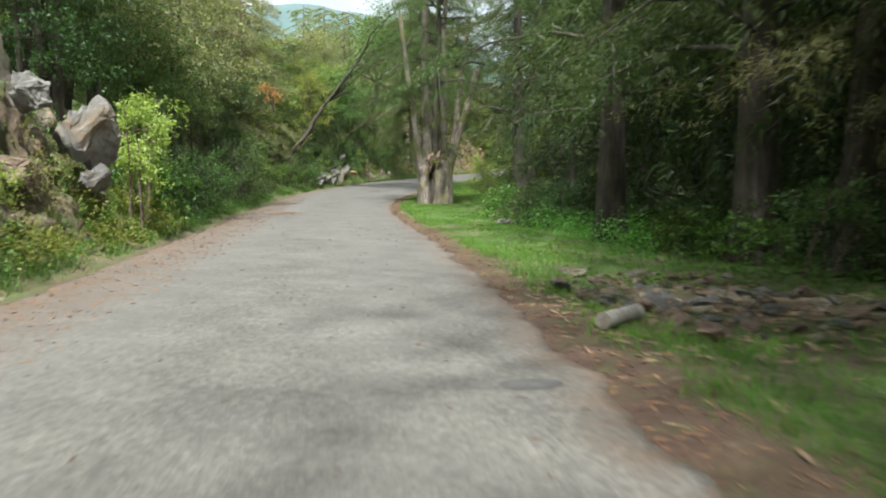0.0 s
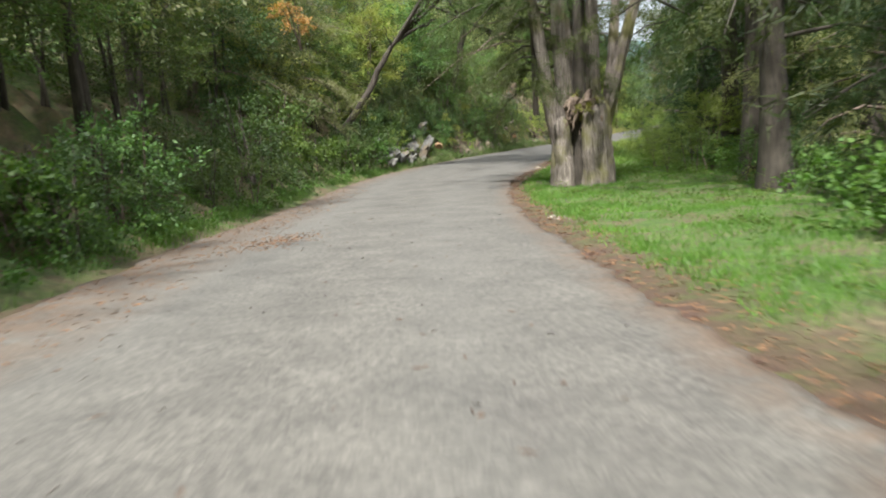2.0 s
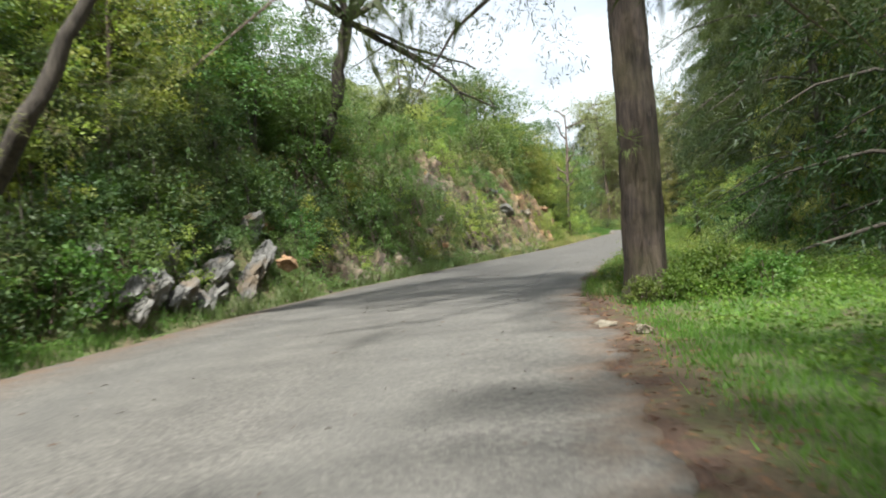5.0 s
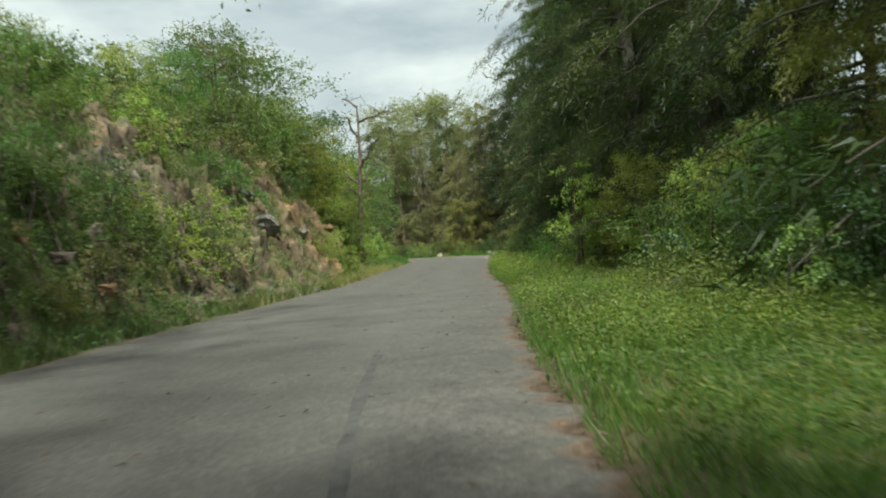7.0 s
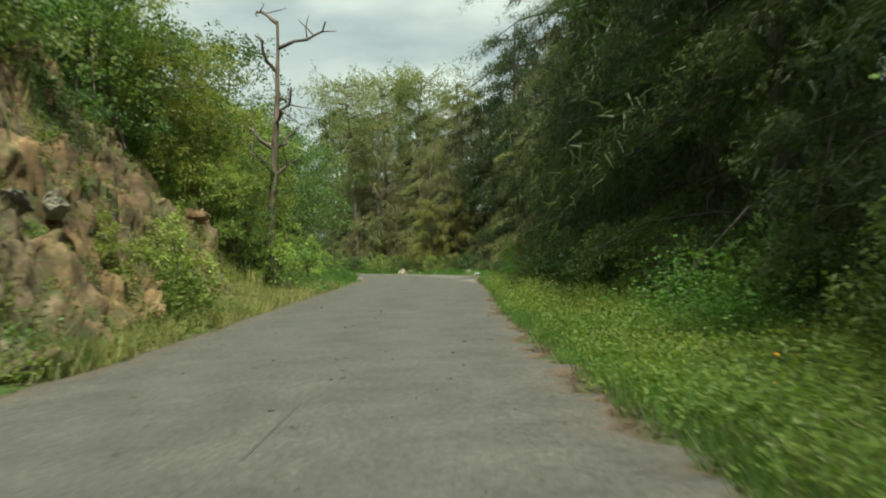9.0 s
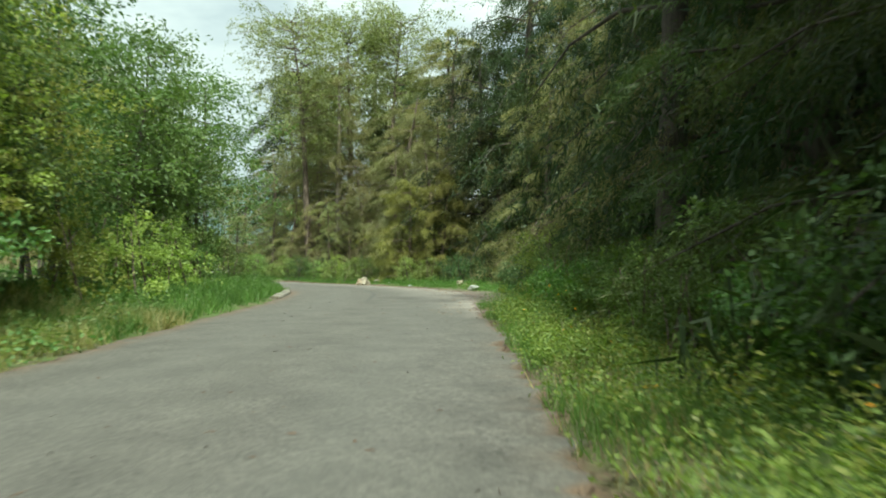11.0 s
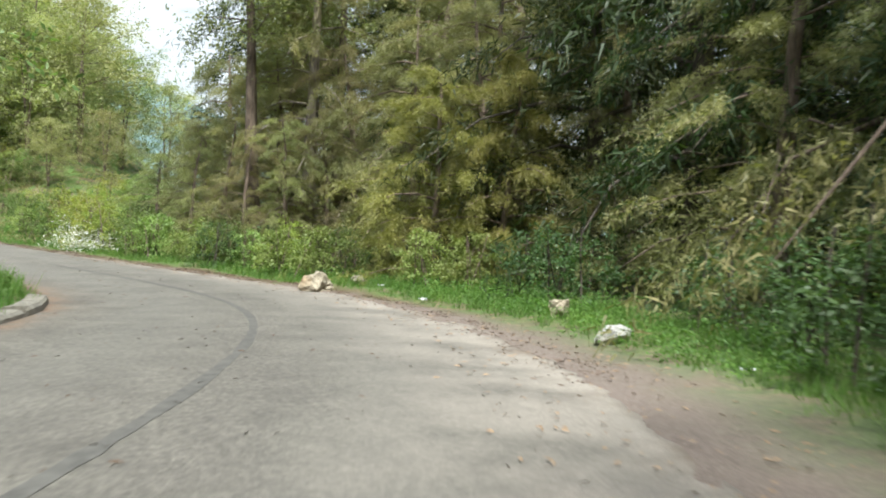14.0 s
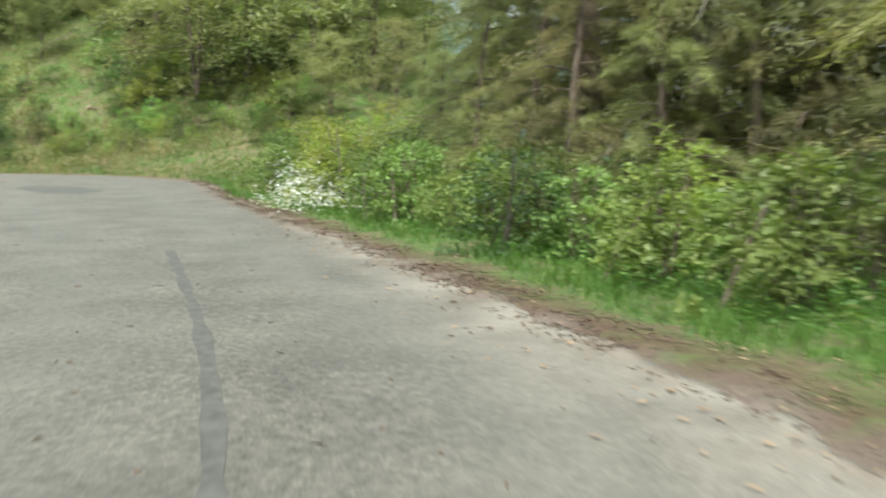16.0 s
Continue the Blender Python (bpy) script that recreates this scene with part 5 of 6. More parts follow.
# the far hillside past the bend
for i in range(120):
    x, y = rng.uniform(-14, 22), rng.uniform(172.0, 184)
    plant(("shrub_olive", "shrub_a", "shrub_grey", "shrub_b", "shrub_olive")[rng.integers(5)], x, y, rng.uniform(0.45, 1.1))
for i in range(110):
    x, y = rng.uniform(-28, 27), rng.uniform(171, 206)
    if y < 174 + (x > 20) * 2:
        continue
    kind = ("shrub_a", "shrub_c", "shrub_olive", "shrub_b", "far_a", "far_c", "far_c", "far_c")[rng.integers(4) + (4 if y > 181 and rng.uniform() < 0.75 else 0)]
    plant(kind, x, y, rng.uniform(0.9, 1.9) if kind.startswith("shrub") else rng.uniform(0.55, 1.0))
for x, y, k, sc in [(22.0, 177.0, "far_c", 1.6), (24.5, 179.0, "far_c", 1.9), (18.0, 178.0, "far_a", 1.7), (15.5, 176.5, "far_c", 1.7), (21.0, 180.0, "far_c", 2.0), (27.5, 181.0, "far_a", 1.3), (30.5, 183.0, "far_c", 1.35), (33.5, 184.0, "far_c", 1.1), (13.0, 182.0, "far_c", 1.5), (20.5, 184.0, "far_c", 1.6), (26.0, 186.0, "far_c", 1.5), (8.0, 186.0, "far_c", 1.6), (23.5, 172.5, "far_c", 0.7), (26.5, 174.0, "far_c", 0.8)]:
    plant(k, x, y, sc)
for i in range(46):
    x, y = rng.uniform(20, 31), rng.uniform(158, 174)
    if nearest(np.array([x]), np.array([y]))[0][0] > 1.4:
        plant(("shrub_a", "shrub_grey", "shrub_c", "shrub_olive")[rng.integers(4)], x, y, rng.uniform(0.7, 1.3))
plant("flat_top", 16.6, 177.5, 0.42, 0.4)
plant("flat_top", 11.5, 178.0, 0.42, 2.2)
for i in range(40):
    x, y = rng.uniform(4, 22), rng.uniform(171.5, 176.5)
    if nearest(np.array([x]), np.array([y]))[0][0] > 0.9:
        plant(("shrub_olive", "shrub_a", "shrub_grey", "shrub_c")[rng.integers(4)], x, y, rng.uniform(0.4, 0.9))
for i in range(46):
    x, y = rng.uniform(-22, 17), rng.uniform(183, 212)
    plant(("far_a", "far_c", "far_c", "old_crown_b")[rng.integers(4)], x, y, rng.uniform(1.1, 1.7))
for i in range(16):
    x, y = rng.uniform(-30, 26), rng.uniform(205, 232)
    plant(("far_a", "far_c", "far_c")[rng.integers(3)], x, y, rng.uniform(1.1, 1.8))



def gnarled(rng, start, end, n, wob, r0, r1):
    return wavy(rng, start, end, n, wob), np.linspace(r0, r1, n) * rng.uniform(0.9, 1.12, n)


def build_dead_tree(x, y, top):
    r = np.random.default_rng(41)
    z0 = gz(x, y)
    h = top - z0
    ob = thing("dead_tree", "dead grey tree with bare broken branches", "tree")
    ob.location = (x, y, z0 - 0.2)
    trunk = gnarled(r, (0, 0, 0), (0.5, 0.2, h), 12, 0.07, 0.2, 0.05)
    v, f = tubes([trunk], 8)
    part("trunk", mesh_of("trunk", v, f, BARK, True), ob)
    for i in range(9):
        k = 5 + i % 7
        p = trunk[0][k]
        a = i * 2.4
        ln = r.uniform(0.9, 2.2)
        q = p + np.array([np.cos(a) * ln, np.sin(a) * ln, r.uniform(0.1, 0.9) * ln])
        limb = gnarled(r, p, q, 7, 0.2, 0.085, 0.03)
        twigs = [limb]
        for j in range(3):
            s = limb[0][3 + j]
            twigs.append(gnarled(r, s, s + r.normal(0, 0.45, 3) + [0, 0, 0.25], 5, 0.06, 0.03, 0.01))
        v, f = tubes(twigs, 5)
        part("branch", mesh_of("branch", v, f, BARK, True), ob)


def shade_crown(r, ob, fork, goals, clumps):
    """Long limbs whose leaf clumps spread high over the road; added, unseen, to shade it."""
    cen, way = [], []
    for goal in goals:
        main = gnarled(r, fork, goal, 10, 0.16, 0.12, 0.03)
        v, f = tubes([main], 6)
        part("limb", mesh_of("limb", v, f, BARK_DARK, True), ob)
        for m in range(clumps):
            c = main[0][r.integers(6, 10)] + r.normal(0, 1, 3) * (1.2, 1.2, 0.5)
            cen.append(c + r.normal(0, 0.4, (30, 3)))
            way.append(r.normal(0, 1, (30, 3)) + [0, 0, -0.5])
        for m in range(26):
            c = main[0][r.integers(2, 8)] + r.normal(0, 0.45, 3)
            cen.append(c + r.normal(0, 0.25, (24, 3)))
            way.append(r.normal(0, 1, (24, 3)) + [0, 0, -0.5])
    v, f = leaves(r, np.concatenate(cen), np.concatenate(way), 0.17, 0.085, 0.4)
    part("crown", mesh_of("crown", v, f, LEAF_MID), ob)


def build_leaning_tree():
    """Dark leaning tree whose limb, hung with air plants, reaches over the road."""
    r = np.random.default_rng(47)
    x, y = beside(-1, 74.0, 3.3)
    z0 = gz(x, y)
    ob = thing("leaning_tree", "dark leaning tree with air plants on its limbs", "tree")
    ob.location = (x, y, z0 - 0.3)
    def at(px, py, pz):
        return np.array([px - x, py - y, pz - z0 + 0.3])
    fork = at(-0.3, 73.2, 9.0)
    way_up = np.array([(0, 0, 0), at(-1.5, 74.0, max(z0 + 0.6, 5.0)), at(-0.95, 73.5, 6.2), at(-0.75, 73.3, 7.3), fork])
    way_up = np.c_[[np.interp(np.linspace(0, 4, 13), np.arange(5), way_up[:, k]) for k in range(3)]].T + r.normal(0, 0.035, (13, 3))
    trunk = (way_up, np.linspace(0.27, 0.20, 13) * r.uniform(0.88, 1.15, 13))
    v, f = tubes([trunk], 9)
    part("trunk", mesh_of("trunk", v, f, BARK_DARK, True), ob)
    cen, way, tuft = [], [], []
    for goal, r0 in ((at(2.9, 75.6, 7.4), 0.12), (at(5.0, 76.4, 6.0), 0.10), (at(4.2, 75.2, 7.2), 0.08), (at(-0.8, 72.5, 11.5), 0.15), (at(-3.0, 71.5, 10.5), 0.12), (at(-1.6, 69.5, 9.8), 0.10)):
        main = gnarled(r, fork, goal, 10, 0.16, r0, 0.03)
        wood = [main]
        for j in range(9):
            s = main[0][r.integers(3, 10)]
            e = s + r.normal(0, 0.6, 3) + [0.15, 0.25, -0.15]
            wood.append(gnarled(r, s, e, 6, 0.07, 0.035, 0.008))
            if j % 3 == 0:
                tuft.append(s + r.normal(0, 0.05, (26, 3)))
            if j % 2:
                cen.append(e + r.normal(0, 0.22, (34, 3)))
                way.append(r.normal(0, 1, (34, 3)) + [0, 0, -0.5])
        v, f = tubes(wood, 5)
        part("limb", mesh_of("limb", v, f, BARK_DARK, True), ob)
    v, f = leaves(r, np.concatenate(cen), np.concatenate(way), 0.15, 0.06, 0.4)
    part("foliage", mesh_of("foliage", v, f, LEAF_DARK), ob)
    # added crown above the view, there to shade the asphalt below
    shade_crown(r, ob, fork, [at(1.5, 66.5, 13.0), at(4.5, 70.0, 13.4), at(7.0, 76.0, 14.0), at(2.5, 74.5, 14.0), at(4.0, 66.0, 13.4)], 34)
    t = np.concatenate(tuft)
    v, f = leaves(r, t, r.normal(0, 1, t.shape), 0.3, 0.022, 0.4)
    part("air_plant", mesh_of("air_plant", v, f, LEAF_DARK), ob, "spiky dark air plants")


def build_bent_tree():
    r = np.random.default_rng(53)
    x, y = beside(-1, 60.0, 4.0)
    z0 = gz(x, y)
    ob = thing("bent_tree", "dark bent tree leaning out of the bank", "tree")
    ob.location = (x, y, z0 - 0.2)
    way_up = np.array([(x, y, z0), (-5.84, 60, 3.9), (-5.05, 60.1, 5.2), (-4.25, 60, 6.5), (-3.2, 60, 7.1), (-2.1, 60.2, 7.6)]) - [x, y, z0 - 0.2]
    pts = np.c_[[np.interp(np.linspace(0, 5, 16), np.arange(6), way_up[:, k]) for k in range(3)]].T + r.normal(0, 0.04, (16, 3))
    v, f = tubes([(pts, np.linspace(0.2, 0.05, 16) * r.uniform(0.9, 1.15, 16))], 8)
    part("trunk", mesh_of("trunk", v, f, BARK_DARK, True), ob)
    for i in range(6):
        p = pts[9 + i]
        limb = gnarled(r, p, p + np.array([r.normal(0.2, 0.6), r.normal(0, 0.6), r.uniform(0.4, 1.4)]), 6, 0.1, 0.05, 0.012)
        v, f = tubes([limb], 5)
        part("branch", mesh_of("branch", v, f, BARK_DARK, True), ob)
    # limb ends lie above the view; this crown is added for road shade
    goals = [np.array(g) - [x, y, z0 - 0.2] for g in ((0.8, 59.5, 13.2), (1.8, 61.5, 13.4), (3.8, 64.0, 13.6), (1.0, 63.0, 13.2), (1.5, 57.0, 13.6))]
    shade_crown(r, ob, pts[10], goals, 34)


build_bent_tree()
build_dead_tree(16.4, 109.8, 10.6)
for x, y, s in ((13.4, 108.4, 0.8), (14.9, 110.3, 0.75), (16.0, 112.4, 0.7)):
    plant("tree_c", x, y, s)
build_leaning_tree()

# ---- rocks ----
def rock_mesh(seed, material, points=16, squash=(1, 0.8, 0.7), rough=0.075):
    r = np.random.default_rng(seed)
    bm = bmesh.new()
    for p in unit(r.normal(0, 1, (points, 3))) * r.uniform(0.8, 1.05, (points, 1)) * np.array(squash) * 0.5:
        bm.verts.new(p)
    bmesh.ops.convex_hull(bm, input=bm.verts)
    bmesh.ops.delete(bm, geom=[v for v in bm.verts if not v.link_faces], context="VERTS")
    bmesh.ops.subdivide_edges(bm, edges=bm.edges, cuts=5, use_grid_fill=True)
    for v in bm.verts:
        v.co += noise.noise_vector(v.co * 3.1 + Vector((seed, 0, 0))) * rough * 1.6 + noise.noise_vector(v.co * 9 + Vector((seed, 3, 0))) * rough * 0.7 + noise.noise_vector(v.co * 22 + Vector((seed, 5, 0))) * rough * 0.3
    me = bpy.data.meshes.new("rock")
    bm.to_mesh(me)
    bm.free()
    me.materials.append(material)
    return me


ROCKS = {k: [rock_mesh(10 * i + j, m, 14 + 2 * j, q) for j, q in enumerate(((1, 0.8, 0.7), (1, 0.6, 0.9), (0.9, 0.9, 0.6), (1.1, 0.5, 0.7)))]
         for i, (k, m) in enumerate((("grey", ROCK_GREY), ("orange", ROCK_ORANGE), ("pale", ROCK_PALE), ("brown", ROCK_BROWN)))}
ROCK_LABEL = {"grey": "weathered grey limestone rock with cracks", "orange": "rusty orange rock in the cut bank", "pale": "pale broken limestone rock", "brown": "brown earthy rock in the cut bank"}


def rock(kind, x, y, size, variant=0, turn=(0, 0, 0), sink=0.3, stretch=(1, 1, 1), z=None, name="rock", label="", group=""):
    ob = thing(name, label or ROCK_LABEL[kind], "rock", group, data=ROCKS[kind][variant % 4])
    ob.location = (x, y, (gz(x, y) if z is None else z) + size * stretch[2] * 0.35 * (1 - 2 * sink))
    ob.rotation_euler = turn
    ob.scale = (size * stretch[0], size * stretch[1], size * stretch[2])
    return ob


def cells(x, y, seed):
    """Nearest jittered cell: a random value for it and the height of its tilted face."""
    best, val, tilt = np.full(x.shape, 9.0), np.zeros(x.shape), np.zeros(x.shape)
    ix, iy = np.floor(x), np.floor(y)
    for dx in (-1, 0, 1):
        for dy in (-1, 0, 1):
            cx, cy = ix + dx, iy + dy
            h1 = np.mod(np.sin(cx * 127.1 + cy * 311.7 + seed) * 43758.5453, 1)
            h2 = np.mod(np.sin(cx * 269.5 + cy * 183.3 + seed) * 43758.5453, 1)
            h3 = np.mod(np.sin(cx * 419.2 + cy * 371.9 + seed) * 43758.5453, 1)
            d = np.hypot(cx + h1 - x, cy + h2 - y)
            near = d < best
            lean = (h2 + h3 - 1) * (cx + h1 - x) * 1.6 + (h1 - 0.75) * (cy + h2 - y) * 1.6
            best, val, tilt = np.where(near, d, best), np.where(near, h3, val), np.where(near, lean, tilt)
    return val, tilt


def build_rock_face(s0, s1, place, amount, high, rusty, foot, label):
    """Blocky broken rock showing through the growth of the cut bank."""
    ss = np.arange(s0, s1, 0.065)
    dd = np.arange(0.45, 5.2, 0.065)
    k = np.arange(s0 - 1, s1 + 1.5, 0.5)
    base = np.array([beside(-1, s, 0.0) for s in k])
    nrm = np.array([beside(-1, s, 1.0) for s in k]) - base
    bx, by = (np.interp(ss, k, base[:, j]) for j in (0, 1))
    nx, ny = (np.convolve(np.pad(np.interp(ss, k, nrm[:, j]), 20, "edge"), np.ones(41) / 41, "valid") for j in (0, 1))
    S, D = np.meshgrid(ss, dd, indexing="ij")
    X, Y = bx[:, None] + nx[:, None] * D, by[:, None] + ny[:, None] * D
    Z = ground_z(X.ravel(), Y.ravel()).reshape(X.shape)
    warp = (fnoise(S * 0.8, D * 0.8, 3) - 0.5) * 1.2
    v1, d1 = cells(S * 1.1 + warp, D * 1.7 + S * 0.35, 1.0)
    v2, d2 = cells(S * 2.9 + warp * 3, D * 4.0 + S * 0.8, 5.0)
    v3, d3 = cells(S * 6.0 + warp * 4, D * 7.0 + S, 9.0)
    out = 0.18 * v1 + 0.20 * v2 + 0.16 * v3 + 0.12 * d1 + 0.17 * d2 + 0.15 * d3 + (fnoise(S * 4, D * 4, 29) - 0.5) * 0.2 + (fnoise(S * 10, D * 10, 31) - 0.5) * 0.22 - 0.02
    where = np.interp(S, place, amount)
    where = where + (fnoise(S * 0.6, D * 0.9, 17) - 0.5) * 1.7 - 0.7 * np.clip(D - np.interp(S, place, high), 0, 3) - 0.7 * np.clip(np.interp(S, *foot) - D, 0, 2)
    out = out * 0.85 + np.minimum(where, 0.10) - 0.12
    X, Y, Z = X - nx[:, None] * out * 0.75, Y - ny[:, None] * out * 0.75, Z + out * 0.55
    n, m = S.shape
    i = (np.arange(n - 1)[:, None] * m + np.arange(m - 1)[None]).ravel()
    show = out.ravel() > -0.35
    f = np.stack([i, i + m, i + m + 1, i + 1], 1)
    f = f[show[f].any(1)]
    me = mesh_of("rock_face", np.stack([X, Y, Z], -1).reshape(-1, 3), f, ROCK_FACE)
    at = me.attributes.new("cover", "FLOAT_COLOR", "POINT")
    rust = np.clip(np.interp(S, place, rusty) + (fnoise(S * 0.5, D * 0.5, 23) - 0.5) * 1.1, 0, 1)
    at.data.foreach_set("color", np.stack([rust, v2 * 0.6 + v1 * 0.4, v3, np.ones_like(v1)], -1).reshape(-1, 4).astype(np.float32).ravel())
    thing("rock_face", label, "rock face", kind="structure", data=me)


build_rock_face(64.0, 110.0, [64, 67, 72, 79, 83, 87, 91, 95, 101, 105, 110], [-0.4, -0.22, -0.2, -0.24, -0.12, 0.02, 0.1, 0.14, 0.2, 0.12, -0.4],
                [1.9, 2.2, 2.5, 2.6, 3.2, 3.8, 4.0, 4.4, 4.6, 4.0, 1.5], [0.12, 0.15, 0.2, 0.2, 0.2, 0.3, 0.6, 0.95, 0.9, 0.6, 0.3], ([86, 92, 97, 103], [0.8, 0.8, 2.0, 2.5]), "broken grey brown and rusty orange rock face of the road cut")
build_rock_face(8.5, 21.0, [8.5, 10, 12, 18.5, 20, 21], [-0.5, -0.12, 0.04, 0.10, -0.1, -0.6], [3.0, 3.4, 4.0, 4.2, 3.5, 3.0], [0.1, 0.12, 0.2, 0.15, 0.1, 0.1], ([8, 21], [2.3, 2.3]), "rough brown and grey rock face above the ditch")
boulder = rock("pale", 32.45, 137.35, 0.8, 0, (0.0, 0.0, 0.5), 0.16, (1.15, 0.95, 0.85), name="boulder", label="pale cream limestone boulder at the edge of the asphalt")
boulder.data = rock_mesh(77, ROCK_PALE, 19, (1, 0.85, 0.82), 0.075)
rock("pale", 34.0, 139.6, 0.58, 2, (0, 0, 1.2), 0.1, (1, 1, 0.8), name="boulder", label="pale flat limestone boulder in the grass")
rock("pale", 35.3, 131.5, 0.5, 1, (0.2, 0, 2.0), 0.1, name="boulder", label="white and orange limestone boulder in the grass")
rock("pale", 34.75, 129.1, 0.62, 3, (0, 0, 0.6), 0.15, (1.3, 0.9, 0.6), name="boulder", label="long white grey boulder lying in the grass").data = rock_mesh(79, ROCK_WHITE, 22, (1.3, 0.8, 0.85), 0.05)
rock("grey", -6.6, 18.0, 2.0, 0, (0.1, 0.12, 0.9), 0.2, (0.8, 0.8, 1.5), z=2.9, name="rock_outcrop", label="tall grey limestone outcrop on the bank")
rock("grey", -6.3, 17.4, 1.3, 0, (0.3, 0.1, 1.3), 0.2, (0.8, 0.8, 1.0), z=2.4, name="rock_outcrop", label="grey limestone outcrop with brown stains")
for i, (k, x, y, s, z) in enumerate([("brown", -6.8, 14.8, 1.0, 2.9), ("grey", -7.0, 16.4, 1.1, 4.4), ("brown", -7.0, 19.2, 1.0, 2.4)]):
    rock(k, x, y, s, i, (0.4 * i, 0.3 * i, 1.1 * i), 0.3, z=z, name="rock_outcrop")
for i in range(30):
    y = 61.4 + 6.0 * i / 29 + rng.uniform(-0.25, 0.25)
    px, py = beside(-1, y, rng.uniform(1.2, 2.2))
    rock("grey", px, py, rng.uniform(1.2, 1.75), i, (rng.uniform(-0.25, 0.25), rng.uniform(0.55, 0.85), rng.uniform(0.5, 0.9)), 0.3, (0.36, 0.9, 1.1), name="rock_outcrop", label="leaning grey limestone slab in the cut bank")
for i in range(26):
    y = rng.uniform(80, 101)
    d = rng.uniform(1.2, 4.8)
    px, py = beside(-1, y, d)
    kind = ("orange", "brown", "brown", "orange")[rng.integers(4)] if y > 91 else ("grey", "brown", "grey")[rng.integers(3)]
    rock(kind, px, py, rng.uniform(0.3, 0.75), int(rng.integers(4)), tuple(rng.uniform(-0.6, 0.6, 3) * (1, 1, 5)), 0.46, (1, 0.8, 1), name="rock_outcrop", group="rock faces of the cut bank")
for i, (k, x, y, s) in enumerate([("orange", 0.3, 74.9, 0.6), ("orange", 1.6, 78.9, 0.55), ("orange", 0.9, 77.4, 0.5), ("grey", 7.2, 91.2, 1.0), ("grey", 7.9, 92.3, 0.8), ("grey", 6.5, 89.9, 0.6), ("orange", 9.6, 96.6, 0.7), ("orange", 10.4, 98.0, 0.6), ("orange", 9.2, 95.4, 0.6), ("pale", 10.9, 99.4, 0.4), ("orange", -3.2, 69.3, 0.9), ("brown", -2.6, 70.6, 0.8)]):
    rock(k, x, y, s * 0.8, i, (0.5 * i, 0.3, 1.7 * i), 0.48, name="rock_outcrop")
for i, (k, x, y, z, s, q) in enumerate([("grey", 7.6, 91.1, 2.55, 1.5, (1.1, 0.8, 0.8)), ("pale", 9.9, 94.8, 2.3, 0.8, (1, 0.8, 0.8)), ("grey", 9.3, 94.2, 2.3, 0.9, (1, 0.8, 0.7)), ("orange", 10.7, 97.4, 2.1, 0.9, (1, 0.8, 1)),
                                     ("orange", 10.4, 97.6, 2.9, 0.7, (1, 0.8, 1)), ("orange", 13.3, 104.5, 2.7, 0.8, (1.2, 0.8, 0.8)), ("orange", 1.75, 77.3, 2.0, 0.7, (1, 0.9, 0.8)), ("pale", 2.8, 78.8, 2.1, 0.6, (0.6, 0.8, 1.2)),
                                     ("orange", 2.9, 78.7, 1.0, 0.5, (1, 0.9, 0.8)), ("grey", 2.2, 78.3, 1.6, 0.6, (0.8, 0.8, 1.1)), ("orange", -2.4, 66.4, 1.0, 0.7, (1, 0.8, 1)), ("pale", 6.6, 89.9, 2.2, 0.5, (0.7, 0.8, 1.1))]):
    rock(k, x, y, s, i, (0.2 * i, 0.3, 1.3 * i), 0.5, q, z=z, name="rock_outcrop")
for i in range(210):
    y = rng.uniform(66, 105)
    d = rng.uniform(0.7, 5.2)
    px, py = beside(-1, y, d)
    warm = 91 < y < 101
    kind = ("orange", "brown", "orange", "brown")[rng.integers(4)] if warm else ("grey", "grey", "brown", "orange", "grey")[rng.integers(5)]
    rock(kind, px, py, rng.choice([0.14, 0.24, 0.42, 0.7, 1.0], p=[0.46, 0.34, 0.14, 0.04, 0.02]), int(rng.integers(4)), tuple(rng.uniform(-0.8, 0.8, 3) * (1, 1, 4)), 0.3, name="rock", group="stones of the cut bank")
for i in range(26):
    y = rng.uniform(66, 104)
    px, py = beside(-1, y, rng.uniform(0.15, 0.7))
    rock(("pale", "brown", "grey")[rng.integers(3)], px, py, rng.uniform(0.08, 0.26), i, tuple(rng.uniform(0, 3, 3)), 0.2, name="stone", label="small loose stone at the foot of the bank", group="stones along the foot of the bank")
for i, (x, y, s) in enumerate([(2.62, 56.1, 0.3), (2.75, 55.05, 0.34), (2.0, 23.3, 0.2), (4.3, 26.6, 0.75), (13.6, 75.6, 0.6), (-7.0, 27.3, 0.4), (-6.6, 28.3, 0.35), (-5.0, 10.4, 0.2), (-4.9, 11.4, 0.25), (-4.6, 8.6, 0.22), (9.1, 89.6, 0.55)]):
    rock("pale" if s < 0.5 else "grey", x, y, s, i, (0, 0, i * 1.3), 0.2, (1.2, 1, 0.6), name="stone", label="pale stone lying at the edge of the road")
for i in range(230):
    x, y = 3.9 + rng.normal(0, 1.25), 9.2 + rng.normal(0, 1.3)
    if x < 2.15 + 0.25 * abs(y - 9.4) or y < 6:
        continue
    rock(("brown", "grey", "pale", "brown", "grey")[rng.integers(5)], x, y, rng.choice([0.1, 0.17, 0.26, 0.36], p=[0.35, 0.35, 0.2, 0.1]), i, tuple(rng.uniform(-0.5, 0.5, 3) * (1, 1, 6)), 0.12, (1.25, 1, 0.6), name="stone", label="broken stone in the rubble heap", group="rubble stones")


for i in range(22):
    x, y = rng.uniform(2, 22), rng.uniform(171.5, 180)
    rock(("pale", "brown", "grey")[rng.integers(3)], x, y, rng.uniform(0.15, 0.5), i, tuple(rng.uniform(0, 3, 3)), 0.25, name="stone", label="stone on the far hillside", group="stones of the far hillside")


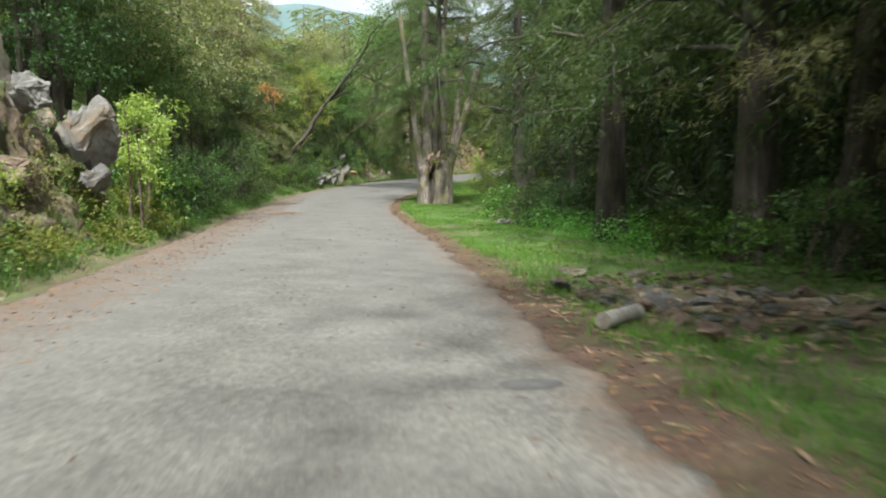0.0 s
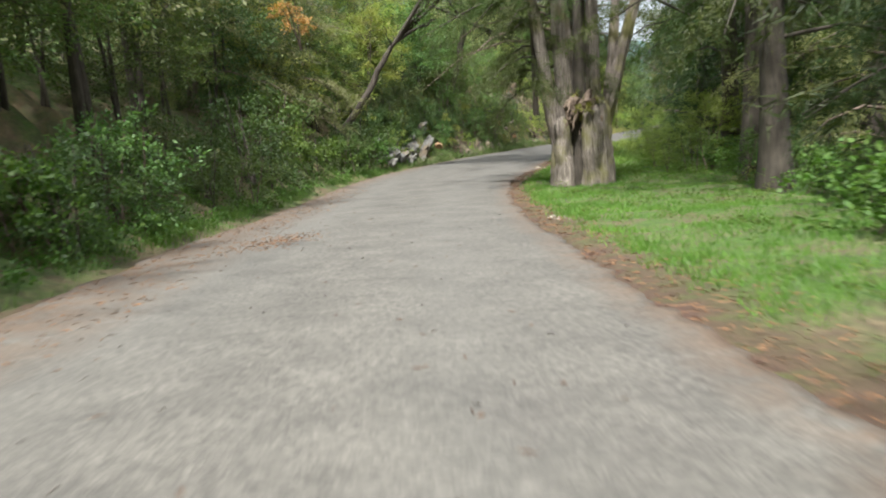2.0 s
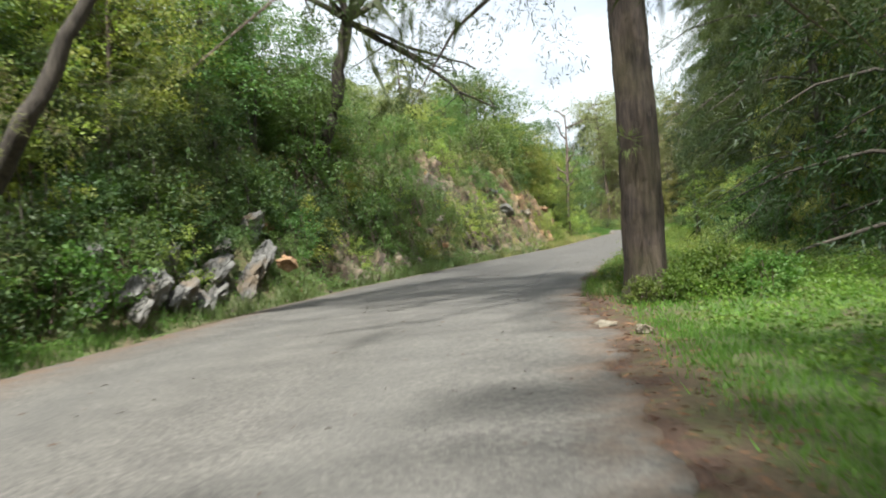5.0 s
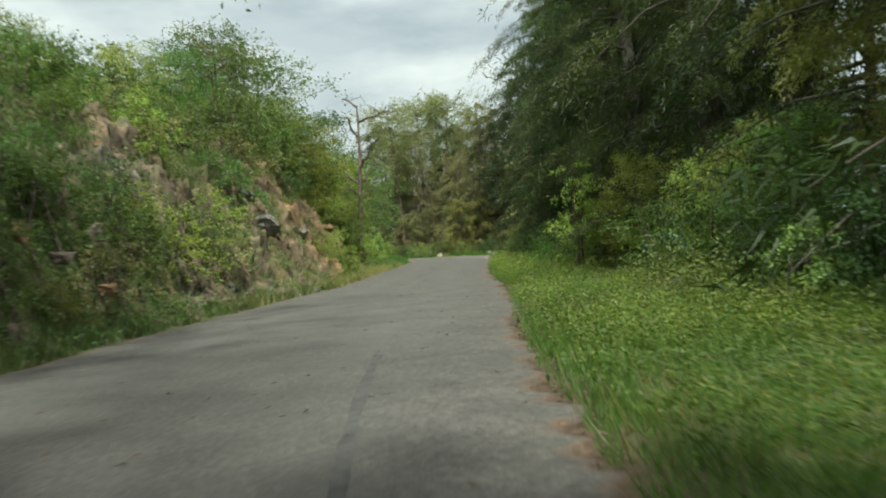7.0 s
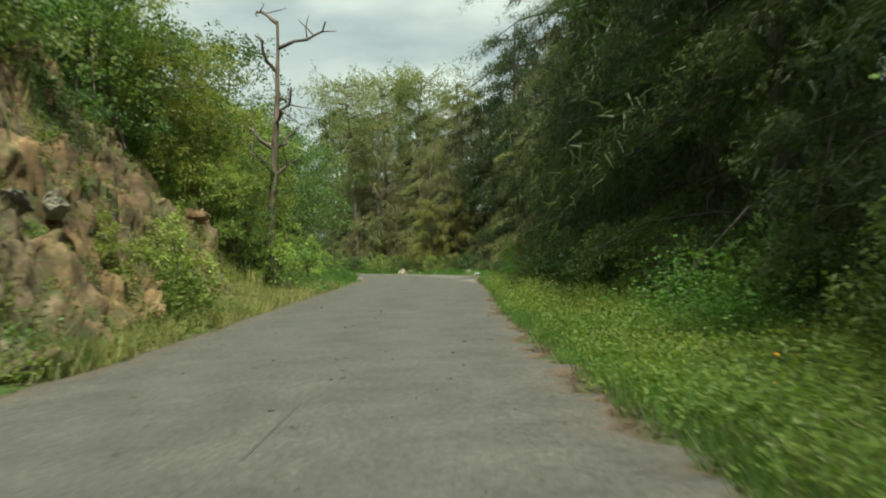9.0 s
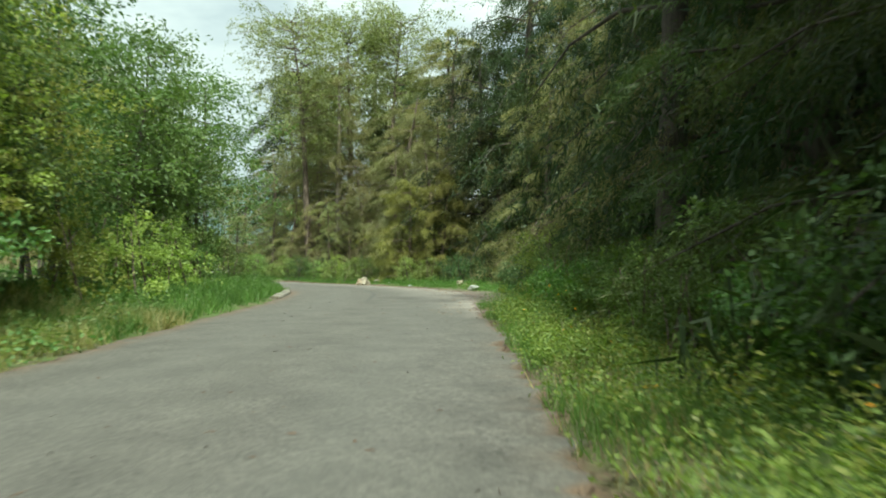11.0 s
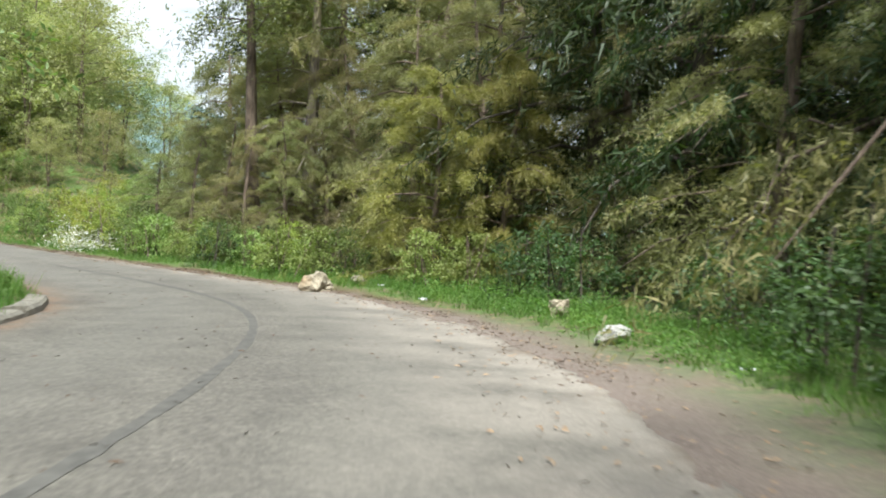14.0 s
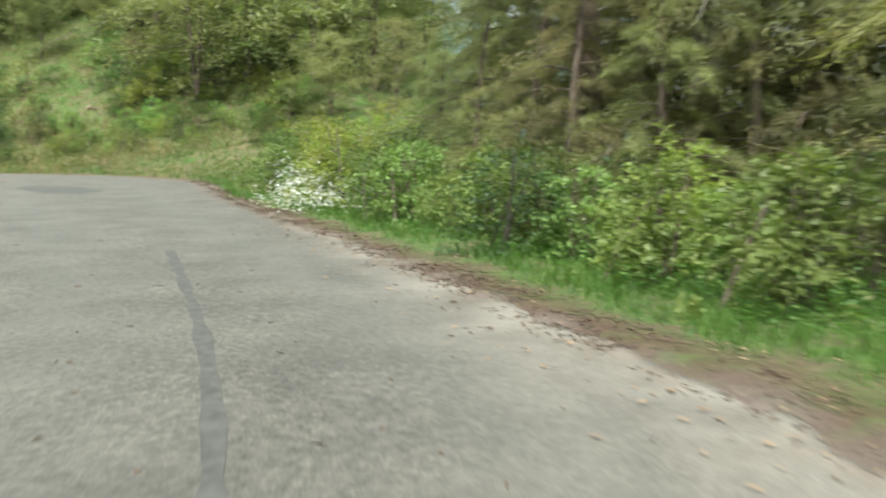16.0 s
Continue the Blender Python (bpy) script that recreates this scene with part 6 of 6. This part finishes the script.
def scrap_mesh(seed, material):
    """Crumpled thin sheet."""
    r = np.random.default_rng(seed)
    u, w = np.meshgrid(np.linspace(-0.5, 0.5, 7), np.linspace(-0.5, 0.5, 7), indexing="ij")
    z = np.abs(fnoise(u * 4 + seed, w * 4, seed) - 0.5) * 0.9 + 0.05
    v = np.stack([u + r.normal(0, 0.03, u.shape), w * 0.6 + r.normal(0, 0.03, u.shape), z], -1).reshape(-1, 3)
    i = (np.arange(6)[:, None] * 7 + np.arange(6)[None]).ravel()
    return mesh_of("scrap", v, np.stack([i, i + 1, i + 8, i + 7], 1), material)


PLASTIC = plain_material("white_plastic", (0.38, 0.39, 0.40), (0.58, 0.59, 0.60), 9.0, 0.4)
for i, (x, y, s) in enumerate([(34.2, 138.2, 0.16), (34.2, 135.2, 0.2), (33.0, 138.6, 0.12), (34.6, 126.4, 0.15), (32.9, 119.8, 0.15)]):
    ob = thing("plastic_scrap", "crumpled white plastic scrap lying in the grass", "litter", "litter along the shoulder", data=scrap_mesh(i, PLASTIC))
    ob.location = (x, y, gz(x, y) + 0.03)
    ob.rotation_euler, ob.scale = (0, 0, 1.9 * i), (s, s, s)


def build_log():
    r = np.random.default_rng(3)
    ob = thing("log", "short pale cut log lying on the rubble", "log")
    pts = wavy(r, (-0.33, 0, 0), (0.33, 0.03, 0.02), 9, 0.006)
    v, f = tubes([(pts, np.full(9, 0.085) * r.uniform(0.93, 1.07, 9))], 14)
    part("stem", mesh_of("stem", v, f, DEAD_WOOD, True), ob)
    for e, s in ((0, -1), (8, 1)):
        a = np.arange(14) * 2 * np.pi / 14
        c = pts[e] + np.array([0.004 * s, 0, 0])
        ring = np.c_[np.zeros(14), np.cos(a) * 0.083, np.sin(a) * 0.083] + c
        v2 = np.concatenate([ring, [c + np.array([0.006 * s, 0, 0])]])
        part("cut_end", mesh_of("cut_end", v2, np.array([[i, (i + 1) % 14, 14] for i in range(14)]), LITTER_PALE), ob)
    ob.location = (2.35, 7.3, gz(2.35, 7.3) + 0.07)
    ob.rotation_euler = (0, 0.05, 0.75)


build_log()


def build_kerb():
    seg = EL[(EL[:, 1] > 125.0) & (EL[:, 1] < 135.4) & (np.arange(len(EL)) < np.argmax(EL[:, 1] > 140))]
    t = unit(np.gradient(seg, axis=0))
    out = np.c_[-t[:, 1], t[:, 0]]
    r = np.random.default_rng(8)
    prof = [(-0.04, -0.1), (-0.02, 0.10), (0.03, 0.145), (0.27, 0.155), (0.33, 0.11), (0.35, -0.1)]
    k = len(prof)
    ob = thing("kerb", "worn dirty concrete kerb round the grassy inside of the bend", "kerb", kind="structure")
    for a in range(0, len(seg) - 3, 3):
        line, side = seg[a:a + 4].copy(), out[a:a + 4]
        along = unit(line[-1] - line[0])
        line[0], line[-1] = line[0] + along * 0.012, line[-1] - along * 0.012
        sway, lift = r.normal(0, 0.012), r.normal(0, 0.012)
        v = np.stack([np.c_[line + side * (q + sway + r.normal(0, 0.006, (4, 1))), level(line[:, 1]) + h + lift + 0.008 * r.normal(0, 1, 4)] for q, h in prof], 1).reshape(-1, 3)
        i = (np.arange(3)[:, None] * k + np.arange(k - 1)[None]).ravel()
        faces = [list(q) for q in np.stack([i, i + 1, i + k + 1, i + k], 1)] + [list(range(k))[::-1], list(range(3 * k, 4 * k))]
        me = bpy.data.meshes.new("kerb_stone")
        me.from_pydata([tuple(p) for p in v], [], faces)
        me.materials.append(CONCRETE)
        me.update()
        part("kerb_stone", me, ob)


build_kerb()


def build_seams():
    for pts, w in (([(3.4, 64), (4.0, 65.9), (5.1, 69.5), (6.3, 72.5)], 0.11), ([(26.8, 121.0), (28.3, 124.3), (29.5, 127.6), (30.2, 130.5), (30.35, 133.2), (29.9, 136.2), (29.0, 139.1), (28.5, 140.2), (27.55, 142.4), (25.9, 146.0)], 0.13),
                   ([(11.0, 85.2), (11.7, 86.8), (12.4, 88.2)], 0.03)):
        q = smooth_line(pts, 0.25)
        t = unit(np.gradient(q, axis=0))
        out = np.c_[-t[:, 1], t[:, 0]]
        ww = w * (0.4 + fnoise(np.arange(len(q)) * 0.7, np.zeros(len(q)), 6))[:, None]
        lo, hi = q - out * ww / 2, q + out * ww / 2
        v = np.stack([np.c_[lo, road_z(lo) + 0.004], np.c_[hi, road_z(hi) + 0.004]], 1).reshape(-1, 3)
        i = np.arange(len(q) - 1) * 2
        part("road_seam", mesh_of("road_seam", v, np.stack([i, i + 1, i + 3, i + 2], 1), DARK_ASPHALT), road, "dark worn seam in the asphalt")


build_seams()


def build_patch(cx, cy, rx, ry, turn):
    a = np.arange(28) * 2 * np.pi / 28
    r = 0.75 + 0.5 * fnoise(np.cos(a) * 1.7 + 5, np.sin(a) * 1.7 + 5, 13)
    rings = [np.c_[cx + k * r * (np.cos(a) * rx * np.cos(turn) - np.sin(a) * ry * np.sin(turn)), cy + k * r * (np.cos(a) * rx * np.sin(turn) + np.sin(a) * ry * np.cos(turn))] for k in (0.02, 0.5, 1.0)]
    v = []
    for ring in rings:
        v.append(np.c_[ring, road_z(ring) + 0.004])
    i = np.arange(28)
    f = np.concatenate([np.stack([k * 28 + i, k * 28 + (i + 1) % 28, (k + 1) * 28 + (i + 1) % 28, (k + 1) * 28 + i], 1) for k in (0, 1)])
    part("road_patch", mesh_of("road_patch", np.concatenate(v), f, DARK_ASPHALT), road, "dark patch on the asphalt")


# dark dip in the asphalt, drawn as a flat dark oval
build_patch(17.6, 158.4, 2.2, 0.9, 2.4)
build_patch(1.0, 4.9, 0.22, 0.13, 0.2)


# ---- grass, weeds, litter ----
def scatter(rng, n, ymin, ymax, side, dmin, dmax, power=1.3):
    e = EL if side < 0 else ER
    ok = np.where((e[:, 1] > ymin) & (e[:, 1] < ymax))[0]
    i = ok[rng.integers(0, len(ok), n)]
    i = np.clip(i, 3, len(e) - 4)
    t = unit(e[i + 3] - e[i - 3])
    out = np.c_[-t[:, 1], t[:, 0]] * (1 if side < 0 else -1)
    d = dmin + (dmax - dmin) * rng.uniform(0, 1, n) ** power
    p = e[i] + out * d[:, None] + rng.normal(0, 0.12, (n, 2))
    return p, d


def stuff(name, label, category, v, f, material):
    return thing(name, label, category, kind="stuff", data=mesh_of(name, v, f, material))


def on_ground(p):
    return np.c_[p, ground_z(p[:, 0], p[:, 1]) - 0.01]


def off_road(p):
    d, s, e = nearest(p[:, 0], p[:, 1])
    return p[d > 0.12]


def tufts(rng, p, each, spread):
    q = np.repeat(p, each, 0)
    return q + rng.normal(0, spread, q.shape)


def patchy(rng, p, scale, cut, seed):
    k = fnoise(p[:, 0] * scale, p[:, 1] * scale, seed)
    return p[k + rng.normal(0, 0.06, len(p)) > cut]


rng = np.random.default_rng(31)
p, d = scatter(rng, 17000, 3, 62, 1, 0.7, 9.0, 1.5)
p = p[np.hypot((p[:, 0] - 4.4) / 2.4, (p[:, 1] - 9.0) / 2.0) > rng.uniform(0.5, 1.1, len(p))]
p = off_road(tufts(rng, patchy(rng, p, 0.5, 0.33, 41), 7, 0.09))
stuff("short_grass", "bright green short grass on the verge under the trees", "grass", *blades(rng, on_ground(p), 0.10, 0.014), LAWN)
p, d = scatter(rng, 17000, 60, 118, 1, 0.12, 6.0, 1.3)
p = off_road(tufts(rng, patchy(rng, p, 0.6, 0.36, 43), 10, 0.10))
stuff("tall_grass", "tall lush green grass on the verge", "grass", *blades(rng, on_ground(p), 0.21, 0.009), GRASS)
p, d = scatter(rng, 2600, 60, 118, 1, 0.3, 5.0, 1.2)
p = off_road(tufts(rng, patchy(rng, p, 0.6, 0.5, 49), 6, 0.12))
stuff("straw_grass", "thin straw coloured grass on the verge", "grass", *blades(rng, on_ground(p), 0.26, 0.012), GRASS_DRY)
p, d = scatter(rng, 9000, 116, 162, 1, 0.9, 4.5, 1.2)
p = p[(d > np.interp(p[:, 1], [118, 122, 134, 140], [1.0, 1.9, 1.7, 0.9]) + rng.normal(0, 0.25, len(p)))]
p = off_road(tufts(rng, patchy(rng, p, 0.5, 0.3, 44), 6, 0.1))
stuff("verge_grass", "green grass strip beyond the gravel shoulder", "grass", *blades(rng, on_ground(p), 0.2, 0.015), GRASS)
p, d = scatter(rng, 9000, -6, 66, -1, 0.9, 3.0, 1.2)
p = off_road(tufts(rng, patchy(rng, p, 0.6, 0.38, 45), 5, 0.1))
stuff("ditch_grass", "patchy green grass along the ditch", "grass", *blades(rng, on_ground(p), 0.24, 0.018), GRASS)
p, d = scatter(rng, 14000, 62, 92, -1, 0.2, 7.5, 1.1)
p = p[(d > 1.9) | (d < 0.6) | (p[:, 1] > 67)]
p = off_road(tufts(rng, patchy(rng, p, 0.5, 0.36, 48), 5, 0.12))
stuff("bank_sward", "rough green grass hanging over the shaded cut bank", "grass", *blades(rng, on_ground(p), 0.42, 0.018), BANK_GRASS)
p, d = scatter(rng, 12000, 84, 116, -1, 0.2, 6.0, 1.2)
p = off_road(tufts(rng, patchy(rng, p, 0.5, 0.40, 46), 5, 0.12))
stuff("bank_grass", "half dry grass on the cut bank", "grass", *blades(rng, on_ground(p), 0.38, 0.018), GRASS_DRY)
p, d = scatter(rng, 8000, 112, 152, -1, 0.42, 4.5, 1.1)
p = off_road(tufts(rng, p, 6, 0.1))
stuff("island_grass", "tall green grass inside the bend", "grass", *blades(rng, on_ground(p), 0.36, 0.02), GRASS)
p = np.c_[rng.uniform(-22, 24, 9000), rng.uniform(170, 190, 9000)]
p = off_road(tufts(rng, patchy(rng, p, 0.3, 0.4, 47), 4, 0.12))
stuff("hillside_grass", "dry tall grass on the far hillside", "grass", *blades(rng, on_ground(p), 0.45, 0.03), GRASS_DRY)


def herbs(rng, p, high, leaf, per):
    """Leafy weeds: an upright spray of small leaves at each place."""
    n = len(p)
    hh = high * rng.uniform(0.4, 1.15, n) * np.clip(0.1 + 1.85 * fnoise(p[:, 0] * 0.9, p[:, 1] * 0.9, 17), 0.35, 1.9)
    base = on_ground(p)
    c = np.repeat(base, per, 0)
    hz = rng.uniform(0.1, 1, n * per) ** 0.8 * np.repeat(hh, per)
    c[:, 2] += hz
    c[:, :2] += rng.normal(0, 0.06 + 0.12 * high, (n * per, 2))
    w = np.concatenate([rng.normal(0, 1, (n * per, 2)), rng.uniform(-0.1, 0.7, (n * per, 1))], 1)
    return leaves(rng, c, w, leaf, leaf * 0.5, 0.3, 0.5)


p, d = scatter(rng, 5200, 60, 118, 1, 0.35, 6.0, 1.2)
p = off_road(patchy(rng, p, 0.7, 0.46, 61))
stuff("weeds", "lush leafy weeds on the verge", "weeds", *herbs(rng, p, 0.34, 0.05, 26), WEED)
p, d = scatter(rng, 2600, 60, 118, 1, 0.6, 6.0, 1.1)
p = off_road(patchy(rng, p, 0.5, 0.49, 62))
stuff("tall_weeds", "tall yellowish weeds standing in the verge", "weeds", *herbs(rng, p, 0.5, 0.055, 28), YELLOW_WEED)
lush = np.random.default_rng(88)
p, d = scatter(lush, 4600, 66, 112, 1, 0.22, 4.2, 1.2)
stuff("lush_weeds", "dense bright green leafy weeds along the road edge", "weeds", *herbs(lush, off_road(patchy(lush, p, 0.45, np.where(p[:, 1] < 82, 0.53, 0.38), 71)), 0.48, 0.055, 22), LUSH_WEED)
p, d = scatter(rng, 1300, 60, 118, 1, 0.4, 5.0, 1.0)
p = off_road(patchy(rng, p, 0.9, 0.52, 63))
stuff("dry_weeds", "brown withered weeds in the verge", "weeds", *herbs(rng, p, 0.3, 0.05, 16), LEAF_OLD)
p, d = scatter(rng, 1500, 10, 60, 1, 1.2, 8.5, 0.9)
stuff("lawn_weeds", "low leafy weeds in the grass under the trees", "weeds", *herbs(rng, off_road(patchy(rng, p, 0.4, 0.45, 51)), 0.16, 0.07, 12), WEED)
p, d = scatter(rng, 2600, -6, 66, -1, 1.0, 4.0, 1.0)
stuff("ditch_weeds", "leafy weeds on the shaded bank", "weeds", *herbs(rng, off_road(p), 0.36, 0.09, 14), WEED)
sunny = np.random.default_rng(89)
p, d = scatter(sunny, 900, 4, 24, -1, 0.9, 2.6, 1.0)
stuff("ditch_flowers", "yellowish green sunlit weeds below the rocks", "weeds", *herbs(sunny, off_road(patchy(sunny, p, 0.5, 0.40, 72)), 0.6, 0.08, 22), YELLOW_WEED)
p, d = scatter(sunny, 170, 74, 80, 1, 2.8, 5.6, 1.0)
stuff("pale_weeds", "tall pale green weeds with light tips on the verge", "weeds", *herbs(sunny, off_road(patchy(sunny, p, 0.6, 0.42, 73)), 1.0, 0.08, 30), LEAF_GREY)
p, d = scatter(sunny, 1500, 60, 84, 1, 0.5, 6.5, 1.0)
stuff("dark_weeds", "dark green leafy weeds between the verge grass", "weeds", *herbs(sunny, off_road(patchy(sunny, p, 0.8, 0.5, 76)), 0.36, 0.045, 30), LEAF_DARK)
p = np.c_[sunny.normal(18.7, 0.6, 70), sunny.normal(89.4, 0.75, 70)]
stuff("weed_clump", "tall green weeds grown into a clump under the trees", "weeds", *herbs(sunny, p, 1.25, 0.07, 60), WEED)
p = np.c_[sunny.uniform(4.6, 8.6, 330), sunny.uniform(15.5, 25, 330)]
stuff("tree_foot_weeds", "green leafy weeds at the foot of the trees", "weeds", *herbs(sunny, off_road(patchy(sunny, p, 0.6, 0.42, 77)), 0.75, 0.07, 34), LAWN)
p, d = scatter(sunny, 850, 47, 64, 1, 1.3, 7.0, 1.0)
stuff("shade_weeds", "lush low leafy weeds in the shade of the trees", "weeds", *herbs(sunny, off_road(patchy(sunny, p, 0.5, 0.36, 75)), 0.32, 0.07, 20), LAWN)
p, d = scatter(sunny, 1500, 90, 112, -1, 0.25, 3.2, 1.1)
stuff("foot_weeds", "yellowish green weeds on the foot of the cut bank", "weeds", *herbs(sunny, off_road(patchy(sunny, p, 0.5, 0.38, 74)), 0.42, 0.065, 22), YELLOW_WEED)
p, d = scatter(rng, 7000, 61, 92, -1, 0.4, 8.0, 1.0)
p = p[(d > 2.0) | (p[:, 1] > 67)]
stuff("bank_brush", "dark leafy brush covering the cut bank", "weeds", *herbs(rng, off_road(patchy(rng, p, 0.35, 0.34, 54)), 0.5, 0.08, 14), LEAF_MID)
p, d = scatter(rng, 3400, 64, 116, -1, 0.4, 6.5, 1.0)
stuff("bank_weeds", "green weeds growing between the rocks", "weeds", *herbs(rng, off_road(patchy(rng, p, 0.4, 0.42, 53)), 0.4, 0.09, 14), LEAF_MID)
p, d = scatter(rng, 2600, 116, 162, 1, 1.4, 4.6, 0.9)
stuff("shoulder_weeds", "green weeds behind the gravel shoulder", "weeds", *herbs(rng, off_road(patchy(rng, p, 0.6, 0.44, 64)), 0.34, 0.055, 24), WEED)
p, d = scatter(rng, 1500, 112, 150, -1, 0.6, 5.0, 1.0)
stuff("island_weeds", "leafy weeds inside the bend", "weeds", *herbs(rng, off_road(p), 0.4, 0.09, 14), LEAF_MID)
p, d = scatter(rng, 5000, 156, 174, 1, 0.25, 5.0, 1.0)
p = off_road(tufts(rng, p, 5, 0.12))
stuff("bend_grass", "rough grass on the bank past the bend", "grass", *blades(rng, on_ground(p), 0.3, 0.02), GRASS)
p, d = scatter(rng, 2200, 156, 174, 1, 0.4, 5.0, 1.0)
stuff("bend_brush", "low brush on the bank past the bend", "weeds", *herbs(rng, off_road(patchy(rng, p, 0.5, 0.42, 66)), 0.45, 0.1, 14), LEAF_OLD)
p = np.c_[rng.uniform(-20, 23, 5200), rng.uniform(170.5, 188, 5200)]
p = off_road(patchy(rng, p, 0.3, 0.4, 57))
stuff("hillside_brush", "low olive brown brush on the far hillside", "weeds", *herbs(rng, p, 0.5, 0.13, 12), LEAF_OLD)
p = np.c_[rng.normal(26.7, 0.75, 80), rng.normal(152.3, 1.0, 80)]
stuff("white_flowers", "bush of white flower spikes at the roadside", "flowers", *herbs(rng, off_road(p), 0.95, 0.07, 22), WHITE_FLOWER)
p = np.c_[rng.normal(26.6, 0.9, 50), rng.normal(156.0, 0.9, 50)]
stuff("pale_flowers", "pale blossom on a light green bush", "flowers", *herbs(rng, off_road(p), 1.7, 0.10, 16), LEAF_GREY)
p, d = scatter(rng, 26, 84, 118, 1, 0.8, 3.5, 1.0)
stuff("orange_flowers", "few small orange flowers among the weeds", "flowers", *herbs(rng, off_road(p), 0.5, 0.06, 4), ORANGE_FLOWER)


def on_road(p):
    return np.c_[p, road_z(p) + 0.006]


def flat_bits(rng, base, length, width):
    n = len(base)
    a = rng.uniform(0, 6.28, n)
    d = np.c_[np.cos(a), np.sin(a), rng.normal(0, 0.08, n)]
    s = np.c_[-np.sin(a), np.cos(a), rng.normal(0, 0.2, n)]
    ln, wd = length * rng.uniform(0.5, 1.5, (n, 1)), width * rng.uniform(0.5, 1.4, (n, 1))
    v = np.stack([base - d * ln / 2, base + s * wd / 2 + [0, 0, 0.008], base + d * ln / 2, base - s * wd / 2], 1).reshape(-1, 3)
    v[:, 2] = np.maximum(v[:, 2], np.repeat(base[:, 2], 4) - 0.002)
    return v, np.arange(4 * n).reshape(n, 4)


p, d = scatter(rng, 1300, -4, 150, 1, -5.6, -0.2, 0.9)
dd, ss, ee = nearest(p[:, 0], p[:, 1])
p = p[dd < -0.15]
stuff("fallen_leaves", "scattered dark fallen leaves on the asphalt", "leaves", *flat_bits(rng, on_road(p), 0.075, 0.014), LITTER_BROWN)
p, d = scatter(rng, 1500, 114, 150, 1, -1.2, 1.2, 0.8)
q = np.c_[p, np.maximum(ground_z(p[:, 0], p[:, 1]), on_road(p)[:, 2] * (nearest(p[:, 0], p[:, 1])[0] < 0) - 9 * (nearest(p[:, 0], p[:, 1])[0] >= 0)) + 0.012]
stuff("shoulder_litter", "brown dry leaves and needles along the shoulder", "leaves", *flat_bits(rng, q, 0.07, 0.022), TWIG)
p, d = scatter(rng, 26000, 126, 164, 1, -0.2, 0.6, 1.0)
p = p[(p[:, 1] > 139) | (rng.uniform(0, 1, len(p)) < 0.2)]
p = patchy(rng, p, 1.1, 0.41, 65)
dd = nearest(p[:, 0], p[:, 1])[0]
q = np.c_[p, np.where(dd < 0.1, on_road(p)[:, 2], ground_z(p[:, 0], p[:, 1]) + 0.02)]
stuff("leaf_litter", "dark reddish brown leaf litter at the asphalt edge", "leaves", *flat_bits(rng, q, 0.048, 0.017), LITTER_BROWN)
p, d = scatter(rng, 2600, -2, 50, -1, -1.5, 0.2, 0.8)
dd = nearest(p[:, 0], p[:, 1])[0]
p = p[dd < -0.05]
stuff("road_needles", "orange brown needles drifted along the edge of the asphalt", "leaves", *flat_bits(rng, on_road(p), 0.09, 0.010), NEEDLES)
p, d = scatter(rng, 7000, 62, 116, 1, -0.05, 0.5, 1.0)
stuff("edge_litter", "dark brown soil and leaf bits along the asphalt edge", "leaves", *flat_bits(rng, on_ground(p) + [0, 0, 0.03], 0.07, 0.02), LITTER_BROWN)
p, d = scatter(rng, 6500, -4, 62, 1, 0.02, 1.0, 1.2)
stuff("needle_litter", "reddish brown fallen needles along the edge", "leaves", *flat_bits(rng, on_ground(p) + [0, 0, 0.025], 0.085, 0.009), NEEDLES)
p = np.c_[rng.normal(-3.9, 0.3, 620), rng.normal(32.0, 0.65, 620)]
stuff("needle_drift", "drift of brown needles lying on the asphalt", "leaves", *flat_bits(rng, on_road(p) + [0, 0, 0.004], 0.06, 0.010), NEEDLES)
p = np.c_[rng.normal(4.3, 1.8, 1500), rng.normal(8.4, 2.0, 1500)]
stuff("dry_twigs", "dry twigs and bark lying between the stones", "twigs", *flat_bits(rng, on_ground(off_road(p)) + [0, 0, 0.03], 0.2, 0.022), TWIG)
p = np.c_[rng.normal(0.95, 0.12, 34), rng.normal(33.7, 0.28, 34)]
stuff("pale_scraps", "pale broken bits of wood at the asphalt edge", "scraps", *flat_bits(rng, on_ground(off_road(p)) + [0, 0, 0.03], 0.075, 0.03), LITTER_PALE)


# ---- distance ----
def build_far_hills():
    gx, gy = np.linspace(-420, 420, 85), np.linspace(420, 900, 30)
    xx, yy = np.meshgrid(gx, gy)
    ridge = 92 * np.exp(-((xx + 60) / 190) ** 2) + 34
    z = ridge * np.exp(-((yy - 660) / 150) ** 2) + (fnoise(xx / 40, yy / 40, 2) - 0.5) * 14 - 12
    w, h = len(gx), len(gy)
    i = (np.arange(h - 1)[:, None] * w + np.arange(w - 1)[None]).ravel()
    me = mesh_of("far_hill", np.c_[xx.ravel(), yy.ravel(), z.ravel()], np.stack([i, i + 1, i + w + 1, i + w], 1), HAZY_HILL, True)
    thing("backdrop_hill", "distant wooded mountain ridge with bluish haze in its green colour", "mountain", kind="structure", data=me)


build_far_hills()
